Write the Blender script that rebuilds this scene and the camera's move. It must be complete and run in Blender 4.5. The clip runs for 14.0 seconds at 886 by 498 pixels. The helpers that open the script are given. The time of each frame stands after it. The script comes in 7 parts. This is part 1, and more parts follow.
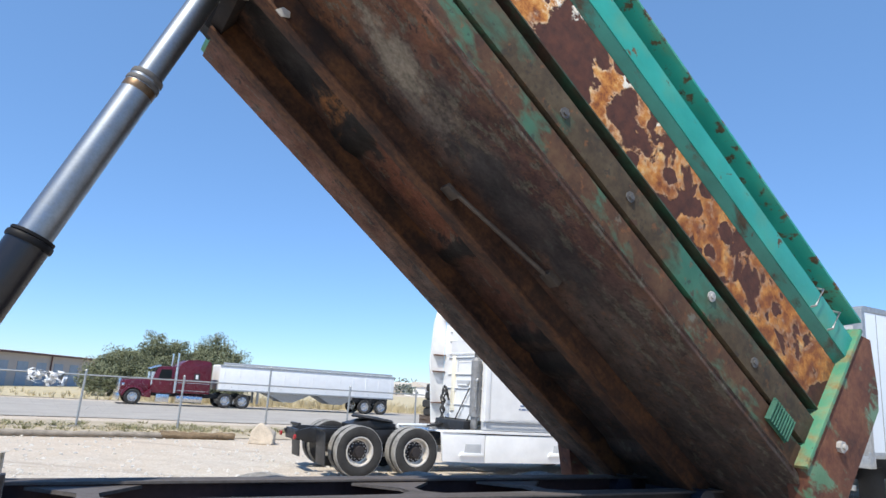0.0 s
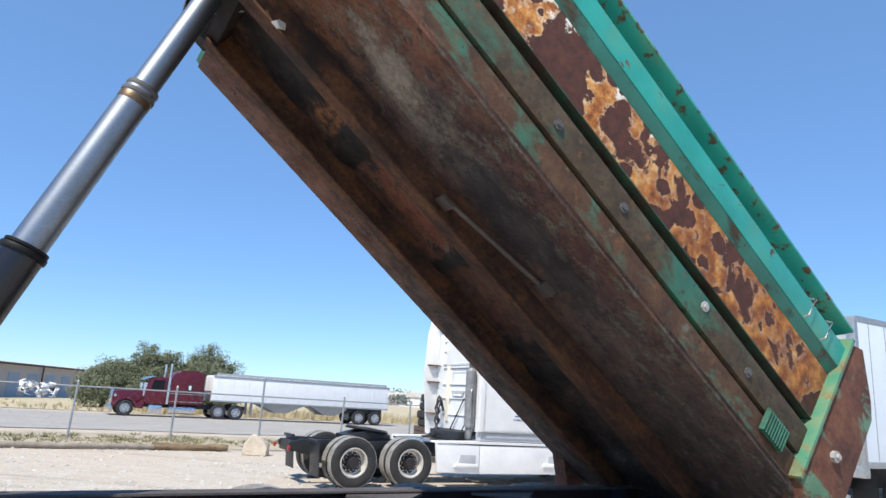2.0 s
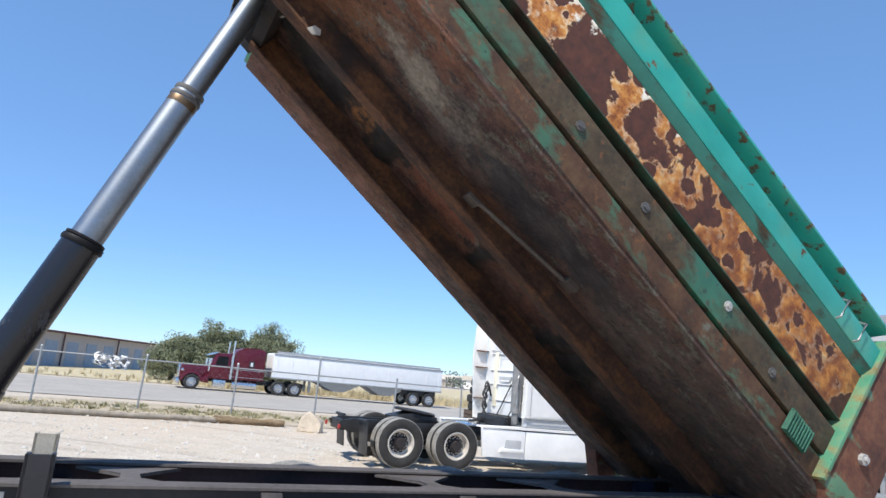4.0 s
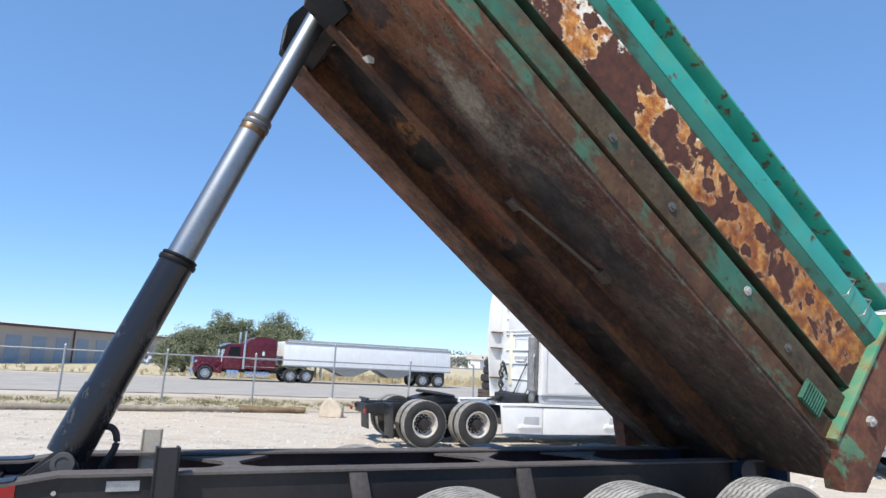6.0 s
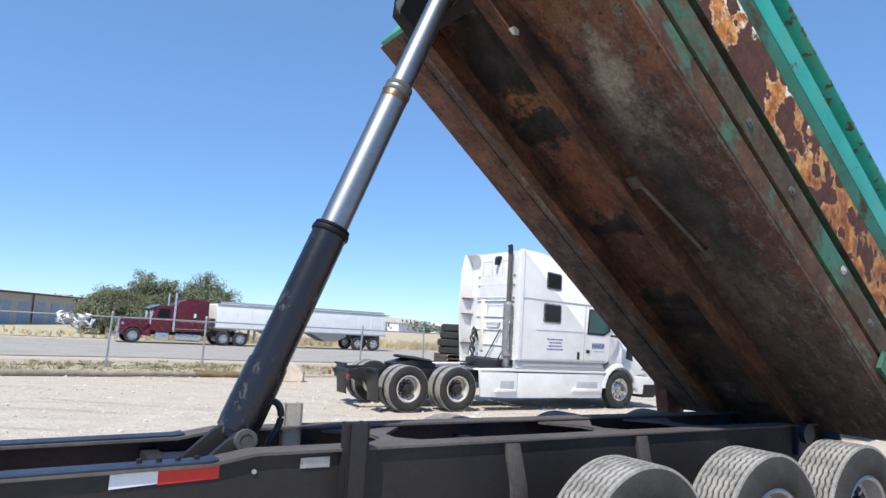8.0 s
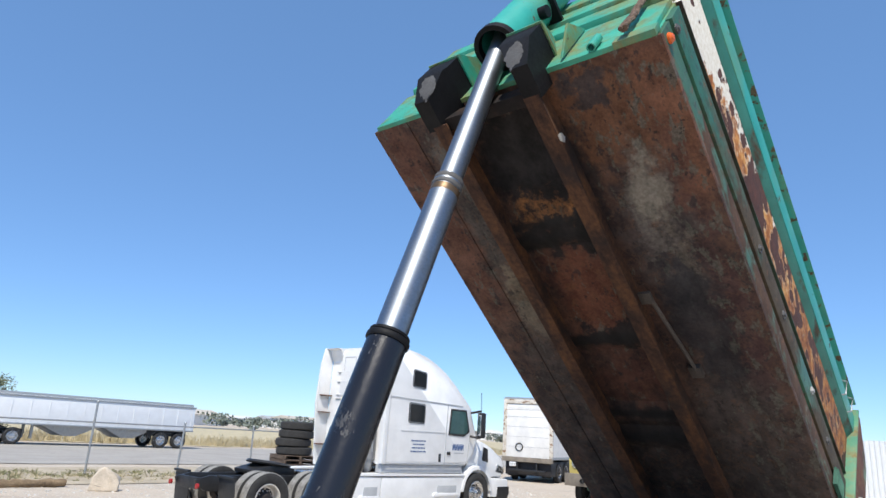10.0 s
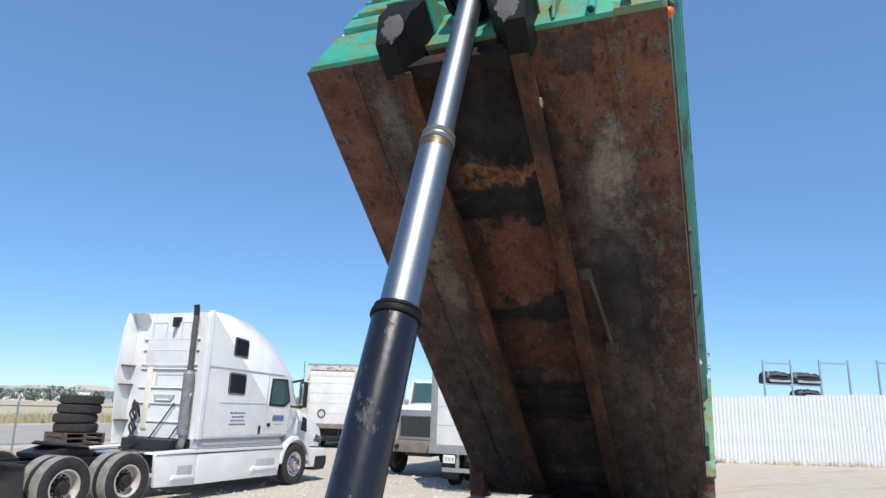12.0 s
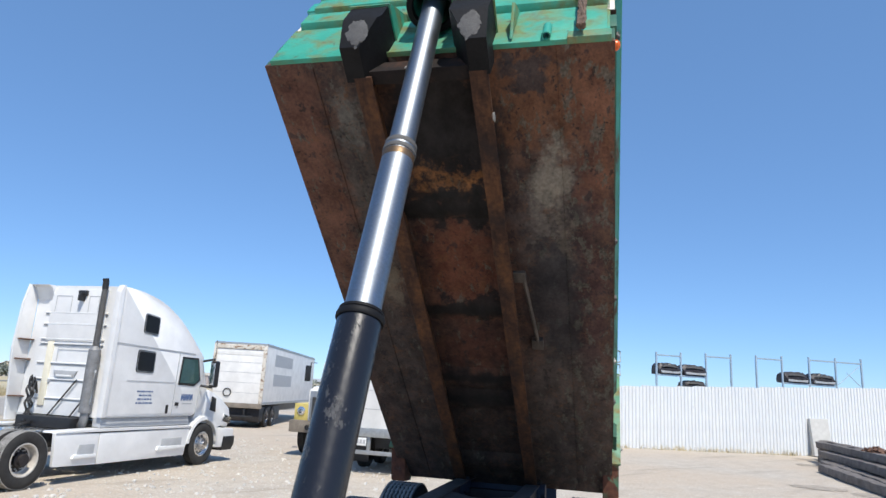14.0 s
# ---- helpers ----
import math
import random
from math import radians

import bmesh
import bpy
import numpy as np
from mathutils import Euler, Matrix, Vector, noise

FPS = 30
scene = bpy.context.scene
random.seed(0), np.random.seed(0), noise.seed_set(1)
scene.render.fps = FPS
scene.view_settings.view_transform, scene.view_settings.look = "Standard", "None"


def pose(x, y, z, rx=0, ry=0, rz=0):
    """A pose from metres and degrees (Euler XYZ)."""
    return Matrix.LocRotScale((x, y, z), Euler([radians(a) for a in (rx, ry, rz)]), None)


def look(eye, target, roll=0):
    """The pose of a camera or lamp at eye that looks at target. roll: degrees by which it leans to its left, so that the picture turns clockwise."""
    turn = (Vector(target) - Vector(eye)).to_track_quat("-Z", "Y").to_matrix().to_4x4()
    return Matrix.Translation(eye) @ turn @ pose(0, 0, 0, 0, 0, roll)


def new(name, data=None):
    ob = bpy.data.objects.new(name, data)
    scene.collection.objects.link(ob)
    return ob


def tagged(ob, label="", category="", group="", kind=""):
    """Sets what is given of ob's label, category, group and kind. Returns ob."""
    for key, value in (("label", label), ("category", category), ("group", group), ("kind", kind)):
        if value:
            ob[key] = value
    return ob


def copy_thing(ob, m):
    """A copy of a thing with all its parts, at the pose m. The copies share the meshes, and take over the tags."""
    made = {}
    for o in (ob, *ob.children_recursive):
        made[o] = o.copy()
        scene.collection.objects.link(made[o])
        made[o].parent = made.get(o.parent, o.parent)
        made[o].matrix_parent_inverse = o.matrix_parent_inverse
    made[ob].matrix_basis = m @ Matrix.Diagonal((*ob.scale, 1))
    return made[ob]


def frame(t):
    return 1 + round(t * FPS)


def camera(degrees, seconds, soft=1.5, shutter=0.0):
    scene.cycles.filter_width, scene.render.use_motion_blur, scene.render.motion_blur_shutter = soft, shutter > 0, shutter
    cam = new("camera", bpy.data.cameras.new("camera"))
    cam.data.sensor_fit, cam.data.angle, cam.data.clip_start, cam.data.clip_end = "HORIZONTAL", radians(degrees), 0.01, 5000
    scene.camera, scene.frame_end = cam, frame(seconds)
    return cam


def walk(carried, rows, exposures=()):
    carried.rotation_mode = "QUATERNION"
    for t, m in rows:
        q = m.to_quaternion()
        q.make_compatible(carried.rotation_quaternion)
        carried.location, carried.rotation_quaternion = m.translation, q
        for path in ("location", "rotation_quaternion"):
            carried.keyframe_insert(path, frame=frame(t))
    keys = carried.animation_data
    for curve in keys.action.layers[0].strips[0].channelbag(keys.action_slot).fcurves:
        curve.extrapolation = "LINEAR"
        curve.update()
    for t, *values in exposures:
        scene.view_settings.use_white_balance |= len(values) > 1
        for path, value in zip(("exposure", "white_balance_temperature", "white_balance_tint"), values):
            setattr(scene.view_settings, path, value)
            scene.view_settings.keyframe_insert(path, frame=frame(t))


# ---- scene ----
cam = camera(67.72, 14.0)
PATH = [
    (0, 0.505, 0.588, 1.822, 102.291, -3.524, 1.595),
    (0.5, 0.476, 0.580, 1.822, 103.113, -3.764, 1.393),
    (1, 0.472, 0.586, 1.820, 103.256, -3.398, 0.629),
    (1.5, 0.485, 0.585, 1.823, 103.188, -3.512, 0.855),
    (2, 0.503, 0.577, 1.825, 103.171, -3.385, 1.128),
    (2.5, 0.520, 0.545, 1.835, 103.032, -3.294, 1.996),
    (5, 0.817, 0.154, 1.904, 100.663, -5.211, 8.611),
    (5.5, 0.663, -0.029, 1.912, 100.822, -2.176, 7.586),
    (6, 0.417, -0.160, 1.911, 99.698, -2.930, 6.232),
    (6.5, -0.007, -0.268, 1.943, 103.248, -1.479, 10.392),
    (7, -0.402, -0.399, 1.921, 101.951, -3.285, 9.974),
    (7.5, -0.742, -0.409, 1.930, 98.622, -5.678, 2.030),
    (8, -1.159, -0.258, 1.899, 96.923, -3.261, -1.152),
    (8.5, -1.585, -0.213, 1.898, 100.862, -2.651, -5.920),
    (9, -1.947, -0.077, 1.976, 104.489, -3.318, -8.426),
    (11.5, -3.355, 1.176, 2.023, 103.916, -1.656, -34.042),
    (12, -3.463, 1.332, 2.067, 103.533, -1.829, -36.333),
    (12.5, -3.553, 1.410, 2.092, 105.930, -2.978, -39.492),
    (13, -3.694, 1.369, 2.081, 103.855, -2.159, -43.541),
    (13.5, -3.767, 1.332, 2.095, 101.626, -2.996, -44.878),
    (14, -3.817, 1.303, 2.133, 102.338, -3.198, -44.450),
]
walk(cam, [(t, pose(x, y, z, rx, ry, rz)) for t, x, y, z, rx, ry, rz in PATH],
     exposures=[(0.0, 0.20), (5.0, 0.20), (9.0, 0.10), (11.5, 0.0), (14.0, -0.04)])

# ---- light ----
SUN_TO = Vector((-0.30, -0.62, 1.0)).normalized()      # direction towards the sun
world = bpy.data.worlds.new("sky")
scene.world = world
world.use_nodes = True
wn = world.node_tree.nodes
sky = wn.new("ShaderNodeTexSky")
sky.sky_type = 'NISHITA'
sky.sun_disc = False
sky.sun_elevation = math.asin(SUN_TO.z)
sky.sun_rotation = math.atan2(SUN_TO.x, SUN_TO.y)
sky.altitude = 1300
sky.air_density, sky.dust_density, sky.ozone_density = 1.0, 0.0, 3.0
wn["Background"].inputs[1].default_value = 0.15
tint = wn.new("ShaderNodeMix")
tint.data_type, tint.blend_type = 'RGBA', 'MULTIPLY'
tint.inputs[0].default_value = 1.0
tint.inputs[7].default_value = (0.80, 1.0, 1.22, 1)
world.node_tree.links.new(sky.outputs[0], tint.inputs[6])
even = wn.new("ShaderNodeMix")                 # milky summer haze evens out the blue
even.data_type = 'RGBA'
even.inputs[0].default_value = 0.42
even.inputs[7].default_value = (1.35, 2.70, 5.0, 1)
world.node_tree.links.new(tint.outputs[2], even.inputs[6])
world.node_tree.links.new(even.outputs[2], wn["Background"].inputs[0])
sun = new("sun", bpy.data.lights.new("sun", 'SUN'))
sun.data.energy, sun.data.angle, sun.data.color = 4.95, radians(0.53), (1.0, 0.945, 0.85)
sun.matrix_world = look(SUN_TO * 50, (0, 0, 0))

# ---- materials ----


def mat(name, rough=0.6, metal=0.0, color=(0.5, 0.5, 0.5)):
    m = bpy.data.materials.new(name)
    m.use_nodes = True
    b = m.node_tree.nodes["Principled BSDF"]
    b.inputs["Roughness"].default_value = rough
    b.inputs["Metallic"].default_value = metal
    b.inputs["Base Color"].default_value = (*color, 1)
    return m


class G:
    """Short way to write node graphs."""

    def __init__(self, m, world_space=False):
        self.t = m.node_tree
        self.b = self.t.nodes["Principled BSDF"]
        c = self.t.nodes.new("ShaderNodeTexCoord")
        if world_space:
            g = self.t.nodes.new("ShaderNodeNewGeometry")
            self.co = g.outputs["Position"]
        else:
            self.co = c.outputs["Object"]

    def n(self, kind, **inp):
        nd = self.t.nodes.new(kind)
        for k, val in inp.items():
            self.set(nd, k, val)
        return nd

    def set(self, nd, k, val):
        s = nd.inputs[k]
        if isinstance(val, bpy.types.NodeSocket):
            self.t.links.new(val, s)
        else:
            s.default_value = val

    def scaled(self, sx, sy, sz):
        nd = self.n("ShaderNodeMapping", Vector=self.co)
        nd.inputs["Scale"].default_value = (sx, sy, sz)
        return nd.outputs[0]

    def noise(self, scale, detail=5, rough=0.55, vec=None, dist=0.0):
        nd = self.n("ShaderNodeTexNoise", Vector=vec or self.co, Scale=scale, Detail=detail, Roughness=rough, Distortion=dist)
        return nd.outputs["Fac"]

    def vor(self, scale, vec=None, feature='F1'):
        nd = self.n("ShaderNodeTexVoronoi", Vector=vec or self.co, Scale=scale)
        nd.feature = feature
        return nd.outputs["Distance"]

    def ramp(self, fac, stops, mode='LINEAR'):
        nd = self.n("ShaderNodeValToRGB", Fac=fac)
        nd.color_ramp.interpolation = mode
        el = nd.color_ramp.elements
        while len(el) < len(stops):
            el.new(0.5)
        for e, (p, c) in zip(el, stops):
            e.position = p
            e.color = (c, c, c, 1) if isinstance(c, (int, float)) else (*c, 1)
        return nd.outputs[0]

    def mix(self, fac, a, b, mode='MIX'):
        nd = self.t.nodes.new("ShaderNodeMix")
        nd.data_type, nd.blend_type = 'RGBA', mode
        for i, val in ((0, fac), (6, a), (7, b)):
            s = nd.inputs[i]
            if isinstance(val, bpy.types.NodeSocket):
                self.t.links.new(val, s)
            elif i == 0:
                s.default_value = val
            else:
                s.default_value = (*val, 1)
        return nd.outputs[2]

    def math(self, op, a, b=0.0):
        nd = self.t.nodes.new("ShaderNodeMath")
        nd.operation = op
        for i, val in enumerate((a, b)):
            if isinstance(val, bpy.types.NodeSocket):
                self.t.links.new(val, nd.inputs[i])
            else:
                nd.inputs[i].default_value = val
        return nd.outputs[0]

    def axis(self, k):
        nd = self.n("ShaderNodeSeparateXYZ", Vector=self.co)
        return nd.outputs[k]

    def base(self, c):
        self.set(self.b, "Base Color", c)

    def rough(self, r):
        self.set(self.b, "Roughness", r)

    def bump(self, h, strength=0.3, dist=0.01):
        nd = self.n("ShaderNodeBump", Height=h, Strength=strength, Distance=dist)
        self.t.links.new(nd.outputs[0], self.b.inputs["Normal"])


def m_plain(name, c, rough=0.6, metal=0.0, var=0.15, scale=6.0, bump=0.1):
    """Paint, rubber or metal with dirt at two scales."""
    m = mat(name, rough, metal)
    g = G(m)
    f = g.math('ADD', g.math('MULTIPLY', g.noise(scale, 6), 0.6), g.math('MULTIPLY', g.noise(scale * 9, 4), 0.4))
    g.base(g.ramp(f, [(0.3, tuple(k * (1 - var) for k in c)), (0.7, tuple(min(1, k * (1 + var)) for k in c))]))
    g.rough(g.ramp(f, [(0.3, min(1, rough + 0.1)), (0.7, max(0.05, rough - 0.1))]))
    if bump:
        g.bump(f, bump, 0.01)
    return m


def m_underside():
    """Brown rust over old grey paint on the bed's bottom sheet, with pale scraped spots, black oil stains and painted
    shade bands.
    """
    m = mat("rusty underside", 0.85)
    g = G(m)
    x, y = g.axis(0), g.axis(1)
    broad = g.noise(1.5, 5, 0.6)
    mid = g.noise(5.0, 7, 0.62, vec=g.scaled(0.8, 1.1, 1.0))
    fine = g.noise(38, 5, 0.65)
    wob = g.n("ShaderNodeTexNoise", Vector=g.co, Scale=4.2, Detail=7.0, Roughness=0.68)
    sep = g.n("ShaderNodeSeparateColor", Color=wob.outputs["Color"])
    xw = g.math('ADD', x, g.math('MULTIPLY', g.math('SUBTRACT', sep.outputs[0], 0.5), 1.3))
    yw = g.math('ADD', y, g.math('MULTIPLY', g.math('SUBTRACT', sep.outputs[1], 0.5), 0.55))

    def stain(c, cx, cy, rx, ry, colour, amount, soft=0.22):
        """Blends a colour in over an uneven oval spot of the sheet."""
        u = g.math('DIVIDE', g.math('SUBTRACT', xw, cx), rx)
        v = g.math('DIVIDE', g.math('SUBTRACT', yw, cy), ry)
        d = g.math('MULTIPLY', g.math('SQRT', g.math('ADD', g.math('MULTIPLY', u, u), g.math('MULTIPLY', v, v))), 0.5)
        tone = g.ramp(g.math('ADD', g.math('MULTIPLY', mid, 0.55), g.math('MULTIPLY', fine, 0.45)), [(0.36, tuple(k * 0.55 for k in colour)), (0.5, colour), (0.64, tuple(min(1, k * 1.5) for k in colour))])
        return g.mix(g.ramp(d, [(0.5 - soft, amount), (0.5 + soft * 0.6, 0.0)]), c, tone)

    f = g.math('ADD', g.math('MULTIPLY', mid, 0.55), g.math('ADD', g.math('MULTIPLY', broad, 0.25), g.math('MULTIPLY', fine, 0.20)))
    c = g.ramp(f, [(0.38, (0.026, 0.017, 0.016)), (0.46, (0.056, 0.032, 0.026)), (0.54, (0.086, 0.044, 0.031)), (0.64, (0.135, 0.068, 0.040))])
    for spot in ((-4.65, 0.60, 0.55, 0.50, (0.140, 0.060, 0.028), 0.8), (-4.45, 0.12, 0.75, 0.20, (0.165, 0.070, 0.038), 0.85),
                 (-3.10, 1.25, 0.55, 0.36, (0.125, 0.042, 0.022), 0.85), (-2.10, 1.25, 0.42, 0.34, (0.080, 0.031, 0.021), 0.8),
                 (-4.10, 2.32, 1.40, 0.22, (0.130, 0.055, 0.034), 0.75), (-3.90, 1.92, 1.10, 0.20, (0.066, 0.058, 0.050), 0.75),
                 (-3.00, 1.96, 0.45, 0.12, (0.190, 0.150, 0.100), 0.75, 0.12), (-4.55, 1.95, 0.25, 0.10, (0.120, 0.115, 0.100), 0.6, 0.12),
                 (-1.70, 2.05, 1.30, 0.35, (0.050, 0.043, 0.040), 0.75), (-2.10, 0.20, 2.20, 0.13, (0.062, 0.030, 0.028), 0.85),
                 (-3.55, 0.50, 0.75, 0.26, (0.060, 0.053, 0.052), 0.75), (-1.30, 0.50, 1.00, 0.45, (0.070, 0.056, 0.050), 0.8),
                 (-0.45, 1.20, 0.95, 1.90, (0.048, 0.039, 0.036), 0.8), (-3.98, 1.22, 0.17, 0.36, (0.270, 0.115, 0.036), 0.85, 0.14)):
        c = stain(c, *spot)
    # orange bloom and black flakes scattered over all of it
    c = g.mix(g.ramp(g.noise(7.0, 6, 0.65), [(0.61, 0.0), (0.69, 0.5)]), c, (0.165, 0.072, 0.028))
    c = g.mix(g.ramp(g.noise(10, 5, 0.6, vec=g.scaled(0.8, 1.2, 1.0)), [(0.60, 0.0), (0.64, 0.7)]), c, (0.024, 0.020, 0.021))
    # thin bright edges of flaking scale
    c = g.mix(g.ramp(g.math('ABSOLUTE', g.math('SUBTRACT', g.noise(3.2, 7, 0.7), 0.52)), [(0.003, 0.35), (0.016, 0.0)]), c, (0.175, 0.085, 0.045))
    # old grey-green paint left in specks and scabs, most along the near edge
    near = g.ramp(y, [(0.05, 0.06), (0.75, 0.0)])
    left = g.math('ADD', g.noise(8.5, 7, 0.72, vec=g.scaled(0.6, 1.3, 1.0)), near)
    c = g.mix(g.ramp(left, [(0.585, 0.0), (0.625, 0.75)]), c, g.ramp(fine, [(0.35, (0.060, 0.062, 0.048)), (0.65, (0.150, 0.140, 0.110))]))
    c = g.mix(g.ramp(g.noise(17, 6, 0.7), [(0.60, 0.0), (0.64, 0.8)]), c, (0.020, 0.015, 0.014))
    # scraped pale steel, then soot and oil
    for spot in ((-3.95, 0.46, 0.36, 0.13, (0.230, 0.200, 0.160), 0.85, 0.22), (-3.60, 0.58, 0.20, 0.07, (0.130, 0.112, 0.095), 0.7, 0.18),
                 (-3.40, 0.40, 0.16, 0.06, (0.150, 0.125, 0.095), 0.7, 0.16), (-2.65, 0.48, 0.75, 0.24, (0.022, 0.022, 0.025), 0.8, 0.14),
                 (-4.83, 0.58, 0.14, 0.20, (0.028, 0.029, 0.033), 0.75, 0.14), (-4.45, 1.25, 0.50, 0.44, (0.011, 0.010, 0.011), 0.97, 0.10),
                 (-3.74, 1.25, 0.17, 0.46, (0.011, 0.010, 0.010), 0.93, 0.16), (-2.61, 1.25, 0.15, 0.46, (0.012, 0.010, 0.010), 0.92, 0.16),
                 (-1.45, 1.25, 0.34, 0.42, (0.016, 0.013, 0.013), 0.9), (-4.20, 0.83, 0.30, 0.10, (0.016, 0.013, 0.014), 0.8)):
        c = stain(c, *spot)
    # cross beams' dark bands: oil, plus their sides' shade put into the colour
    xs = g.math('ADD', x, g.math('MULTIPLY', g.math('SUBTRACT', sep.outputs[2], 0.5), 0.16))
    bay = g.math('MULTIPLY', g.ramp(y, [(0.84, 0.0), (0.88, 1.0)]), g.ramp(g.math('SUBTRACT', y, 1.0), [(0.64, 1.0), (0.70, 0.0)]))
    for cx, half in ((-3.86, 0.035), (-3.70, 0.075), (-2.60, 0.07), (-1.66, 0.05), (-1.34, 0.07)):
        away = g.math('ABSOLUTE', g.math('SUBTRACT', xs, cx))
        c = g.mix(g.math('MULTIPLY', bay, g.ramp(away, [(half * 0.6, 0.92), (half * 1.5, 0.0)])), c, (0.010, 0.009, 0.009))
    g.base(c)
    g.b.inputs["Specular IOR Level"].default_value = 0.38
    g.rough(g.ramp(mid, [(0.4, 0.92), (0.62, 0.68)]))
    g.bump(g.math('ADD', mid, g.math('MULTIPLY', fine, 0.5)), 0.5, 0.012)
    return m


def m_rustbeam(name, stops, stain=0.55):
    """Rolled steel under the bed: rust with grime."""
    m = mat(name, 0.85)
    g = G(m)
    f = g.math('ADD', g.math('MULTIPLY', g.noise(3.0, 7, 0.65, vec=g.scaled(0.7, 2, 2)), 0.7), g.math('MULTIPLY', g.noise(30, 5), 0.3))
    c = g.ramp(f, stops)
    g.b.inputs["Specular IOR Level"].default_value = 0.3
    c = g.mix(g.ramp(g.noise(1.6, 5, 0.6, dist=0.4), [(stain, 0.0), (stain + 0.1, 0.8)]), c, (0.022, 0.017, 0.016))
    g.base(c)
    g.bump(f, 0.45, 0.012)
    return m


def m_tread():
    """Dusty, pale worn tread rubber."""
    m = mat("worn dusty tread", 0.95)
    g = G(m)
    f = g.math('ADD', g.math('MULTIPLY', g.noise(5, 6, 0.65), 0.6), g.math('MULTIPLY', g.noise(45, 4), 0.4))
    g.base(g.ramp(f, [(0.35, (0.15, 0.145, 0.135)), (0.5, (0.28, 0.27, 0.25)), (0.66, (0.40, 0.385, 0.36))]))
    g.bump(f, 0.3, 0.01)
    return m


def m_sleeve():
    """Glossy black enamel with scuffs and dust."""
    m = mat("scuffed black enamel", 0.3)
    g = G(m)
    a = g.noise(9, 7, 0.7, vec=g.scaled(1, 1, 0.35))
    b = g.noise(60, 5, 0.7, vec=g.scaled(1, 1, 0.5))
    k = g.ramp(g.math('ADD', g.math('MULTIPLY', a, 0.7), g.math('MULTIPLY', b, 0.3)), [(0.575, 0.0), (0.62, 0.6)])
    g.base(g.mix(k, (0.011, 0.011, 0.014), (0.085, 0.085, 0.088)))
    g.rough(g.ramp(k, [(0.0, 0.27), (0.7, 0.7)]))
    g.bump(g.math('ADD', k, g.math('MULTIPLY', b, 0.6)), 0.3, 0.008)
    return m


def m_bedgreen(name, greens, rusts, rust, soft=0.10, stops=None, scale=3.4, edge=0.35):
    """Old green paint going to rust along the bed; stops: amount of green from the front (0) to the rear (1)."""
    m = mat(name, 0.7)
    g = G(m)
    f = g.noise(scale, 7, 0.62, vec=g.scaled(0.75, 1, 1.5), dist=0.25)
    u = g.math('DIVIDE', g.math('ADD', g.axis(0), 5.0), 5.3)
    if stops:
        f = g.math('SUBTRACT', f, g.math('MULTIPLY', g.math('SUBTRACT', g.ramp(u, stops), 0.5), 0.46))
    k = g.ramp(f, [(rust - soft, 0.0), (rust + soft, 1.0)])
    fine = g.noise(24, 6, 0.65)
    gr = g.ramp(g.noise(2.2, 5, 0.6), [(0.35, greens[0]), (0.65, greens[1])])
    rc = g.ramp(g.math('ADD', g.math('MULTIPLY', g.noise(5.5, 6, 0.65), 0.7), g.math('MULTIPLY', fine, 0.3)), [(0.36, rusts[0]), (0.50, rusts[1]), (0.66, rusts[2])])
    c = g.mix(k, gr, rc)
    # pale worn rims and bare grey scuffs
    c = g.mix(g.ramp(g.noise(4.5, 7, 0.7, vec=g.scaled(0.8, 1, 1)), [(0.62, 0.0), (0.68, edge)]), c, (0.16, 0.17, 0.14))
    c = g.mix(g.ramp(g.noise(7.5, 4, 0.55), [(0.655, 0.0), (0.68, 0.75)]), c, (0.060, 0.026, 0.018))
    if stops:
        c = g.mix(g.ramp(g.noise(9.0, 6, 0.7), [(0.58, 0.0), (0.64, 0.65)]), c, (0.175, 0.068, 0.024))
        c = g.mix(g.ramp(g.noise(13.0, 6, 0.7), [(0.58, 0.0), (0.62, 0.7)]), c, (0.028, 0.024, 0.018))
    g.base(c)
    g.rough(g.ramp(k, [(0.0, 0.5), (1.0, 0.85)]))
    g.bump(g.math('ADD', g.math('MULTIPLY', k, -0.4), fine), 0.3, 0.008)
    return m


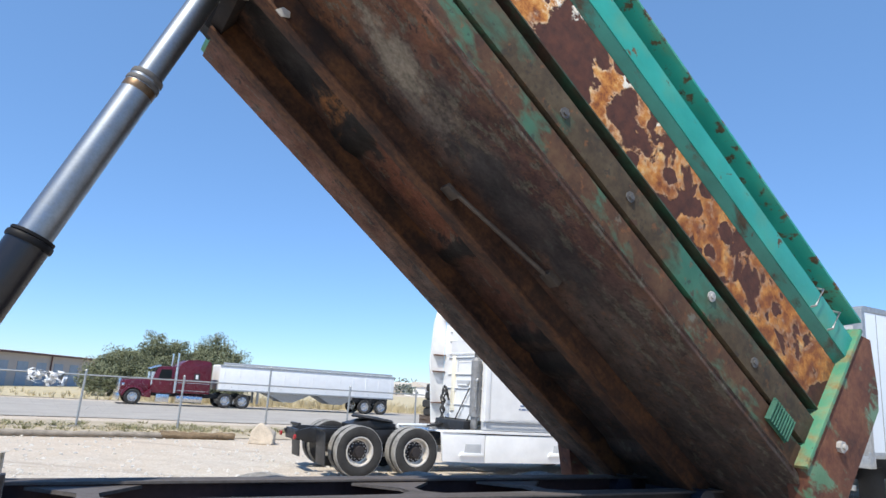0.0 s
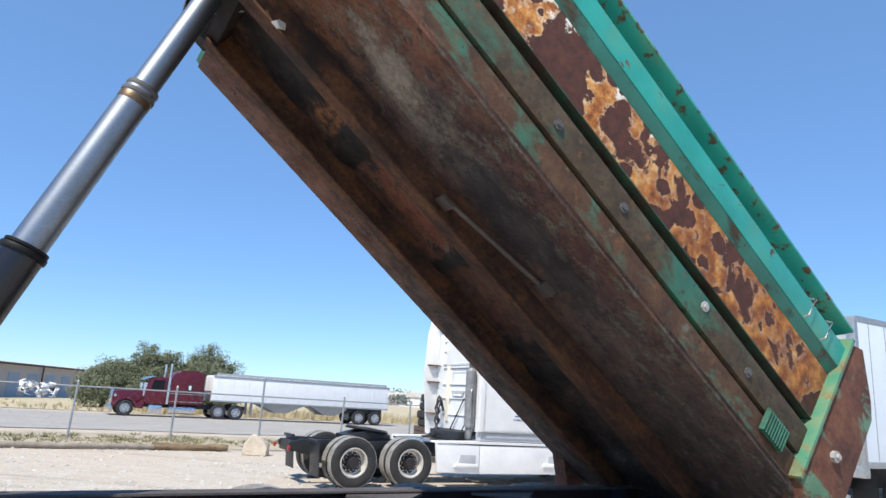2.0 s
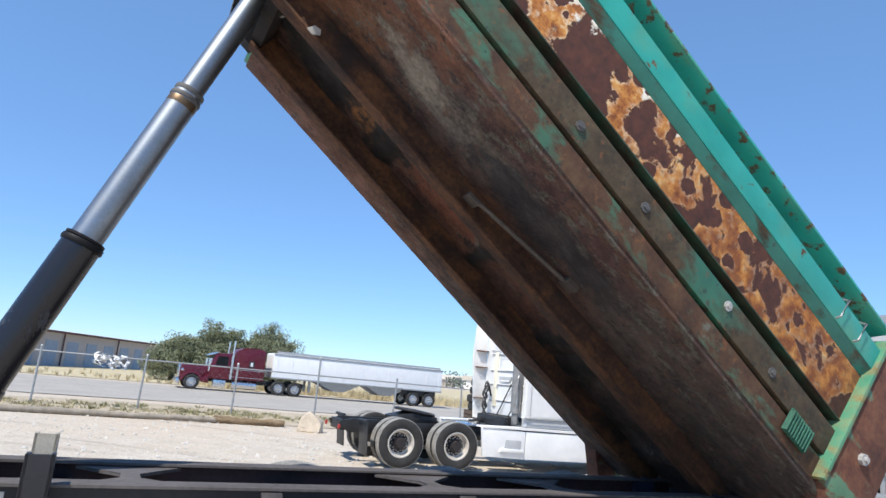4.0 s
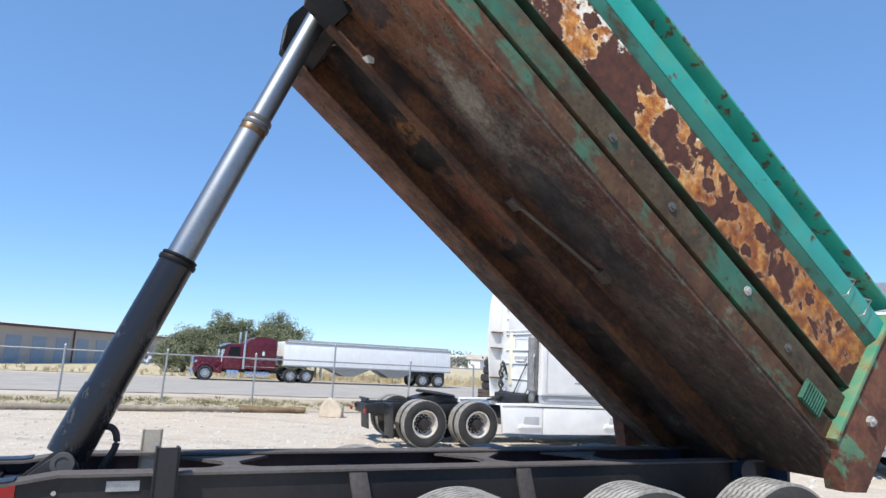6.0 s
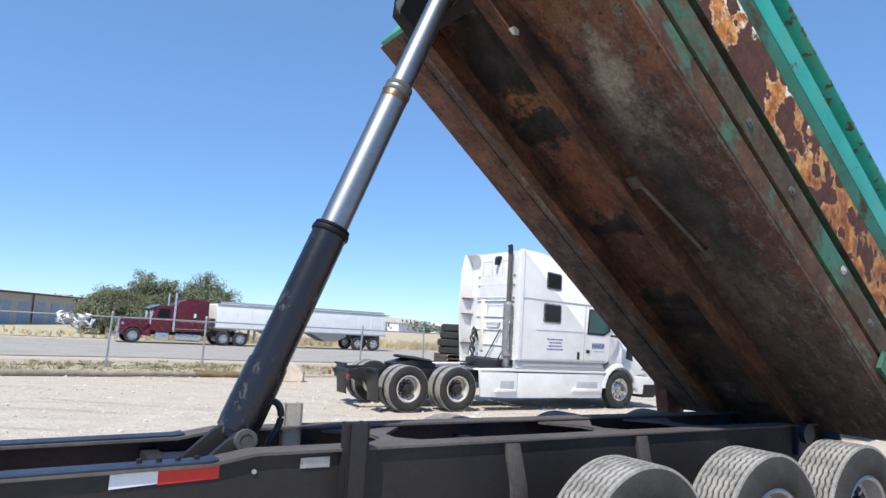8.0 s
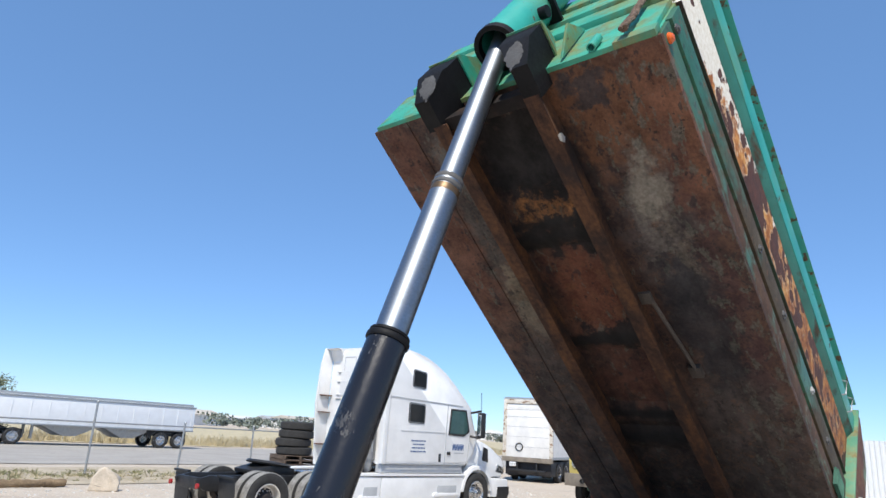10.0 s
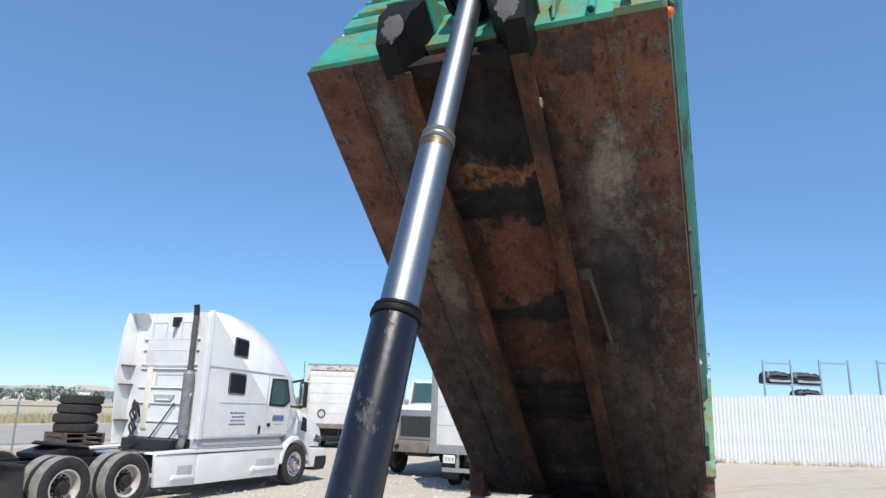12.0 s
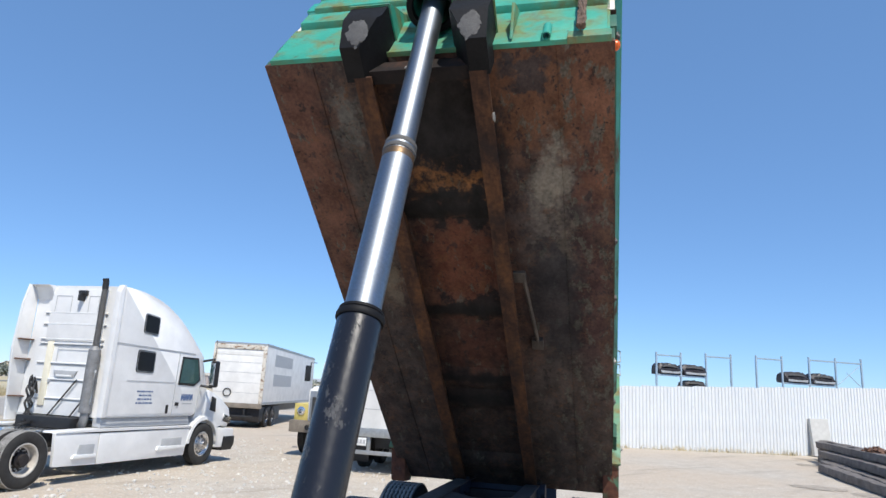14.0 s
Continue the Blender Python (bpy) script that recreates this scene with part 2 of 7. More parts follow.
def m_rustpanel():
    """White paint that flakes to orange rust with dark brown scabs, small and round towards the rear."""
    m = mat("flaking white paint over rust", 0.8)
    g = G(m)
    x, z = g.axis(0), g.axis(2)
    u = g.math('DIVIDE', g.math('ADD', x, 5.0), 4.8)
    n1 = g.noise(6.0, 7, 0.66)
    fine = g.noise(26, 5, 0.65)
    wob = g.n("ShaderNodeTexNoise", Vector=g.co, Scale=9.0, Detail=4.0).outputs["Color"]
    vec = g.n("ShaderNodeVectorMath", Vector=wob)
    vec.operation = 'MULTIPLY_ADD'
    vec.inputs[1].default_value = (0.085, 0.085, 0.085)
    g.t.links.new(g.co, vec.inputs[2])
    cells = g.n("ShaderNodeTexVoronoi", Vector=vec.outputs[0], Scale=6.8)
    size = g.n("ShaderNodeSeparateColor", Color=cells.outputs["Color"]).outputs[0]
    d = g.math('SUBTRACT', g.math('ADD', cells.outputs["Distance"], g.math('MULTIPLY', g.math('SUBTRACT', fine, 0.5), 0.25)), g.math('SUBTRACT', g.math('MULTIPLY', size, 0.84), 0.275))
    d = g.math('ADD', d, g.ramp(u, [(0.03, 0.3), (0.2, 0.0)]))
    big = g.math('ADD', g.noise(2.6, 5, 0.55, dist=0.3), g.math('SUBTRACT', g.ramp(u, [(0.0, 0.15), (0.10, 0.24), (0.20, 0.35), (0.32, 0.405), (0.50, 0.34), (0.75, 0.305)]), 0.3))
    scab = g.math('MAXIMUM', g.ramp(d, [(0.0, 1.0), (0.035, 0.0)]), g.ramp(big, [(0.555, 0.0), (0.575, 1.0)]))
    rim = g.math('MAXIMUM', g.ramp(d, [(0.06, 1.0), (0.15, 0.0)]), g.ramp(big, [(0.515, 0.0), (0.545, 1.0)]))
    orange = g.ramp(g.math('ADD', g.math('MULTIPLY', n1, 0.7), g.math('MULTIPLY', fine, 0.3)), [(0.39, (0.14, 0.040, 0.014)), (0.46, (0.32, 0.105, 0.022)), (0.53, (0.52, 0.215, 0.048)), (0.60, (0.62, 0.36, 0.12)), (0.67, (0.72, 0.56, 0.34))])
    orange = g.mix(g.math('MULTIPLY', g.ramp(u, [(0.40, 0.0), (0.70, 1.0)]), g.ramp(g.noise(13, 6, 0.7), [(0.44, 0.0), (0.58, 0.85)])), orange, (0.17, 0.052, 0.022))
    cream = g.ramp(fine, [(0.3, (0.62, 0.47, 0.29)), (0.7, (0.74, 0.64, 0.47))])
    c = g.mix(g.math('MULTIPLY', g.math('MULTIPLY', rim, g.ramp(u, [(0.30, 1.0), (0.60, 0.35)])), g.ramp(fine, [(0.42, 0.15), (0.62, 0.75)])), orange, cream)
    w = g.math('ADD', n1, g.math('SUBTRACT', g.ramp(u, [(0.0, 1.0), (0.09, 0.84), (0.16, 0.64), (0.25, 0.54), (0.40, 0.44), (0.55, 0.36), (0.75, 0.25)]), 0.5))
    w = g.math('ADD', w, g.math('MULTIPLY', g.math('SUBTRACT', z, 1.03), 0.9))
    c = g.mix(g.ramp(w, [(0.575, 0.0), (0.615, 1.0)]), c, g.ramp(fine, [(0.3, (0.60, 0.53, 0.41)), (0.7, (0.80, 0.77, 0.69))]))
    dark = g.ramp(g.math('ADD', g.math('MULTIPLY', g.noise(11, 5), 0.6), g.math('MULTIPLY', fine, 0.4)), [(0.35, (0.042, 0.015, 0.011)), (0.65, (0.105, 0.034, 0.019))])
    c = g.mix(scab, c, dark)
    g.base(c)
    g.bump(g.math('ADD', g.math('MULTIPLY', scab, -0.8), g.math('ADD', n1, g.math('MULTIPLY', fine, 0.4))), 0.6, 0.012)
    return m


def m_teal(name, c0=(0.020, 0.25, 0.185), c1=(0.045, 0.36, 0.27), rust=0.68, rear=0.0, rough=0.45, lip=0.0):
    """Green paint with rust stains; rear > 0 adds wear towards the rear of the bed."""
    m = mat(name, rough)
    g = G(m)
    f = g.noise(2.5, 5)
    c = g.ramp(f, [(0.3, c0), (0.7, c1)])
    fade = g.ramp(g.noise(1.3, 5, 0.6, vec=g.scaled(1, 3, 1)), [(0.52, 0.0), (0.72, 0.55)])
    c = g.mix(fade, c, (0.16, 0.25, 0.10))
    r = g.noise(10.0 if lip else 6.0, 6, 0.65, dist=0.0 if lip else 0.4)
    if rear:
        x = g.ramp(g.math('DIVIDE', g.math('ADD', g.axis(0), 5.1), 5.3), [(0.08, 0.0), (0.3, 1.0)])
        r = g.math('ADD', r, g.math('MULTIPLY', x, rear))
    if lip:
        up = g.ramp(g.math('DIVIDE', g.axis(2), 2.0), [(lip - 0.025, 0.0), (lip, 1.0)])
        r = g.math('ADD', r, g.math('MULTIPLY', up, 0.085))
    k = g.ramp(r, [(rust - 0.03, 0.0), (rust + 0.03, 1.0)])
    rc = g.ramp(g.noise(17, 5), [(0.3, (0.060, 0.032, 0.018)), (0.55, (0.13, 0.075, 0.038)), (0.75, (0.17, 0.15, 0.09))])
    c = g.mix(k, c, rc)
    g.base(c)
    g.rough(g.ramp(k, [(0.0, rough), (1.0, 0.85)]))
    g.bump(g.math('ADD', g.math('MULTIPLY', k, -0.4), g.noise(30, 4)), 0.25, 0.008)
    return m


def m_ground():
    m = mat("pale crushed gravel", 0.95)
    g = G(m, True)
    big = g.noise(0.13, 5, 0.6)
    mid = g.noise(1.4, 7, 0.7)
    st = g.vor(9.0)
    st2 = g.vor(26.0)
    c = g.ramp(mid, [(0.25, (0.43, 0.365, 0.285)), (0.5, (0.60, 0.53, 0.44)), (0.75, (0.72, 0.665, 0.575))])
    c = g.mix(g.ramp(big, [(0.40, 0.0), (0.60, 0.65)]), c, (0.64, 0.50, 0.36))
    tracks = g.noise(0.7, 6, 0.6, vec=g.scaled(0.25, 1.4, 1.0), dist=0.4)
    c = g.mix(g.ramp(tracks, [(0.57, 0.0), (0.66, 0.6)]), c, (0.34, 0.28, 0.22))
    c = g.mix(g.ramp(st, [(0.10, 0.75), (0.34, 0.0)]), c, (0.80, 0.77, 0.71))
    c = g.mix(g.ramp(st2, [(0.05, 0.0), (0.55, 0.5)]), c, (0.31, 0.27, 0.22))
    g.base(c)
    g.bump(g.math('ADD', g.math('MULTIPLY', st, -1.0), g.math('ADD', mid, g.math('MULTIPLY', st2, -0.4))), 0.55, 0.03)
    return m


def m_whitepaint(name, c=(0.80, 0.80, 0.79), rough=0.28, dirt=0.12):
    m = mat(name, rough)
    g = G(m)
    f = g.noise(1.6, 6, 0.6)
    c0 = tuple(k * (1 - dirt) for k in c)
    k = g.mix(g.ramp(f, [(0.35, 0.0), (0.65, 1.0)]), c0, c)
    k = g.mix(g.ramp(g.noise(14, 5, 0.7), [(0.56, 0.0), (0.78, min(0.35, dirt * 1.3))]), k, tuple(a * b for a, b in zip(c, (0.62, 0.57, 0.50))))
    g.base(k)
    g.rough(g.ramp(f, [(0.3, rough + 0.15), (0.7, rough)]))
    return m


M = dict(
    under=m_underside(),
    panel=m_rustpanel(),
    teal=m_teal("green paint"),
    tealworn=m_bedgreen("worn green channel", ((0.022, 0.105, 0.062), (0.044, 0.155, 0.093)), ((0.030, 0.021, 0.012), (0.060, 0.041, 0.022), (0.092, 0.070, 0.040)), 0.47, 0.11, [(0.0, 1.0), (0.10, 0.85), (0.22, 0.40), (0.42, 0.15), (0.56, 0.30), (0.61, 0.85), (0.66, 0.80), (0.72, 0.22), (1.0, 0.12)]),
    tealtop=m_teal("turquoise top rail", (0.018, 0.27, 0.22), (0.040, 0.38, 0.31), rust=0.66, lip=0.80),
    tealrear=m_bedgreen("rusty green rear post", ((0.050, 0.135, 0.072), (0.115, 0.225, 0.135)), ((0.055, 0.020, 0.014), (0.115, 0.042, 0.024), (0.180, 0.080, 0.040)), 0.445, 0.03, None, 2.6, 0.3),
    strip=m_bedgreen("rusted lower edge", ((0.030, 0.090, 0.050), (0.058, 0.140, 0.080)), ((0.038, 0.017, 0.010), (0.074, 0.034, 0.016), (0.112, 0.062, 0.030)), 0.48, 0.06, [(0.0, 1.0), (0.09, 0.8), (0.16, 0.45), (0.4, 0.38), (0.7, 0.36), (1.0, 0.36)], 4.0, 0.6),
    # recess green is darkened to hold the groove's shade, with some dirt
    groove=m_bedgreen("green recess darkened for shade and dirt", ((0.016, 0.050, 0.030), (0.03, 0.09, 0.055)), ((0.018, 0.010, 0.006), (0.035, 0.019, 0.011), (0.06, 0.035, 0.02)), 0.50, 0.1, None, 3.0, 0.0),
    flange=m_bedgreen("pale green flange", ((0.04, 0.20, 0.12), (0.10, 0.27, 0.15)), ((0.14, 0.075, 0.03), (0.22, 0.17, 0.065), (0.20, 0.28, 0.15)), 0.57, 0.10, None, 4.0, 0.6),
    frontgreen=m_bedgreen("stained green front wall", ((0.022, 0.27, 0.185), (0.050, 0.36, 0.25)), ((0.13, 0.075, 0.030), (0.15, 0.19, 0.070), (0.09, 0.25, 0.13)), 0.51, 0.09, None, 3.0, 0.45),
    beamrust=m_rustbeam("rust-orange beam", [(0.36, (0.022, 0.013, 0.011)), (0.48, (0.062, 0.030, 0.018)), (0.64, (0.150, 0.066, 0.028))], 0.54),
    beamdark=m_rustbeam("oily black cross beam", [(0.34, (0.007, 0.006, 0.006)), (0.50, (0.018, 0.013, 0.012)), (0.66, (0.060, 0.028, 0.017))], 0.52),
    sleeve=m_sleeve(),
    bumper=m_plain("brown dusty steel bumper", (0.21, 0.18, 0.145), 0.75, 0.0, 0.35, 4, 0.2),
    dusty=m_plain("dusty brown-grey steel", (0.095, 0.083, 0.078), 0.8, 0.0, 0.4, 3, 0.2),
    maroon=m_plain("dark red primer", (0.030, 0.014, 0.018), 0.6, 0.0, 0.4, 3),
    ground=m_ground(),
    blackpaint=m_plain("black painted steel", (0.008, 0.008, 0.009), 0.6, 0.0, 0.4, 5),
    chassis=m_plain("faded black chassis paint", (0.015, 0.013, 0.014), 0.6, 0.0, 0.35, 3),
    bluesteel=m_plain("blue-black frame paint", (0.022, 0.030, 0.052), 0.5, 0.0, 0.4, 3),
    chrome=m_plain("worn piston steel", (0.25, 0.275, 0.305), 0.45, 1.0, 0.18, 7, 0.015),
    oilfilm=m_plain("brown oil film on steel", (0.16, 0.105, 0.06), 0.45, 0.7, 0.4, 14, 0.05),
    rodsteel=m_plain("dull rod steel", (0.085, 0.07, 0.06), 0.6, 0.2, 0.4, 9, 0.2),
    steel=m_plain("bare grey steel", (0.35, 0.35, 0.36), 0.5, 0.8, 0.25, 10),
    alu=m_plain("polished aluminium", (0.72, 0.72, 0.72), 0.25, 1.0, 0.12, 10, 0.03),
    galv=m_plain("galvanised pipe", (0.40, 0.41, 0.41), 0.5, 0.7, 0.2, 12),
    rubber=m_plain("dusty tyre rubber", (0.028, 0.027, 0.026), 0.85, 0.0, 0.35, 7, 0.2),
    tread=m_tread(),
    white=m_whitepaint("white cab paint"),
    whiteold=m_whitepaint("old white paint", (0.80, 0.79, 0.76), 0.4, 0.15),
    plastic=m_plain("grey plastic", (0.42, 0.43, 0.44), 0.55, 0.0, 0.12, 6),
    dark=m_plain("black plastic", (0.018, 0.018, 0.019), 0.5, 0.0, 0.3, 6),
    glass=m_plain("dark window glass", (0.012, 0.014, 0.016), 0.06, 0.0, 0.2, 2, 0.0),
    greenglass=m_plain("tinted windscreen glass", (0.05, 0.10, 0.095), 0.05, 0.0, 0.2, 2, 0.0),
    red=m_plain("maroon paint", (0.105, 0.010, 0.022), 0.28, 0.0, 0.25, 2),
    tapered=m_plain("red reflective tape", (0.55, 0.02, 0.015), 0.35, 0.0, 0.15, 20),
    tapewhite=m_plain("white reflective tape", (0.70, 0.74, 0.78), 0.35, 0.0, 0.1, 20),
    lamp=m_plain("orange lamp lens", (0.75, 0.13, 0.015), 0.25, 0.0, 0.15, 30),
    redlens=m_plain("red lamp lens", (0.35, 0.02, 0.02), 0.3, 0.0, 0.15, 30),
    yellow=m_plain("faded yellow paint", (0.62, 0.50, 0.16), 0.5, 0.0, 0.15, 4),
    log=m_rustbeam("weathered log", [(0.34, (0.085, 0.062, 0.042)), (0.50, (0.21, 0.150, 0.090)), (0.66, (0.36, 0.27, 0.17))], 0.62),
    rustywhite=m_bedgreen("chipped white frame", ((0.55, 0.50, 0.42), (0.68, 0.64, 0.57)), ((0.12, 0.06, 0.03), (0.25, 0.14, 0.07), (0.42, 0.31, 0.20)), 0.56, 0.04, None, 5.0, 0.0),
    # distance haze is mixed into the hills' blue
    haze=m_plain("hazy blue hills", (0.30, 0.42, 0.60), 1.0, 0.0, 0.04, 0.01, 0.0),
    greywood=m_plain("grey weathered timber", (0.155, 0.135, 0.12), 0.9, 0.0, 0.5, 3, 0.6),
    stone=m_plain("tan sandstone", (0.54, 0.46, 0.36), 0.9, 0.0, 0.3, 3, 0.6),
    concrete=m_plain("pale concrete", (0.52, 0.51, 0.48), 0.9, 0.0, 0.15, 5, 0.3),
    asphalt=m_plain("grey road surface", (0.345, 0.32, 0.285), 0.95, 0.0, 0.16, 0.6, 0.1),
    tan=m_plain("tan metal siding", (0.42, 0.37, 0.345), 0.7, 0.0, 0.06, 1, 0.0),
    brown=m_plain("dark brown siding", (0.105, 0.050, 0.046), 0.75, 0.0, 0.15, 1.5, 0.0),
    bluedoor=m_plain("blue-grey roller door", (0.25, 0.31, 0.39), 0.55, 0.0, 0.1, 2, 0.0),
    trimwhite=m_plain("white trim", (0.75, 0.75, 0.74), 0.5, 0.0, 0.06, 4, 0.0),
    fencewhite=m_whitepaint("white corrugated steel", (0.70, 0.72, 0.73), 0.45, 0.07),
    # far leaves are paled and greyed in colour for air haze
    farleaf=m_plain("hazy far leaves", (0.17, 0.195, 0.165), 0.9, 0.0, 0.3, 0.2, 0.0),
    leaf=m_plain("grey-green leaves", (0.185, 0.20, 0.115), 0.8, 0.0, 0.45, 1.5, 0.0),
    weed=m_plain("green weeds", (0.25, 0.24, 0.125), 0.9, 0.0, 0.35, 1.5, 0.0),
    whitehop=m_whitepaint("white trailer paint", (0.83, 0.84, 0.84), 0.4, 0.08),
    vanside=m_whitepaint("pale van side", (0.66, 0.72, 0.78), 0.35, 0.06),
    pebble=m_plain("pale pebbles", (0.58, 0.55, 0.50), 0.9, 0.0, 0.25, 2.0, 0.2),
    drysoil=m_plain("dry soil with straw", (0.40, 0.335, 0.24), 0.95, 0.0, 0.25, 1.2, 0.2),
    straw=m_plain("dry straw grass", (0.47, 0.40, 0.255), 0.95, 0.0, 0.25, 0.5, 0.0),
    bark=m_plain("grey bark", (0.12, 0.095, 0.07), 0.9, 0.0, 0.3, 6, 0.4),
    rope=m_plain("frayed brown cable", (0.13, 0.085, 0.06), 0.9, 0.0, 0.5, 40, 0.6),
    bag=m_plain("white plastic shreds", (0.82, 0.83, 0.84), 0.5, 0.0, 0.05, 3, 0.0),
    ink=m_plain("blue lettering", (0.09, 0.14, 0.27), 0.5, 0.0, 0.2, 10, 0.0),
    beige=m_plain("far beige siding", (0.52, 0.47, 0.40), 0.8, 0.0, 0.1, 0.4, 0.0),
    bluesteel2=m_plain("pale blue rack steel", (0.33, 0.42, 0.50), 0.55, 0.2, 0.15, 4, 0.0),
    scrap=m_plain("crushed car bodies", (0.030, 0.025, 0.028), 0.5, 0.0, 0.85, 2.2, 0.3),
    creamstripe=m_plain("cream sealant stripe", (0.78, 0.73, 0.58), 0.6, 0.0, 0.08, 4, 0.0),
    chip=m_plain("bare metal chip", (0.40, 0.39, 0.37), 0.6, 0.2, 0.3, 20),
    worn=m_plain("worn grey metal", (0.10, 0.097, 0.094), 0.7, 0.2, 0.3, 14),
    muffler=m_plain("grey muffler steel", (0.235, 0.235, 0.235), 0.55, 0.3, 0.3, 8, 0.1),
    rimsteel=m_plain("dusty cream rim", (0.60, 0.56, 0.50), 0.45, 0.25, 0.25, 10, 0.05),
    hubrust=m_plain("dark brown wheel centre", (0.022, 0.017, 0.017), 0.7, 0.0, 0.5, 14, 0.2),
    darkcrumb=m_plain("crumbled asphalt", (0.36, 0.31, 0.25), 0.95, 0.0, 0.5, 5, 0.6),
    # plate's green is lowered so the colour carries its shade
    ribgreen=m_plain("shade-darkened green plate paint", (0.022, 0.105, 0.066), 0.7, 0.0, 0.5, 9, 0.2),
    greylog=m_plain("grey weathered pole", (0.27, 0.235, 0.19), 0.9, 0.0, 0.45, 4, 0.5),
    railshade=m_bedgreen("shaded green rail underside with grime", ((0.020, 0.15, 0.115), (0.035, 0.22, 0.17)), ((0.04, 0.03, 0.018), (0.07, 0.05, 0.03), (0.10, 0.08, 0.05)), 0.62, 0.06, None, 4.0, 0.2),
    guidegrey=m_plain("beige worn guide paint", (0.36, 0.335, 0.29), 0.75, 0.0, 0.25, 8, 0.2),
    palletwood=m_plain("dark worn pallet wood", (0.105, 0.075, 0.056), 0.9, 0.0, 0.4, 7, 0.4),
    maintread=m_plain("brown rust on wheel centre", (0.14, 0.075, 0.05), 0.85, 0.0, 0.3, 12),
)

M["glass"].node_tree.nodes["Principled BSDF"].inputs["Specular IOR Level"].default_value = 0.25
M["blackpaint"].node_tree.nodes["Principled BSDF"].inputs["Specular IOR Level"].default_value = 0.2

# ---- mesh helpers ----


def box(bm, x0, x1, y0, y1, z0, z1, bev=0.0, m=None):
    vs = [bm.verts.new((x, y, z)) for x in (x0, x1) for y in (y0, y1) for z in (z0, z1)]
    fs = [bm.faces.new([vs[i] for i in q]) for q in ((0, 1, 3, 2), (4, 6, 7, 5), (0, 4, 5, 1), (2, 3, 7, 6), (0, 2, 6, 4), (1, 5, 7, 3))]
    if m is not None:
        for q in vs:
            q.co = m @ q.co
    if bev:
        es = {e for f in fs for e in f.edges}
        bmesh.ops.bevel(bm, geom=list(es), offset=bev, segments=2, affect='EDGES', profile=0.6)


def prism(bm, pts, axis, t0, t1, bev=0.0, m=None):
    """A closed outline (two coordinates) drawn out along an axis from t0 to t1."""
    def put(p, t):
        a, b = p
        c = {'x': (t, a, b), 'y': (a, t, b), 'z': (a, b, t)}[axis]
        return m @ Vector(c) if m is not None else c
    lo = [bm.verts.new(put(p, t0)) for p in pts]
    hi = [bm.verts.new(put(p, t1)) for p in pts]
    n = len(pts)
    fs = [bm.faces.new(lo[::-1]), bm.faces.new(hi)]
    fs += [bm.faces.new((lo[i], lo[(i + 1) % n], hi[(i + 1) % n], hi[i])) for i in range(n)]
    if bev:
        es = {e for f in fs for e in f.edges}
        bmesh.ops.bevel(bm, geom=list(es), offset=bev, segments=2, affect='EDGES', profile=0.6)


def rod(bm, p0, p1, r0, r1=None, seg=16, cap=True):
    p0, p1 = Vector(p0), Vector(p1)
    r1 = r0 if r1 is None else r1
    q = (p1 - p0).to_track_quat('Z', 'Y')
    rings = []
    for p, r in ((p0, r0), (p1, r1)):
        rings.append([bm.verts.new(p + q @ Vector((r * math.cos(2 * math.pi * i / seg), r * math.sin(2 * math.pi * i / seg), 0))) for i in range(seg)])
    for i in range(seg):
        j = (i + 1) % seg
        bm.faces.new((rings[0][i], rings[0][j], rings[1][j], rings[1][i]))
    if cap:
        bm.faces.new(rings[0][::-1])
        bm.faces.new(rings[1])


def tube(bm, pts, r, seg=8):
    pts = [Vector(p) for p in pts]
    rings = []
    for k, p in enumerate(pts):
        d = (pts[min(k + 1, len(pts) - 1)] - pts[max(k - 1, 0)]).normalized()
        q = d.to_track_quat('Z', 'Y')
        rr = r[k] if isinstance(r, (list, tuple)) else r
        rings.append([bm.verts.new(p + q @ Vector((rr * math.cos(2 * math.pi * i / seg), rr * math.sin(2 * math.pi * i / seg), 0))) for i in range(seg)])
    for a, b in zip(rings, rings[1:]):
        for i in range(seg):
            j = (i + 1) % seg
            bm.faces.new((a[i], a[j], b[j], b[i]))
    bm.faces.new(rings[0][::-1])
    bm.faces.new(rings[-1])


def lathe(bm, prof, m=None, seg=32, closed=False):
    """Turns a profile of (radius, height) round the local z axis."""
    m = m or Matrix.Identity(4)
    rings = [[bm.verts.new(m @ Vector((r * math.cos(2 * math.pi * i / seg), r * math.sin(2 * math.pi * i / seg), h))) for i in range(seg)] for r, h in prof]
    pairs = list(zip(rings, rings[1:]))
    if closed:
        pairs.append((rings[-1], rings[0]))
    for a, b in pairs:
        for i in range(seg):
            j = (i + 1) % seg
            bm.faces.new((a[i], a[j], b[j], b[i]))
    if not closed:
        if prof[0][0] > 1e-6:
            bm.faces.new(rings[0][::-1])
        if prof[-1][0] > 1e-6:
            bm.faces.new(rings[-1])


def mesh_of(name, bm, material, angle=35):
    bmesh.ops.remove_doubles(bm, verts=bm.verts, dist=1e-5)
    bmesh.ops.recalc_face_normals(bm, faces=bm.faces)
    me = bpy.data.meshes.new(name)
    bm.to_mesh(me)
    bm.free()
    me.materials.append(material)
    me.polygons.foreach_set("use_smooth", [True] * len(me.polygons))
    me.set_sharp_from_angle(angle=radians(angle))
    return me


def thing(name, label, category, m=None, group="", kind=""):
    ob = new(name)
    ob.empty_display_size = 0.2
    if m is not None:
        ob.matrix_basis = m
    return tagged(ob, label, category, group, kind)


def part(name, bm, material, parent, label="", m=None, angle=35):
    ob = new(name, mesh_of(name, bm, material, angle))
    ob.parent = parent
    if m is not None:
        ob.matrix_basis = m
    return tagged(ob, label)


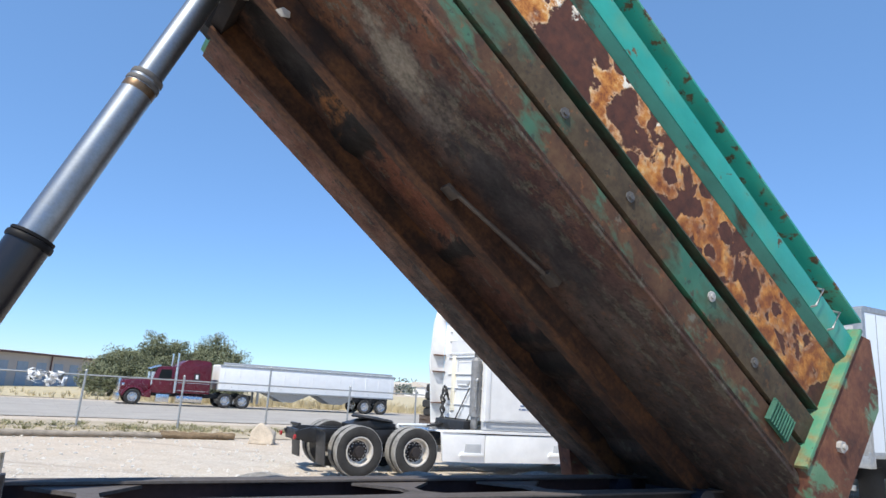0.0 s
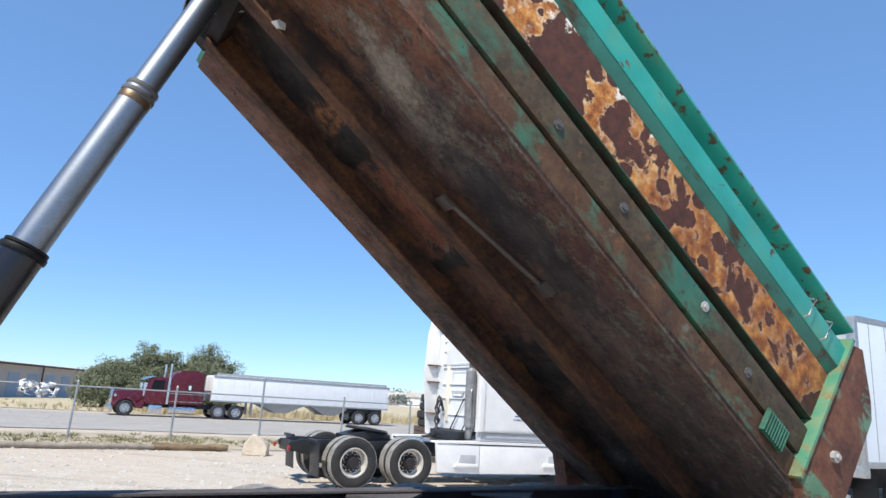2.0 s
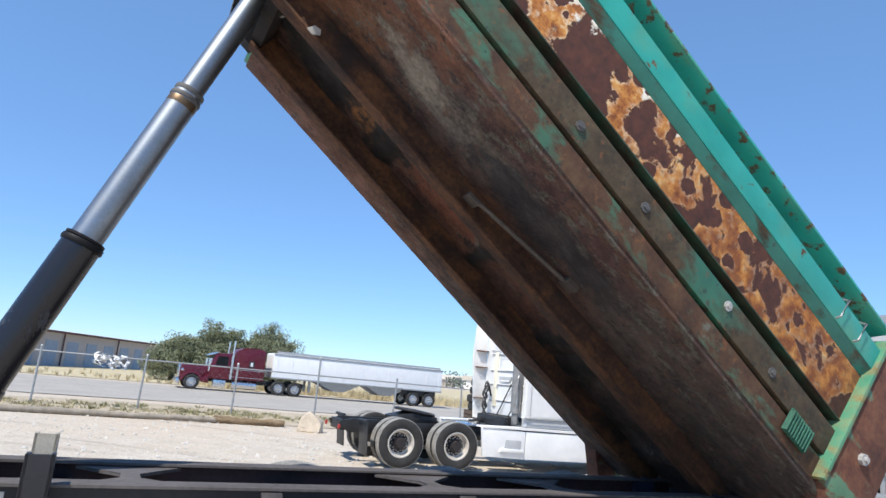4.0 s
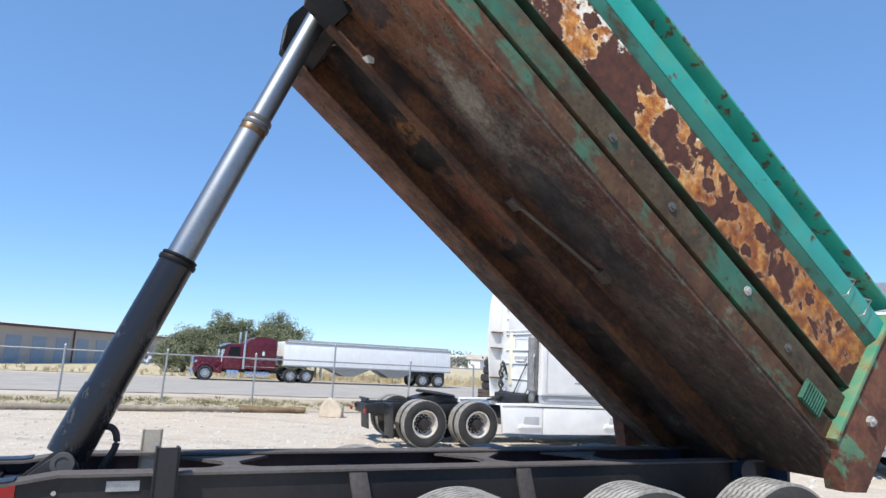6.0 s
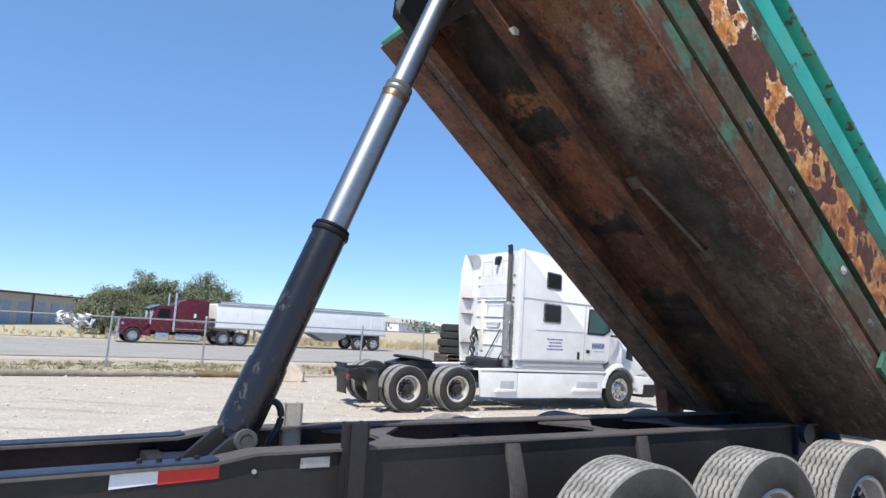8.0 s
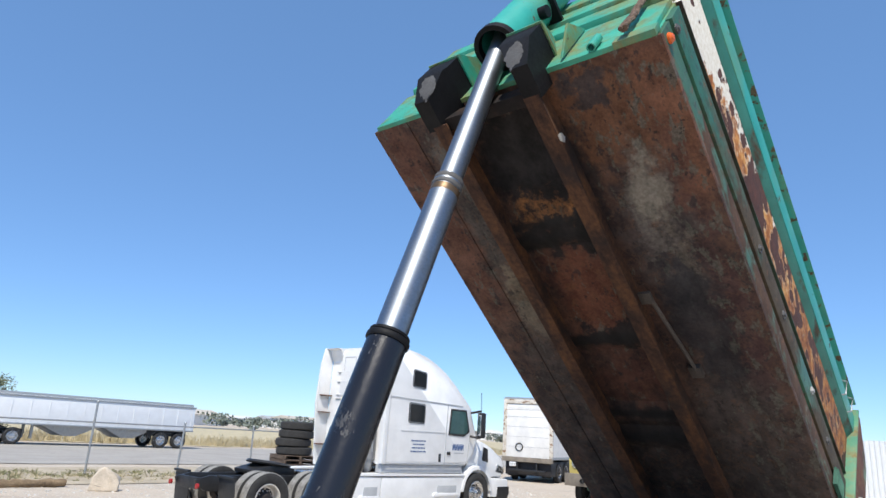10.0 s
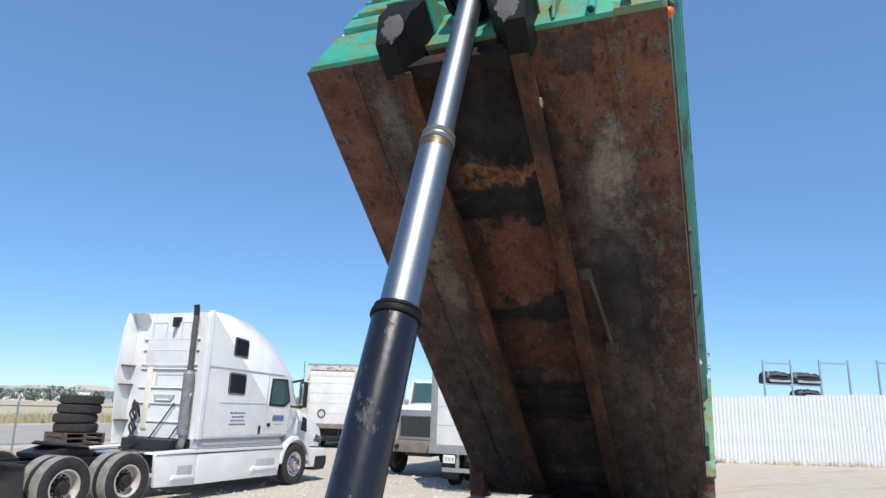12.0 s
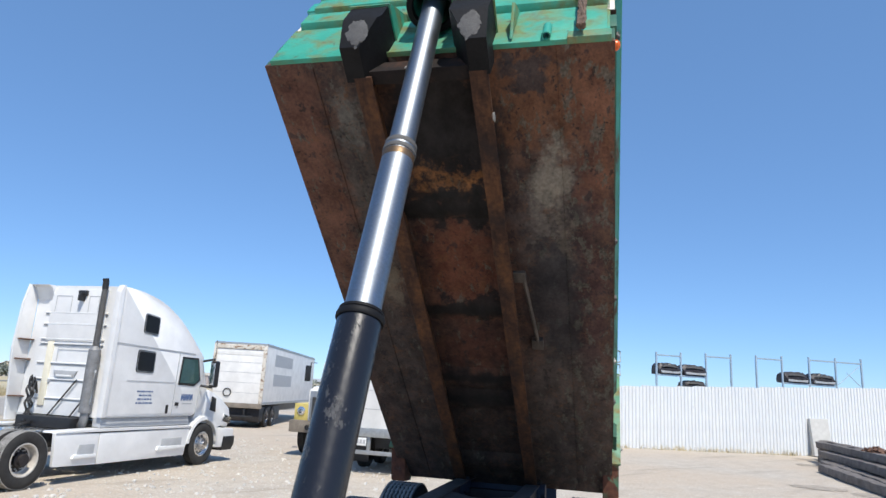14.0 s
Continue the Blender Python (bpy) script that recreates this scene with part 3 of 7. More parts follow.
def solo(name, bm, material, label, category, m=None, group="", kind="", angle=35):
    ob = new(name, mesh_of(name, bm, material, angle))
    if m is not None:
        ob.matrix_basis = m
    return tagged(ob, label, category, group, kind)


def again(ob, parent, m, name=None):
    """Another part on the same mesh."""
    o = new(name or ob.name.split(".")[0], ob.data)
    o.parent = parent
    o.matrix_basis = m
    return o


def rounded(pts, steps=4):
    """A smooth curve through a row of points."""
    out = []
    for i in range(len(pts) - 1):
        a, b, c, d = (Vector((*pts[min(max(k, 0), len(pts) - 1)], 0)) for k in (i - 1, i, i + 1, i + 2))
        for j in range(steps):
            u = j / steps
            p = 0.5 * ((2 * b) + (c - a) * u + (2 * a - 5 * b + 4 * c - d) * u * u + (3 * b - a - 3 * c + d) * u ** 3)
            out.append((p.x, p.y))
    return out + [pts[-1]]


B = bmesh.new
rnd = random.Random(7)

# ---- ground, road, fence, far things ----
HEAD = 31.76
YARD = pose(0, 0, 0, 0, 0, HEAD)          # x along the trailer, the fence and the road, y away from the camera


def build_ground():
    bm = B()
    xs = [-2500, -600, -220, -110, -75] + [-55 + 2.5 * i for i in range(45)] + [75, 110, 220, 600, 2500]
    ys = [-2500, -500, -120, -60, -40] + [-26 + 2.0 * i for i in range(46)] + [75, 95, 130, 220, 600, 2500]
    grid = [[bm.verts.new((x, y, 0.014 * noise.noise((x * 0.35, y * 0.35, 3)) - 0.006 if abs(x) < 54 and 6 < y < 60 else 0)) for y in ys] for x in xs]
    for a, b in zip(grid, grid[1:]):
        for j in range(len(ys) - 1):
            bm.faces.new((a[j], b[j], b[j + 1], a[j + 1]))
    solo("ground", bm, M["ground"], "pale crushed gravel yard with scattered stones", "ground", kind="structure", angle=60)


build_ground()


def ribbon(name, n0, n1, lift, material, label, s0=-160, s1=260, wob=0.6, seed=0):
    bm = B()
    n = 90
    a = []
    for i in range(n + 1):
        s = s0 + (s1 - s0) * i / n
        lo = n0 + wob * noise.noise((s * 0.17, seed, 0))
        hi = n1 + wob * noise.noise((s * 0.13, seed + 9, 0))
        a.append([bm.verts.new((s, lo + (hi - lo) * k / 6, lift)) for k in range(7)])
    for p, q in zip(a, a[1:]):
        for k in range(6):
            bm.faces.new((p[k], q[k], q[k + 1], p[k + 1]))
    return solo(name, bm, material, label, name.replace("_", " "), m=YARD, kind="structure", angle=60)


ribbon("road", 30.3, 47.0, 0.018, M["asphalt"], "wide grey dusty road running past the yard", seed=1)
ribbon("dry_field", 49.5, 170, 0.022, M["straw"], "field of dry yellow grass beyond the road", s0=-14, s1=400, wob=2.0, seed=4)
ribbon("verge", 22.3, 28.4, 0.012, M["drysoil"], "strip of dry soil and straw under the fence", s0=-60, s1=24, wob=1.2, seed=6)


def blades(name, spots, material, label, h0, h1, w, lean, seed, per=14):
    """Tufts of grass or weed: thin bent blades round each spot."""
    r = random.Random(seed)
    verts, faces = [], []
    for (s, n, k) in spots:
        for _ in range(per):
            a = r.uniform(0, 6.283)
            d = r.uniform(0, 0.22) * k
            x, y = s + d * math.cos(a), n + d * math.sin(a)
            h = r.uniform(h0, h1) * k
            lx, ly = lean * h * math.cos(a) * r.uniform(0.3, 1), lean * h * math.sin(a) * r.uniform(0.3, 1)
            b = r.uniform(0, 3.14)
            ux, uy = w * math.cos(b), w * math.sin(b)
            i = len(verts)
            verts += [(x - ux, y - uy, 0), (x + ux, y + uy, 0), (x + lx * .4 + ux * .8, y + ly * .4 + uy * .8, h * .6), (x + lx * .4 - ux * .8, y + ly * .4 - uy * .8, h * .6), (x + lx, y + ly, h)]
            faces += [(i, i + 1, i + 2, i + 3), (i + 3, i + 2, i + 4)]
    me = bpy.data.meshes.new(name)
    me.from_pydata(verts, [], faces)
    me.materials.append(material)
    ob = new(name, me)
    ob.matrix_basis = YARD
    return tagged(ob, label, "grass", kind="stuff")


rg = random.Random(11)
blades("dry_grass", [(rg.uniform(-45, 22), 24.4 + rg.gauss(0, 0.9), rg.uniform(0.5, 1.3)) for _ in range(520)], M["straw"], "dry straw tufts along the fence", 0.03, 0.17, 0.009, 1.3, 3, per=20)
blades("green_weeds", [(rg.choice([-6, -4.5, -1, 2, 3.5, 6, 9.5, -9, -13, -17, -22]) + rg.gauss(0, 1.6), 25.4 + rg.gauss(0, 1.0), rg.uniform(0.4, 1.3)) for _ in range(420)], M["weed"], "low green weeds along the fence", 0.03, 0.15, 0.013, 1.3, 5, per=26)
blades("roadside_grass", [(rg.uniform(6, 110) if k % 9 else rg.uniform(-60, 6), 49.5 + abs(rg.gauss(0, 4)), rg.uniform(0.7, 1.6) * (1.0 if k % 9 else 0.55)) for k in range(2600)], M["straw"], "tall dry grass on the far side of the road", 0.22, 0.62, 0.025, 0.5, 8, per=10)

FENCE_N = 25.2
RAIL_Z = 1.68


def build_fence():
    f = thing("chain_link_fence", "galvanised chain-link fence with pipe posts and top rail", "fence", YARD)
    s = -51.1
    k = 0
    xs = []
    while s < 21:
        bm = B()
        tall = 0.62 if k % 7 == 5 else 0.1
        lean = rnd.uniform(-0.05, 0.05)
        rod(bm, (0, 0, 0), (lean, 0, RAIL_Z + 0.02 + tall), 0.036, seg=10)
        lathe(bm, [(0.042, 0), (0.045, 0.03), (0.02, 0.07), (0.0, 0.075)], Matrix.Translation((lean, 0, RAIL_Z + 0.02 + tall)), 10)
        part("post", bm, M["galv"], f, m=Matrix.Translation((s, FENCE_N, 0)))
        xs.append(s)
        s += 3.1 + 0.08 * math.sin(2.4 * k)
        k += 1
    for a, b in zip(xs, xs[1:]):
        bm = B()
        rod(bm, (a, FENCE_N, RAIL_Z), (b, FENCE_N, RAIL_Z), 0.024, seg=8)
        part("top_rail", bm, M["galv"], f)
    # wire mesh: thin crossing strands
    verts, faces = [], []
    step = 0.30
    for sgn in (1, -1):
        q = -50.0
        while q < 21:
            x0, z0, x1, z1 = q, 0.05, q + sgn * (RAIL_Z - 0.08), RAIL_Z - 0.03
            i = len(verts)
            w = 0.0014
            verts += [(x0 - w, FENCE_N, z0), (x0 + w, FENCE_N, z0), (x1 + w, FENCE_N, z1), (x1 - w, FENCE_N, z1)]
            faces.append((i, i + 1, i + 2, i + 3))
            q += step
    me = bpy.data.meshes.new("wire_mesh")
    me.from_pydata(verts, [], faces)
    me.materials.append(M["galv"])
    ob = new("wire_mesh", me)
    ob.parent = f


build_fence()


def build_log(s0, s1, n, r, mat_, label, seed):
    bm = B()
    q = random.Random(seed)
    m = 16
    pts, rr = [], []
    for i in range(m + 1):
        u = i / m
        pts.append((s0 + (s1 - s0) * u, n + 0.09 * math.sin(3 * u + seed) + q.uniform(-0.02, 0.02), r * 0.75 + 0.02 * q.uniform(-1, 1)))
        rr.append(r * (1 - 0.18 * u) * q.uniform(0.86, 1.12))
    tube(bm, pts, rr, 12)
    solo("log", bm, mat_, label, "log", m=YARD)


build_log(3.75, 5.9, 21.85, 0.125, M["log"], "brown end of a weathered log on the gravel", 1)
build_log(-14.5, 3.8, 21.82, 0.105, M["greylog"], "long grey timber pole lying before the fence", 4)


def build_rock(s, n, sx, sy, sz, seed, label):
    """An angular block: the hull of a few chosen corners, chipped along its edges."""
    bm = B()
    for x, y, z in ((-1, -0.8, 0), (1, -0.9, 0), (1.05, 0.8, 0), (-0.9, 0.9, 0), (-0.95, -0.75, 0.45), (-0.60, -0.6, 1.15), (-0.12, -0.65, 1.45), (0.25, -0.35, 1.32), (1.12, -0.65, 0.66), (1.0, 0.5, 0.75), (-0.5, 0.5, 1.2)):
        bm.verts.new((x * sx, y * sy, z * sz))
    bmesh.ops.convex_hull(bm, input=bm.verts[:])
    bmesh.ops.dissolve_limit(bm, angle_limit=0.09, verts=bm.verts[:], edges=bm.edges[:])
    bmesh.ops.bevel(bm, geom=bm.edges[:], offset=0.03, segments=2, affect='EDGES', profile=0.5)
    bmesh.ops.triangulate(bm, faces=bm.faces[:])
    bmesh.ops.subdivide_edges(bm, edges=[e for e in bm.edges if e.calc_length() > 0.2], cuts=3)
    for v in bm.verts:
        k = noise.noise(v.co * 4 + Vector((seed, 0, 0))) * 0.06
        v.co += v.co.normalized() * k
        v.co.z = max(-0.03, v.co.z)
    solo("boulder", bm, M["stone"], label, "boulder", m=YARD @ Matrix.Translation((s, n, 0)) @ pose(0, 0, 0, 0, 0, -28), angle=28)


build_rock(6.47, 20.75, 0.36, 0.32, 0.43, 2.3, "tan angular sandstone boulder on the gravel")


def build_bag():
    """Shreds of plastic sheet caught on the fence top."""
    bm = B()
    q = random.Random(5)
    for k in range(34):
        c = Vector((q.uniform(-0.5, 0.5), q.gauss(0, 0.05), q.gauss(0.0, 0.12)))
        for _ in range(2):
            a = [c + Vector((q.uniform(-.16, .16), q.uniform(-.08, .08), q.uniform(-.13, .13))) for _ in range(4)]
            vs = [bm.verts.new(p) for p in a]
            try:
                bm.faces.new(vs)
            except ValueError:
                pass
    me = mesh_of("plastic_sheet", bm, M["bag"], 50)
    ob = new("plastic_sheet", me)
    ob.matrix_basis = YARD @ Matrix.Translation((0.55, FENCE_N, 1.58))
    mod = ob.modifiers.new("thick", 'SOLIDIFY')
    mod.thickness = 0.012
    tagged(ob, "torn white plastic sheet caught on the fence rail", "plastic sheet")


build_bag()


def build_stones():
    """Loose pale stones on the gravel."""
    r = random.Random(17)
    verts, faces = [], []
    quads = ((0, 1, 3, 2), (4, 6, 7, 5), (0, 4, 5, 1), (2, 3, 7, 6), (1, 5, 7, 3))
    for k in range(7000):
        s, n = r.uniform(-22, 22), r.uniform(8.2, 22) if k % 4 else r.uniform(4.5, 13)
        a = 0.012 + 0.036 * r.random() ** 3
        i = len(verts)
        for x in (-1, 1):
            for y in (-1, 1):
                for z in (0, 1):
                    k2 = a * (0.72 if z else 1) * r.uniform(0.7, 1.2)
                    verts.append((s + x * k2, n + y * k2 * 0.8, z * a * 0.9 - 0.005))
        faces += [tuple(i + j for j in f) for f in quads]
    me = bpy.data.meshes.new("loose_stones")
    me.from_pydata(verts, [], faces)
    me.materials.append(M["pebble"])
    ob = new("loose_stones", me)
    ob.matrix_basis = YARD
    tagged(ob, "loose pale stones scattered over the gravel", "stones", kind="stuff")


build_stones()

# ---- dump trailer ----
HINGE = Vector((2.788, 5.353, 1.129))
TRAILER = pose(*HINGE, 0, 0, HEAD)         # x to the rear, y to the far side, z up, from the hinge's near end
BED_ANGLE = 38
W = 2.464                                   # width of the bed
FZ = 0.22                                   # floor over the hinge
FX = -5.005                                 # front of the bed


def build_wheel_parts(parent, m, r=0.53, w=0.26, rim_mat="steel", hub=0.0, tread="tread", seg=40, deep=0.09):
    """A tyre and a rim under one wheel part; the wheel's axis is local z, its outer face +z."""
    bm = B()
    h = w / 2
    prof = [(r * 0.58, -h * 0.80), (r * 0.66, -h * 0.96), (r * 0.82, -h), (r * 0.93, -h * 0.9), (r * 0.975, -h * 0.78)]
    prof = prof + [(a, -b) for a, b in prof[::-1]]
    lathe(bm, prof, None, seg, True)
    wheel = part("wheel", bm, M["rubber"], parent, m=m)
    wheel["label"] = "dusty black tyre"
    bm = B()
    # tread blocks: ribs with grooves
    ribs = 8 if w > 0.35 else 5
    for k in range(ribs):
        z0 = -h * 0.84 + k * (h * 1.68 / ribs) + 0.005
        z1 = z0 + h * 1.68 / ribs - 0.010
        zig = len(bm.verts)
        lathe(bm, [(r * 0.955, z0), (r * 0.996, z0 + 0.004), (r, (z0 + z1) / 2), (r * 0.996, z1 - 0.004), (r * 0.955, z1)], None, seg, True)
        bm.verts.ensure_lookup_table()
        for i in range(zig, len(bm.verts)):
            bm.verts[i].co.z += (0.006 if (i - zig) % 2 else -0.006) * (0 < k < ribs - 1)
    part("tread", bm, M[tread], wheel, "worn pale tread")
    bm = B()
    ri = r * 0.585
    f = h * 0.70 - deep
    lathe(bm, [(ri, h * 0.82), (ri * 0.95, h * 0.86), (ri * 0.90, h * 0.80), (ri * 0.87, h * 0.60), (ri * 0.80, f + 0.01), (ri * 0.69, f), (ri * 0.69, f - 0.02), (ri, f - 0.02)], None, seg, True)
    part("rim", bm, M[rim_mat], wheel)
    bm = B()
    if hub:
        disc = B()
        lathe(disc, [(ri * 0.80, f - 0.01), (ri * 0.80, f + 0.002), (ri * 0.50, f + 0.004), (ri * 0.46, f + 0.05 + hub), (0.0, f + 0.055 + hub)], None, seg)
        part("wheel_disc", disc, M[rim_mat], wheel)
        n = 10
        for k in range(n):
            a = 2 * math.pi * k / n
            c = Vector((ri * 0.68 * math.cos(a), ri * 0.68 * math.sin(a), f))
            hole = B()
            rod(hole, c - Vector((0, 0, 0.004)), c + Vector((0, 0, 0.006)), ri * 0.10, seg=10)
            part("hand_hole", hole, M["dark"], wheel)
        lathe(bm, [(ri * 0.30, f + 0.05 + hub), (ri * 0.26, f + 0.10 + hub), (0.0, f + 0.11 + hub)], None, 20)
        part("hub_cap", bm, M["alu"], wheel)
    else:
        lathe(bm, [(ri * 0.71, f + 0.004), (ri * 0.46, f + 0.012), (ri * 0.46, f + 0.07), (ri * 0.36, f + 0.085), (ri * 0.34, f + 0.15), (0.0, f + 0.155)], None, 24)
        part("hub_plate", bm, M["hubrust"], wheel, "dark grimy wheel centre")
        for k in range(10):
            a = 2 * math.pi * (k + 0.5) / 10
            c = Vector((ri * 0.63 * math.cos(a), ri * 0.63 * math.sin(a), f + 0.006))
            hole = B()
            rod(hole, c, c + Vector((0, 0, 0.006)), ri * 0.055, seg=8)
            part("rim_spot", hole, M[rim_mat], wheel)
        for k in range(10):
            a = 2 * math.pi * k / 10
            c = Vector((ri * 0.535 * math.cos(a), ri * 0.535 * math.sin(a), f + 0.01))
            nut = B()
            rod(nut, c, c + Vector((0, 0, 0.022)), ri * 0.055, seg=6)
            part("wheel_nut", nut, M["steel"], wheel)
    return wheel


def build_trailer():
    t = thing("dump_trailer", "tri-axle dump trailer with its rusty green bed raised", "dump trailer", TRAILER)
    # main rails: I-section, stepping down towards the front
    for y0, inner in ((0.80, 1), (1.68, -1)):
        bm = B()
        top = [(-9.6, -0.05), (-5.40, 0.022), (-5.16, 0.062), (0.35, 0.062)]
        bot = [(0.35, -0.36), (-4.6, -0.36), (-5.2, -0.34), (-9.6, -0.30)]
        prism(bm, top + bot, 'y', min(y0, y0 + 0.02 * inner), max(y0, y0 + 0.02 * inner))
        rail = part("frame_rail", bm, M["chassis"] if inner > 0 else M["maroon"], t, "faded black steel frame rail")
        for zz in (0, 1):
            bm = B()
            if zz:
                pts = [(-9.6, -0.05), (-5.40, 0.022), (-5.16, 0.062), (0.35, 0.062), (0.35, 0.078), (-5.165, 0.078), (-5.405, 0.038), (-9.6, -0.034)]
            else:
                pts = [(-9.6, -0.32), (-5.2, -0.36), (0.35, -0.38), (0.35, -0.36), (-5.2, -0.34), (-9.6, -0.30)]
            prism(bm, pts, 'y', min(y0 - 0.03 * inner, y0 + 0.13 * inner), max(y0 - 0.03 * inner, y0 + 0.13 * inner), 0.004)
            part("flange", bm, M["dusty"] if zz else M["chassis"], rail)
    # blue plates bolted on the front of the rails
    for y0 in (0.775, 1.575):
        bm = B()
        prism(bm, [(-9.55, -0.031), (-5.42, 0.040), (-5.36, 0.049), (-5.36, 0.057), (-5.42, 0.048), (-9.55, -0.023)], 'y', y0, y0 + 0.13, 0.002)
        part("rail_plate", bm, M["bluesteel"], t, "blue-black bolted rail plate")
    # cross members
    for x in (-8.8, -7.6, -6.4, -5.55, -4.55, -3.3, -2.1, -0.9, 0.1):
        bm = B()
        box(bm, x - 0.05, x + 0.05, 0.83, 1.65, -0.30, -0.03, 0.008)
        part("cross_member", bm, M["chassis"], t)
    # plates between the rails with long slots
    for x in (-4.19, -2.27, -1.25):
        bm = B()
        prism(bm, [(x - 0.34, 0.92), (x + 0.34, 0.92), (x + 0.05, 1.16), (x + 0.05, 1.30), (x + 0.30, 1.56), (x - 0.30, 1.56), (x - 0.05, 1.30), (x - 0.05, 1.16)], 'z', 0.035, 0.055, 0.003)
        part("tie_plate", bm, M["dusty"], t, "dusty waisted tie plate between the rails")
    # web stiffeners on the near rail
    for x in (-3.53, -2.28):
        bm = B()
        prism(bm, [(x, 0.055), (x + 0.12, 0.055), (x + 0.19, -0.20), (x + 0.22, -0.34), (x + 0.08, -0.34), (x + 0.07, -0.20)], 'y', 0.772, 0.80, 0.003)
        part("stiffener", bm, M["dusty"], t, "grey worn web stiffener")
    # uprights that guide the bed
    for y0 in (0.70, 1.60):
        bm = B()
        x = -4.69 if y0 < 1 else -4.74
        box(bm, x, x + 0.13, y0, y0 + 0.025, -0.34, 0.225, 0.004)
        box(bm, x, x + 0.02, y0, y0 + 0.10, -0.34, 0.225, 0.004)
        box(bm, x + 0.11, x + 0.13, y0, y0 + 0.10, -0.34, 0.225, 0.004)
        part("bed_guide", bm, M["chassis"] if y0 < 1 else M["guidegrey"], t, "upright steel bed guide bracket")
    # reflective tape and plates
    for x0, x1, z0, z1, mm, lab, rz in ((-5.85, -5.64, -0.046, 0.020, "tapewhite", "white reflective tape", 1.3), (-5.64, -5.35, -0.040, 0.026, "tapered", "red reflective tape", 1.3), (-4.92, -4.75, -0.02, 0.035, "galv", "pale grey reflector plate", 0)):
        bm = B()
        prism(bm, [(x0, z0 - 0.012 * (rz > 0)), (x1, z0), (x1, z1), (x0, z1 - 0.012 * (rz > 0))], 'y', 0.792, 0.7995)
        part("reflector", bm, M[mm], t, lab)
    for k in range(4):
        bm = B()
        rod(bm, (-5.72 + 0.09 * k, 0.86, 0.03), (-5.72 + 0.09 * k, 0.86, 0.062), 0.014, seg=6)
        part("bolt", bm, M["chassis"], t)
    # worn hook hole
    bm = B()
    rod(bm, (-5.17, 0.79, -0.02), (-5.17, 0.802, -0.02), 0.013, seg=7)
    part("weld_mark", bm, M["chip"], t, "bare bright weld mark")
    # axles and wheels
    for x in (-2.95, -1.63, -0.33):
        bm = B()
        rod(bm, (x, 0.1, -0.56), (x, W - 0.1, -0.56), 0.065, seg=14)
        part("axle", bm, M["chassis"], t)
        for y, turn in ((0.24, 90), (W - 0.24, -90)):
            build_wheel_parts(t, pose(x, y, -0.552, turn, 0, 0), r=0.575, w=0.42, seg=84)
    for y in (0.72, 1.74):
        bm = B()
        box(bm, -3.5, 0.2, y - 0.05, y + 0.05, -0.52, -0.38, 0.01)
        part("spring_hanger", bm, M["chassis"], t)
    # rear apron behind the wheels
    bm = B()
    box(bm, 0.36, 0.40, 0.62, W - 0.62, -0.45, 0.05, 0.01)
    part("rear_plate", bm, M["bluesteel"], t)
    for y in (0.80, 1.66):
        bm = B()
        lathe(bm, [(0.09, -0.09), (0.09, 0.09)], pose(0, y, 0, 90, 0, 0), 20)
        box(bm, -0.09, 0.09, y - 0.04, y + 0.04, -0.2, 0.0, 0.01)
        part("hinge", bm, M["bluesteel"], t)
    build_bed(t)
    build_cylinder(t)
    return t


def bedpart(name, bm, mm, bed, label=""):
    return part(name, bm, M[mm], bed, label)


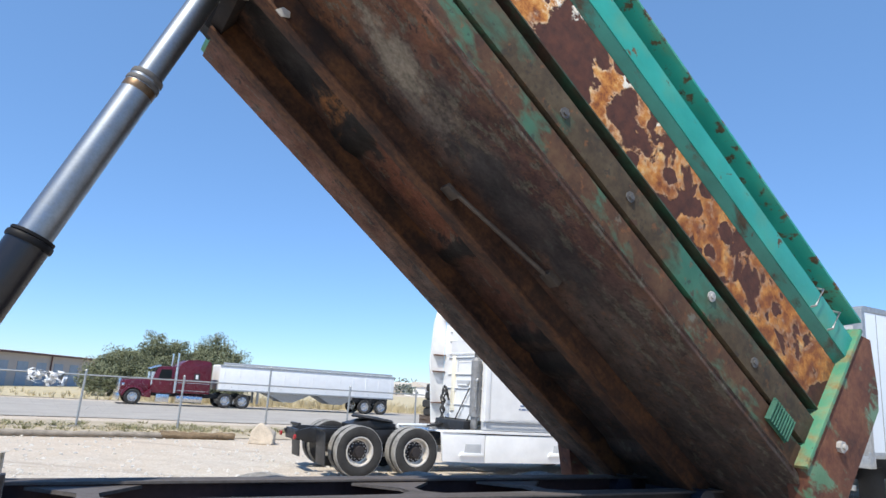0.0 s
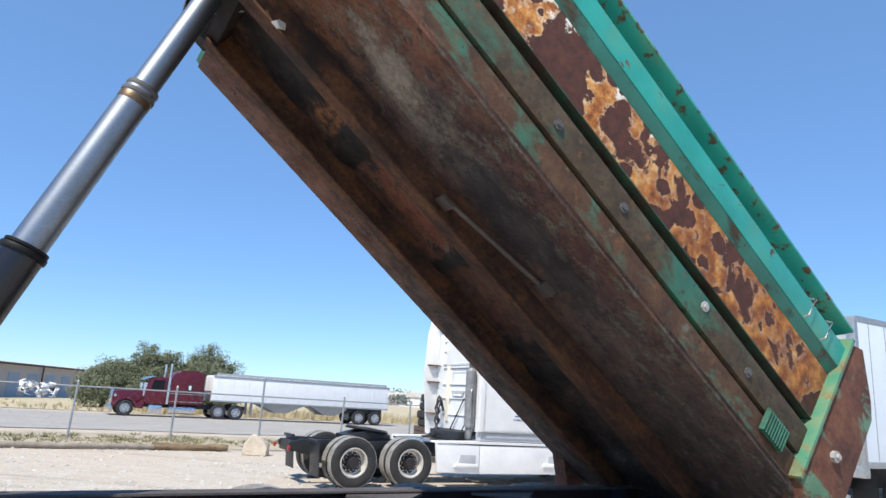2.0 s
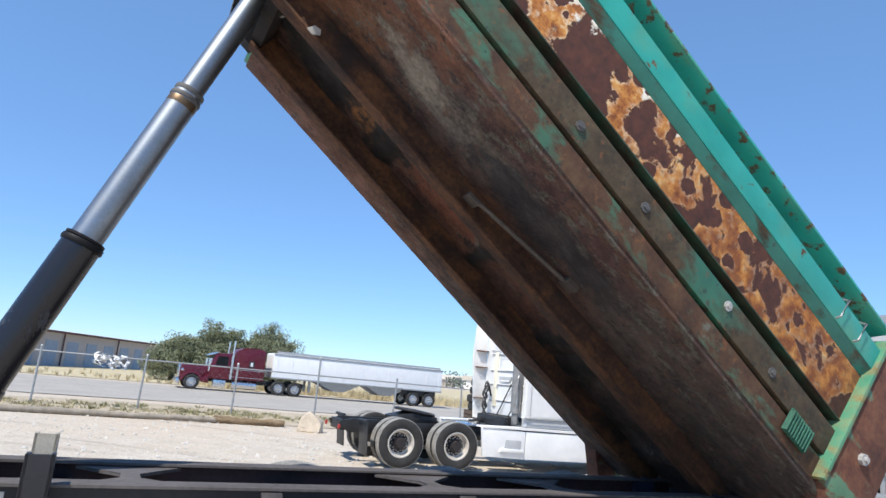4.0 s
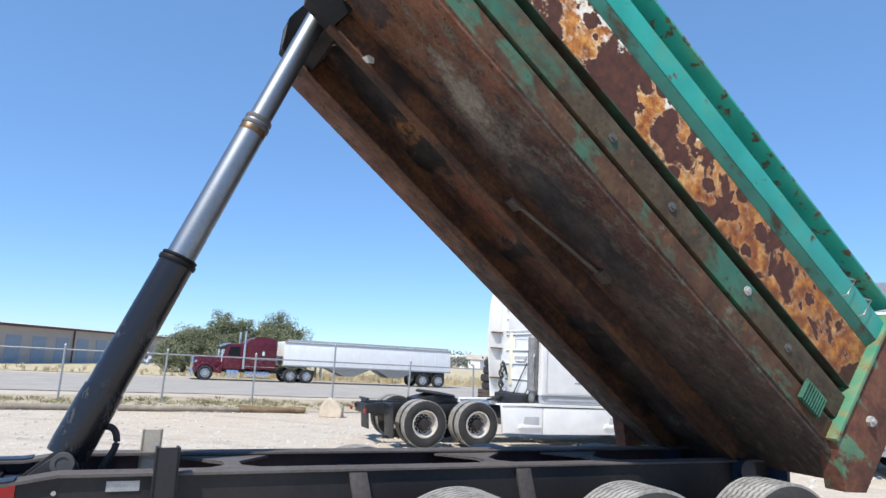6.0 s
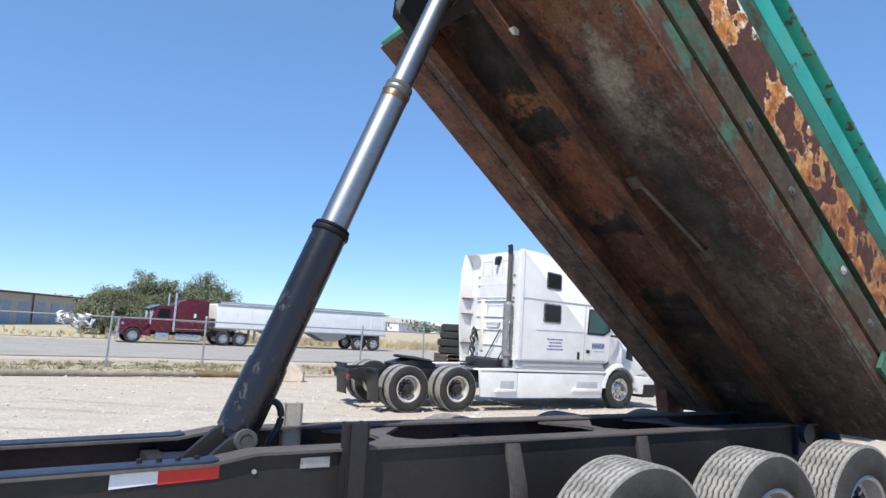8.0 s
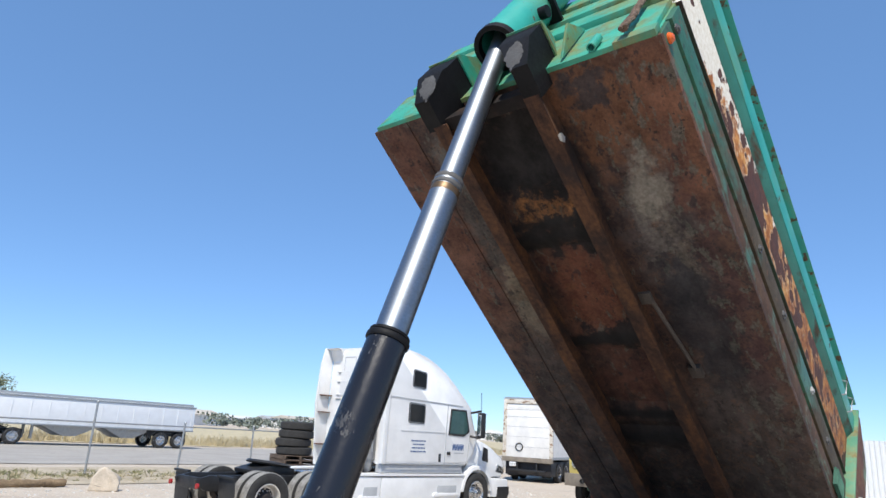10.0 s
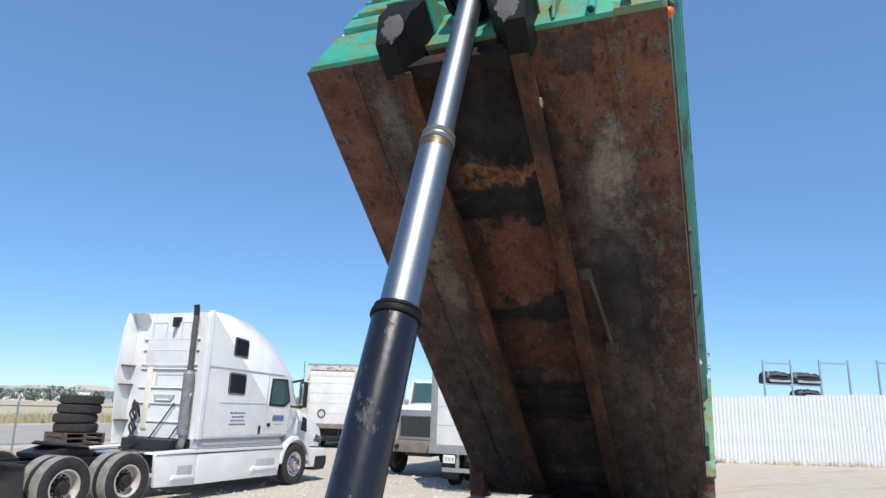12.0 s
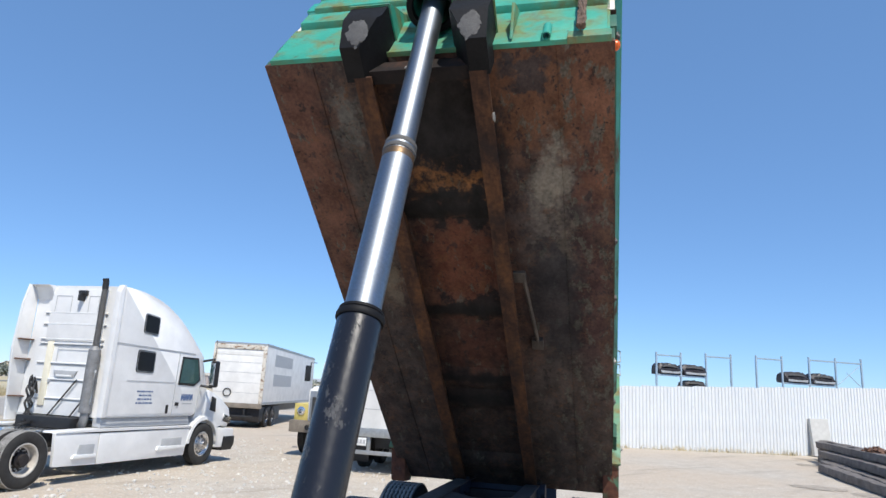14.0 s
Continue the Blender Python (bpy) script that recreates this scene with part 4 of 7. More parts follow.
def build_bed(t):
    """The bed's frame: x to the rear, y to the far side, z from the hinge up through the floor."""
    bm = B()
    box(bm, FX, 0.28, 0.0, W, FZ, FZ + 0.05, 0.006)
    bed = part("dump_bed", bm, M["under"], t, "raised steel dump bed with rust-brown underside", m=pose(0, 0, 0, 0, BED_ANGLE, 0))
    # seams and doubler plates on the underside
    for y0, y1, x0, x1, d in ((2.10, 2.464, FX, 0.2, 0.007), (0.0, 0.37, FX, 0.2, 0.006)):
        bm = B()
        box(bm, x0, x1, y0, y1, FZ - d, FZ - 0.001, 0.003)
        bedpart("doubler_plate", bm, "under", bed)
    # the two long beams
    for y0 in (0.80, 1.60):
        bm = B()
        box(bm, FX + 0.05, 0.1, y0 + 0.055, y0 + 0.075, FZ - 0.19, FZ, 0.003)
        box(bm, FX + 0.05, 0.1, y0, y0 + 0.125, FZ - 0.205, FZ - 0.185, 0.004)
        bedpart("long_beam", bm, "beamrust", bed, "rust-orange channel beam under the bed")
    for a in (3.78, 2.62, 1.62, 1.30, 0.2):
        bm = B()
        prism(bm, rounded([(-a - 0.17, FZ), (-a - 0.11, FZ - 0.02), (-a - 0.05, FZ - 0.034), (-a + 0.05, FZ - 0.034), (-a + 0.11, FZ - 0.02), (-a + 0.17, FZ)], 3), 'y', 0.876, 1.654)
        bedpart("cross_beam", bm, "under", bed, "black cross beam between the long beams, with oil and painted shade")
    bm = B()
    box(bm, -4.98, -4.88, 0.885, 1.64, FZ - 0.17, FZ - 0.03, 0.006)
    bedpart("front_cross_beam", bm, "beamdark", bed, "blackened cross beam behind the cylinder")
    # scraped bare steel on the near beam, and torn scraps behind the cylinder
    for q, pts, yy in ((1, [(-4.64, -0.205), (-4.59, -0.205), (-4.555, -0.165), (-4.58, -0.135), (-4.625, -0.15)], 0.795), (2, [(-4.98, -0.17), (-4.90, -0.13), (-4.86, -0.06), (-4.95, -0.10)], 1.20), (3, [(-4.99, -0.15), (-4.95, -0.17), (-4.92, -0.11), (-4.97, -0.08)], 1.36)):
        bm = B()
        prism(bm, [(px, FZ + pz) for px, pz in pts], 'y', yy, yy + 0.01, 0.002)
        bedpart("bare_scrap", bm, "chip", bed, "bare bright scrap of steel")
    # loose latch rod beside the near beam
    bm = B()
    tube(bm, [(-3.16, 0.725, FZ - 0.135), (-2.17, 0.66, FZ - 0.03)], 0.017, 8)
    box(bm, -3.16, -3.05, 0.70, 0.80, FZ - 0.15, FZ - 0.12, 0.004)
    box(bm, -2.25, -2.13, 0.62, 0.72, FZ - 0.05, FZ, 0.004)
    bedpart("latch_rod", bm, "rodsteel", bed, "grey steel latch rod with a bent tab")
    # near and far side walls, mirrored
    for side in (0, 1):
        f = (lambda y: y) if side == 0 else (lambda y: W - y)

        def strip(name, prof, mm, x0=FX, x1=-0.215, label="", bev=0.004):
            bm = B()
            prism(bm, [(f(y), FZ + z) for y, z in prof], 'x', x0, x1, bev)
            return bedpart(name, bm, mm, bed, label)
        strip("side_sill", [(0.0, 0.012), (0.03, 0.012), (0.03, 0.212), (0.0, 0.212)], "strip", label="rusted lower edge of the side wall")
        # outward channel
        strip("side_channel", [(-0.012, 0.245), (0.14, 0.245), (0.14, 0.455), (-0.012, 0.455)], "tealworn", label="worn green side channel with rust")
        strip("side_groove", [(0.10, 0.05), (0.14, 0.05), (0.14, 0.70), (0.10, 0.70)], "groove", label="side wall groove with shade and dirt in its colour")
        strip("side_panel", [(0.0, 0.555), (0.13, 0.555), (0.13, 0.97), (0.0, 0.97)], "panel", label="white side panel flaking to orange and brown rust")
        # thin dark strip for the shade below the panel
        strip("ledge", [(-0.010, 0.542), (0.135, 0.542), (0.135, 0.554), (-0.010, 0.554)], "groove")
        strip("top_rail", [(-0.055, 1.046), (0.30, 1.046), (0.30, 1.43), (-0.06, 1.43), (-0.065, 1.405), (0.02, 1.395), (0.13, 1.375), (0.13, 1.25), (0.02, 1.240), (-0.055, 1.228)], "tealtop", x0=FX - 0.02, label="turquoise folded top rail")
        # darker green than the rail: its underside shade is in the colour
        strip("rail_underside", [(0.0, 0.972), (0.10, 0.972), (0.10, 1.044), (-0.050, 1.044)], "railshade", x0=FX - 0.01, label="green underside of the top rail, darkened for shade, with some grime")
        # ragged bolts on the channel
        for a, z in ((1.52, 0.385), (3.09, 0.345), (4.92, 0.26), (2.42, 0.35), (0.95, 0.33)):
            bm = B()
            rod(bm, (-a, f(-0.01), FZ + z), (-a, f(-0.022), FZ + z), 0.036, seg=8)
            rod(bm, (-a, f(-0.022), FZ + z), (-a, f(-0.034), FZ + z), 0.018, seg=8)
            bedpart("bolt", bm, "chip" if a == 1.52 else "worn", bed, "steel bolt head")
        # rear corner post
        bm = B()
        prism(bm, [(-0.20, FZ + 0.08), (0.10, FZ - 0.18), (0.30, FZ - 0.04), (0.30, FZ + 0.98), (0.22, FZ + 1.10), (-0.06, FZ + 1.37), (-0.20, FZ + 1.30)], 'y', min(f(-0.07), f(0.1)), max(f(-0.07), f(0.1)), 0.008)
        bedpart("rear_post", bm, "tealrear", bed, "rear corner post with rust through green paint")
        bm = B()
        box(bm, -0.228, -0.196, min(f(-0.09), f(0.12)), max(f(-0.09), f(0.12)), FZ + 0.06, FZ + 1.33, 0.006)
        bedpart("post_flange", bm, "flange", bed, "pale green post flange")
        bm = B()
        rod(bm, (0.03, f(-0.07), FZ + 0.43), (0.03, f(-0.10), FZ + 0.43), 0.042, seg=8)
        rod(bm, (0.03, f(-0.10), FZ + 0.43), (0.03, f(-0.12), FZ + 0.43), 0.02, seg=8)
        bedpart("bolt", bm, "chip", bed, "bright steel bolt head")
        # grab loops on the top rail
        for a in (0.50, 0.74):
            bm = B()
            tube(bm, [(-a, f(-0.05), FZ + 1.06), (-a, f(-0.09), FZ + 1.07), (-a, f(-0.09), FZ + 1.23), (-a, f(0.10), FZ + 1.30)], 0.009, 6)
            bedpart("grab_loop", bm, "galv", bed, "thin grab loop")
        # ribbed step plate near the rear
        bm = B()
        box(bm, -0.66, -0.40, min(f(0.0), f(-0.03)), max(f(0.0), f(-0.03)), FZ + 0.265, FZ + 0.28, 0.002)
        saw = [(-0.66, f(-0.01))]
        for k in range(9):
            x = -0.655 + 0.028 * k
            saw += [(x, f(-0.03)), (x + 0.004, f(-0.046)), (x + 0.013, f(-0.046)), (x + 0.017, f(-0.03))]
        saw += [(-0.40, f(-0.01))]
        prism(bm, saw, 'z', FZ + 0.105, FZ + 0.268)
        bedpart("ribbed_plate", bm, "ribgreen", bed, "green ribbed step plate")
    # front wall with folded ribs
    bm = B()
    box(bm, FX, FX + 0.03, 0.03, W - 0.03, FZ + 0.05, FZ + 1.42, 0.004)
    bedpart("front_wall", bm, "frontgreen", bed, "green front wall of the bed")
    for z in (0.30, 0.62, 0.95, 1.28):
        bm = B()
        prism(bm, [(FX + 0.002, FZ + z), (FX - 0.06, FZ + z + 0.03), (FX - 0.06, FZ + z + 0.22), (FX + 0.002, FZ + z + 0.25)] if z != 0.30 else [(FX + 0.002, FZ - 0.005), (FX - 0.035, FZ - 0.005), (FX - 0.045, FZ + 0.53), (FX + 0.002, FZ + 0.56)], 'y', 0.05, W - 0.05, 0.004)
        bedpart("wall_rib", bm, "frontgreen", bed)
    # folded fin beside the near bracket
    bm = B()
    prism(bm, [(-5.06, FZ + 0.02), (-5.20, FZ + 0.30), (-5.06, FZ + 0.52)], 'y', 0.655, 0.675, 0.003)
    bedpart("side_fin", bm, "frontgreen", bed, "green triangular stiffening fin")
    # cylinder housing: two boxes with green gussets, and the round cover tube
    for y0, y1 in ((0.785, 1.05), (1.51, 1.775)):
        bm = B()
        prism(bm, [(FX + 0.08, FZ - 0.205), (-5.17, FZ - 0.20), (-5.29, FZ - 0.02), (-5.29, FZ + 0.19), (FX + 0.08, FZ + 0.19)], 'y', y0, y1)
        s = 1 if y0 < 1.2 else -1
        edge = y1 if s > 0 else y0
        cut = bmesh.ops.bisect_plane(bm, geom=bm.verts[:] + bm.edges[:] + bm.faces[:], plane_co=(0, edge, FZ + 0.02), plane_no=Vector((0, s * 0.22, -0.13)).normalized(), clear_outer=True)
        bmesh.ops.edgeloop_fill(bm, edges=[e for e in cut["geom_cut"] if isinstance(e, bmesh.types.BMEdge)])
        bedpart("cylinder_bracket", bm, "blackpaint", bed, "black bracket box beside the lift cylinder")
        bm = B()
        for px, py, pz in [(qx, qy, qz) for qx in (-5.305, FX) for qy in (y0 - 0.012, y1 + 0.012) for qz in (0.185, 0.200)] + [(qx, edge - s * q, 0.64) for qx in (FX - 0.05, FX) for q in (0.02, 0.09)]:
            bm.verts.new((px, py, FZ + pz))
        bmesh.ops.convex_hull(bm, input=bm.verts[:])
        bedpart("gusset", bm, "frontgreen", bed, "green triangular gusset plate")
        bm = B()
        bmesh.ops.create_icosphere(bm, subdivisions=4, radius=1)
        for v in bm.verts:
            v.co = Vector((v.co.x * 0.006 - 5.23, (y0 + y1) / 2 + v.co.y * 0.068 * (1 + 0.5 * noise.noise(v.co * 2.3 + Vector((y0, 0, 0))) + 0.25 * noise.noise(v.co * 6)) - 0.02 * (1 if y0 < 1.2 else -1), FZ - 0.11 + v.co.z * 0.075 * (1 + 0.5 * noise.noise(v.co * 2.9 + Vector((0, y0, 0))) + 0.25 * noise.noise(v.co * 7))))
            v.co.x += -0.667 * (v.co.z - FZ + 0.11)
        bedpart("wear_patch", bm, "worn", bed, "bare grey wear patch")
    bm = B()
    tm = Matrix.Translation((-5.22, W / 2, 0))
    lathe(bm, [(0.155, FZ + 0.30), (0.17, FZ + 0.30), (0.17, FZ + 1.75), (0.155, FZ + 1.75)], tm, 36, True)
    bedpart("cover_tube", bm, "tealtop", bed, "round green cylinder cover tube")
    bm = B()
    lathe(bm, [(0.14, FZ + 0.27), (0.178, FZ + 0.27), (0.178, FZ + 0.33), (0.14, FZ + 0.33)], tm, 36, True)
    bedpart("tube_ring", bm, "blackpaint", bed, "black ring at the tube's mouth")
    bm = B()
    rod(bm, (-5.22, 1.0, FZ + 0.80), (-5.22, 1.46, FZ + 0.80), 0.05, seg=16)
    box(bm, -5.3, -5.0, 1.02, 1.44, FZ + 1.0, FZ + 1.04, 0.005)
    bedpart("top_pin", bm, "blackpaint", bed)
    # frayed cable bundle, hook tube and marker lamp on the front wall
    for k in range(5):
        bm = B()
        q = random.Random(k)
        pts = [(FX - 0.09 - 0.02 * q.random(), 0.21 + 0.018 * math.cos(k * 1.3 + 5 * i / 14) + 0.02 * i / 14, FZ + 0.02 + 1.3 * i / 14) for i in range(15)]
        tube(bm, pts, 0.016, 6)
        bedpart("cable", bm, "rope", bed, "frayed brown cable")
    bm = B()
    lathe(bm, [(0.022, 0.0), (0.03, 0.0), (0.03, 0.16), (0.022, 0.16)], Matrix.Translation((FX - 0.07, 0.43, FZ - 0.02)), 14, True)
    bedpart("hook_tube", bm, "teal", bed)
    bm = B()
    lathe(bm, [(0.036, 0.0), (0.034, 0.015), (0.02, 0.03), (0.0, 0.034)], pose(-4.93, -0.001, FZ + 0.10, 90, 0, 0), 16)
    bedpart("marker_lamp", bm, "lamp", bed, "orange marker lamp")
    bm = B()
    box(bm, FX - 0.05, FX, 0.02, 0.30, FZ - 0.012, FZ + 0.09, 0.008)
    bedpart("corner_plate", bm, "flange", bed, "bare scuffed corner plate")
    # open interior: tailgate at the rear
    bm = B()
    box(bm, 0.24, 0.29, 0.03, W - 0.03, FZ + 0.05, FZ + 1.30, 0.006)
    bedpart("tailgate", bm, "tealrear", bed, "green tailgate with rust")


def build_cylinder(t):
    p0 = Vector((-5.160, 1.232, 0.100))
    p1 = Vector((-3.651, 1.232, 3.912))
    d = (p1 - p0).normalized()
    bm = B()
    rod(bm, p0 + d * 0.02, p0 + d * 1.35, 0.113, seg=36)
    cyl = part("lift_cylinder", bm, M["sleeve"], t, "telescopic lift cylinder with black lower sleeve")
    q = d.to_track_quat('Z', 'Y').to_matrix().to_4x4()

    def ring(s, r, h, mm, name="collar"):
        bm = B()
        lathe(bm, [(r * 0.72, 0), (r * 0.97, 0.0), (r, h * 0.2), (r, h * 0.8), (r * 0.97, h), (r * 0.72, h)], Matrix.Translation(p0 + d * s) @ q, 36, True)
        part(name, bm, M[mm], cyl)
    ring(0.02, 0.124, 0.42, "sleeve", "base_sleeve")
    ring(1.315, 0.124, 0.035, "blackpaint")
    ring(1.355, 0.117, 0.02, "blackpaint")
    for s0, s1, r in ((1.33, 2.49, 0.094), (2.47, 4.1, 0.079)):
        bm = B()
        rod(bm, p0 + d * s0, p0 + d * s1, r, seg=36)
        part("chrome_stage", bm, M["chrome"], cyl, "polished steel piston stage")
    ring(2.36, 0.0955, 0.06, "oilfilm", "oil_film")
    ring(2.42, 0.100, 0.03, "worn")
    ring(2.465, 0.097, 0.035, "worn")
    # trunnion pin and ears
    bm = B()
    rod(bm, p0 + Vector((0, -0.225, 0)), p0 + Vector((0, 0.22, 0)), 0.036, seg=20)
    part("trunnion_pin", bm, M["worn"], cyl)
    bm = B()
    lathe(bm, [(0.037, 0.0), (0.062, 0.0), (0.062, 0.03), (0.037, 0.03)], pose(p0.x, p0.y - 0.20, p0.z, 90, 0, 0), 24, True)
    part("pin_collar", bm, M["worn"], cyl)
    for y in (-0.20, 0.14):
        bm = B()
        prism(bm, [(p0.x - 0.26, -0.05), (p0.x + 0.10, -0.05), (p0.x + 0.085, 0.08), (p0.x + 0.045, 0.135), (p0.x - 0.03, 0.145), (p0.x - 0.09, 0.10)], 'y', p0.y + y, p0.y + y + 0.05, 0.008)
        part("trunnion_ear", bm, M["chassis"], cyl)
    bm = B()
    box(bm, p0.x - 0.35, p0.x + 0.3, 0.83, 1.65, -0.12, -0.05, 0.006)
    part("trunnion_plate", bm, M["bluesteel"], cyl)
    # hose elbow
    bm = B()
    e = p0 + d * 0.15
    bend = rounded([(0.06, 0.02), (0.13, 0.045), (0.185, 0.03), (0.21, -0.03), (0.20, -0.10), (0.15, -0.20), (0.13, -0.30)], 5)
    tube(bm, [e + Vector((hx, 0, hz)) for hx, hz in bend], 0.021, 10)
    part("hose", bm, M["dark"], cyl, "black hydraulic hose elbow")


build_trailer()

# ---- parked vehicles ----


def panel_text(parent, x0, x1, y, z, h, material, name="lettering"):
    """One line of unreadable lettering as a plain bar."""
    bm = B()
    box(bm, x0, x1, y - 0.004, y, z, z + h)
    part(name, bm, material, parent, "unreadable blue lettering")


def rounded_window(parent, pts, y, name, frame_mat, glass_mat, out=-1):
    """A window in a side wall: a raised rubber frame and a pane. pts: corners (x, z)."""
    bm = B()
    prism(bm, pts, 'y', min(y, y + out * 0.015), max(y, y + out * 0.015), 0.0)
    bmesh.ops.bevel(bm, geom=[e for e in bm.edges if abs(e.verts[0].co.y - e.verts[1].co.y) > 0.005], offset=0.06, segments=4, affect='EDGES', profile=0.5)
    fr = part(name, bm, M[frame_mat], parent, "black rubber framed window")
    cx = sum(p[0] for p in pts) / len(pts)
    cz = sum(p[1] for p in pts) / len(pts)
    q = [(cx + (a - cx) * 0.90, cz + (b - cz) * 0.88) for a, b in pts]
    bm = B()
    prism(bm, q, 'y', min(y + out * 0.012, y + out * 0.020), max(y + out * 0.012, y + out * 0.020))
    bmesh.ops.bevel(bm, geom=[e for e in bm.edges if abs(e.verts[0].co.y - e.verts[1].co.y) > 0.005], offset=0.05, segments=4, affect='EDGES', profile=0.5)
    part("pane", bm, M[glass_mat], fr, "dark tinted glass")
    bm = B()
    q = [(cx + (a - cx) * 0.945, cz + (b - cz) * 0.935) for a, b in pts]
    prism(bm, q, 'y', min(y + out * 0.010, y + out * 0.0172), max(y + out * 0.010, y + out * 0.0172))
    bmesh.ops.bevel(bm, geom=[e for e in bm.edges if abs(e.verts[0].co.y - e.verts[1].co.y) > 0.005], offset=0.052, segments=4, affect='EDGES', profile=0.5)
    part("trim_ring", bm, M["galv"], fr, "thin grey trim ring")
    return fr


def build_tractor():
    t = thing("semi_tractor", "white sleeper-cab semi tractor parked on the gravel", "semi truck", pose(-1.538, 14.857, 0, 0, 0, 30.2))
    wd = 2.44
    # frame rails and fifth wheel
    for y in (0.78, 1.58):
        bm = B()
        prism(bm, [(-1.15, 0.72), (-0.95, 0.62), (6.9, 0.62), (6.9, 0.92), (-0.9, 0.92), (-1.2, 0.84)], 'y', y, y + 0.08, 0.006)
        part("frame_rail", bm, M["dark"], t)
    for x in (-1.15, 0.66, 2.3):
        bm = B()
        box(bm, x, x + 0.08, 0.80, 1.64, 0.66, 0.88, 0.008)
        part("cross_member", bm, M["dark"], t)
    bm = B()
    prism(bm, [(0.15, 0.93), (1.15, 0.93), (1.15, 1.06), (0.55, 1.13), (0.12, 1.02)], 'y', 0.82, 1.62, 0.02)
    lathe(bm, [(0.48, 0.0), (0.50, 0.03), (0.46, 0.07), (0.0, 0.09)], pose(0.72, 1.22, 1.11, 0, 7, 0), 28)
    part("fifth_wheel", bm, M["dark"], t, "black greasy fifth-wheel plate")
    bm = B()
    box(bm, 1.7, 3.05, 0.70, 1.74, 0.93, 0.97, 0.008)
    part("deck_plate", bm, M["alu"], t, "bright chequered deck plate")
    # rear wheels and mudflaps
    for x in (0.0, 1.32):
        for y, turn in ((0.13, 90), (0.46, 90), (wd - 0.46, -90), (wd - 0.13, -90)):
            build_wheel_parts(t, pose(x, y, 0.52, turn, 0, 0), r=0.52, rim_mat="rimsteel", deep=0.13)
        bm = B()
        rod(bm, (x, 0.3, 0.52), (x, wd - 0.3, 0.52), 0.09, seg=12)
        part("axle", bm, M["dark"], t)
    for y in (0.03, wd - 0.62):
        bm = B()
        prism(bm, [(-0.80, 0.92), (-0.78, 0.92), (-0.72, 0.22), (-0.74, 0.22)], 'y', y, y + 0.58, 0.004)
        part("mudflap", bm, M["dark"], t, "black rubber mudflap")
        bm = B()
        box(bm, -0.84, -0.76, y + 0.0, y + 0.6, 0.90, 0.95, 0.006)
        part("mudflap_hanger", bm, M["dark"], t)
    for y in (0.62, 1.70):
        bm = B()
        rod(bm, (-1.22, y, 0.74), (-1.26, y, 0.74), 0.05, seg=14)
        part("tail_lamp", bm, M["redlens"], t, "red tail lamp")
    # front wheels
    for y, turn in ((0.14, 90), (wd - 0.14, -90)):
        build_wheel_parts(t, pose(6.64, y, 0.52, turn, 0, 0), r=0.52, rim_mat="alu", hub=0.07, tread="rubber", deep=0.05)
    # side skirts with step recesses
    for side in (0, 1):
        f = (lambda y: y) if side == 0 else (lambda y: wd - y)

        def sp(name, pts, y0, y1, mm, label="", bev=0.012):
            bm = B()
            prism(bm, pts, 'y', min(f(y0), f(y1)), max(f(y0), f(y1)), bev)
            return part(name, bm, M[mm], t, label)
        sp("skirt_panel", [(1.98, 0.34), (3.06, 0.31), (3.06, 0.93), (1.92, 0.97)], 0.02, 0.10, "white")
        sp("skirt_panel", [(3.08, 0.31), (5.92, 0.30), (5.98, 0.60), (6.04, 0.93), (3.08, 0.93)], 0.02, 0.10, "white")
        sp("step_recess", [(2.52, 0.52), (2.96, 0.52), (2.96, 0.72), (2.55, 0.72)], 0.012, 0.03, "plastic", "grey step recess")
        sp("step_ledge", [(2.38, 0.46), (3.0, 0.46), (3.0, 0.52), (2.42, 0.54)], -0.03, 0.05, "white")
        sp("step_recess", [(5.02, 0.55), (5.78, 0.55), (5.78, 0.72), (5.05, 0.72)], 0.012, 0.03, "plastic", "grey step recess")
        sp("step_ledge", [(4.86, 0.47), (5.86, 0.47), (5.84, 0.54), (4.9, 0.56)], -0.03, 0.05, "white")
        sp("skirt_top", [(1.92, 0.965), (6.06, 0.945), (6.10, 1.00), (3.05, 1.02), (1.95, 1.0)], 0.0, 0.35, "white")
        sp("cab_sill", [(3.10, 1.03), (6.08, 1.02), (6.02, 1.22), (3.10, 1.22)], 0.09, 0.30, "plastic", "grey sill under the cab")
    # cab with sleeper
    side = [(3.12, 1.22), (6.15, 1.22), (6.42, 1.45), (6.62, 1.90), (6.30, 2.66), (6.12, 2.82), (5.75, 3.12), (5.35, 3.42), (4.9, 3.68), (4.4, 3.88), (3.9, 3.98), (3.5, 4.02), (3.14, 4.03)]
    side = side[:4] + rounded(side[4:])
    bm = B()
    prism(bm, side, 'y', 0.03, wd - 0.03, 0.0)
    bmesh.ops.bevel(bm, geom=[e for e in bm.edges if all(abs(v.co.y - wd / 2) > 1 for v in e.verts) and not (abs(e.verts[0].co.y - e.verts[1].co.y) > 1)], offset=0.10, segments=4, affect='EDGES', profile=0.5)
    cab = part("cab", bm, M["white"], t, "glossy white cab with tall sleeper roof", angle=50)
    # roof seam and body seams
    for pts in ([(3.16, 2.80), (5.9, 2.74), (5.9, 2.765), (3.16, 2.825)], [(3.14, 1.235), (6.05, 1.235), (6.05, 1.255), (3.14, 1.255)], [(3.6, 2.02), (5.24, 2.02), (5.24, 2.03), (3.6, 2.03)], [(5.24, 1.25), (5.255, 1.25), (5.30, 2.78), (5.285, 2.78)], [(6.16, 1.25), (6.175, 1.25), (6.24, 1.98), (6.225, 1.98)]):
        bm = B()
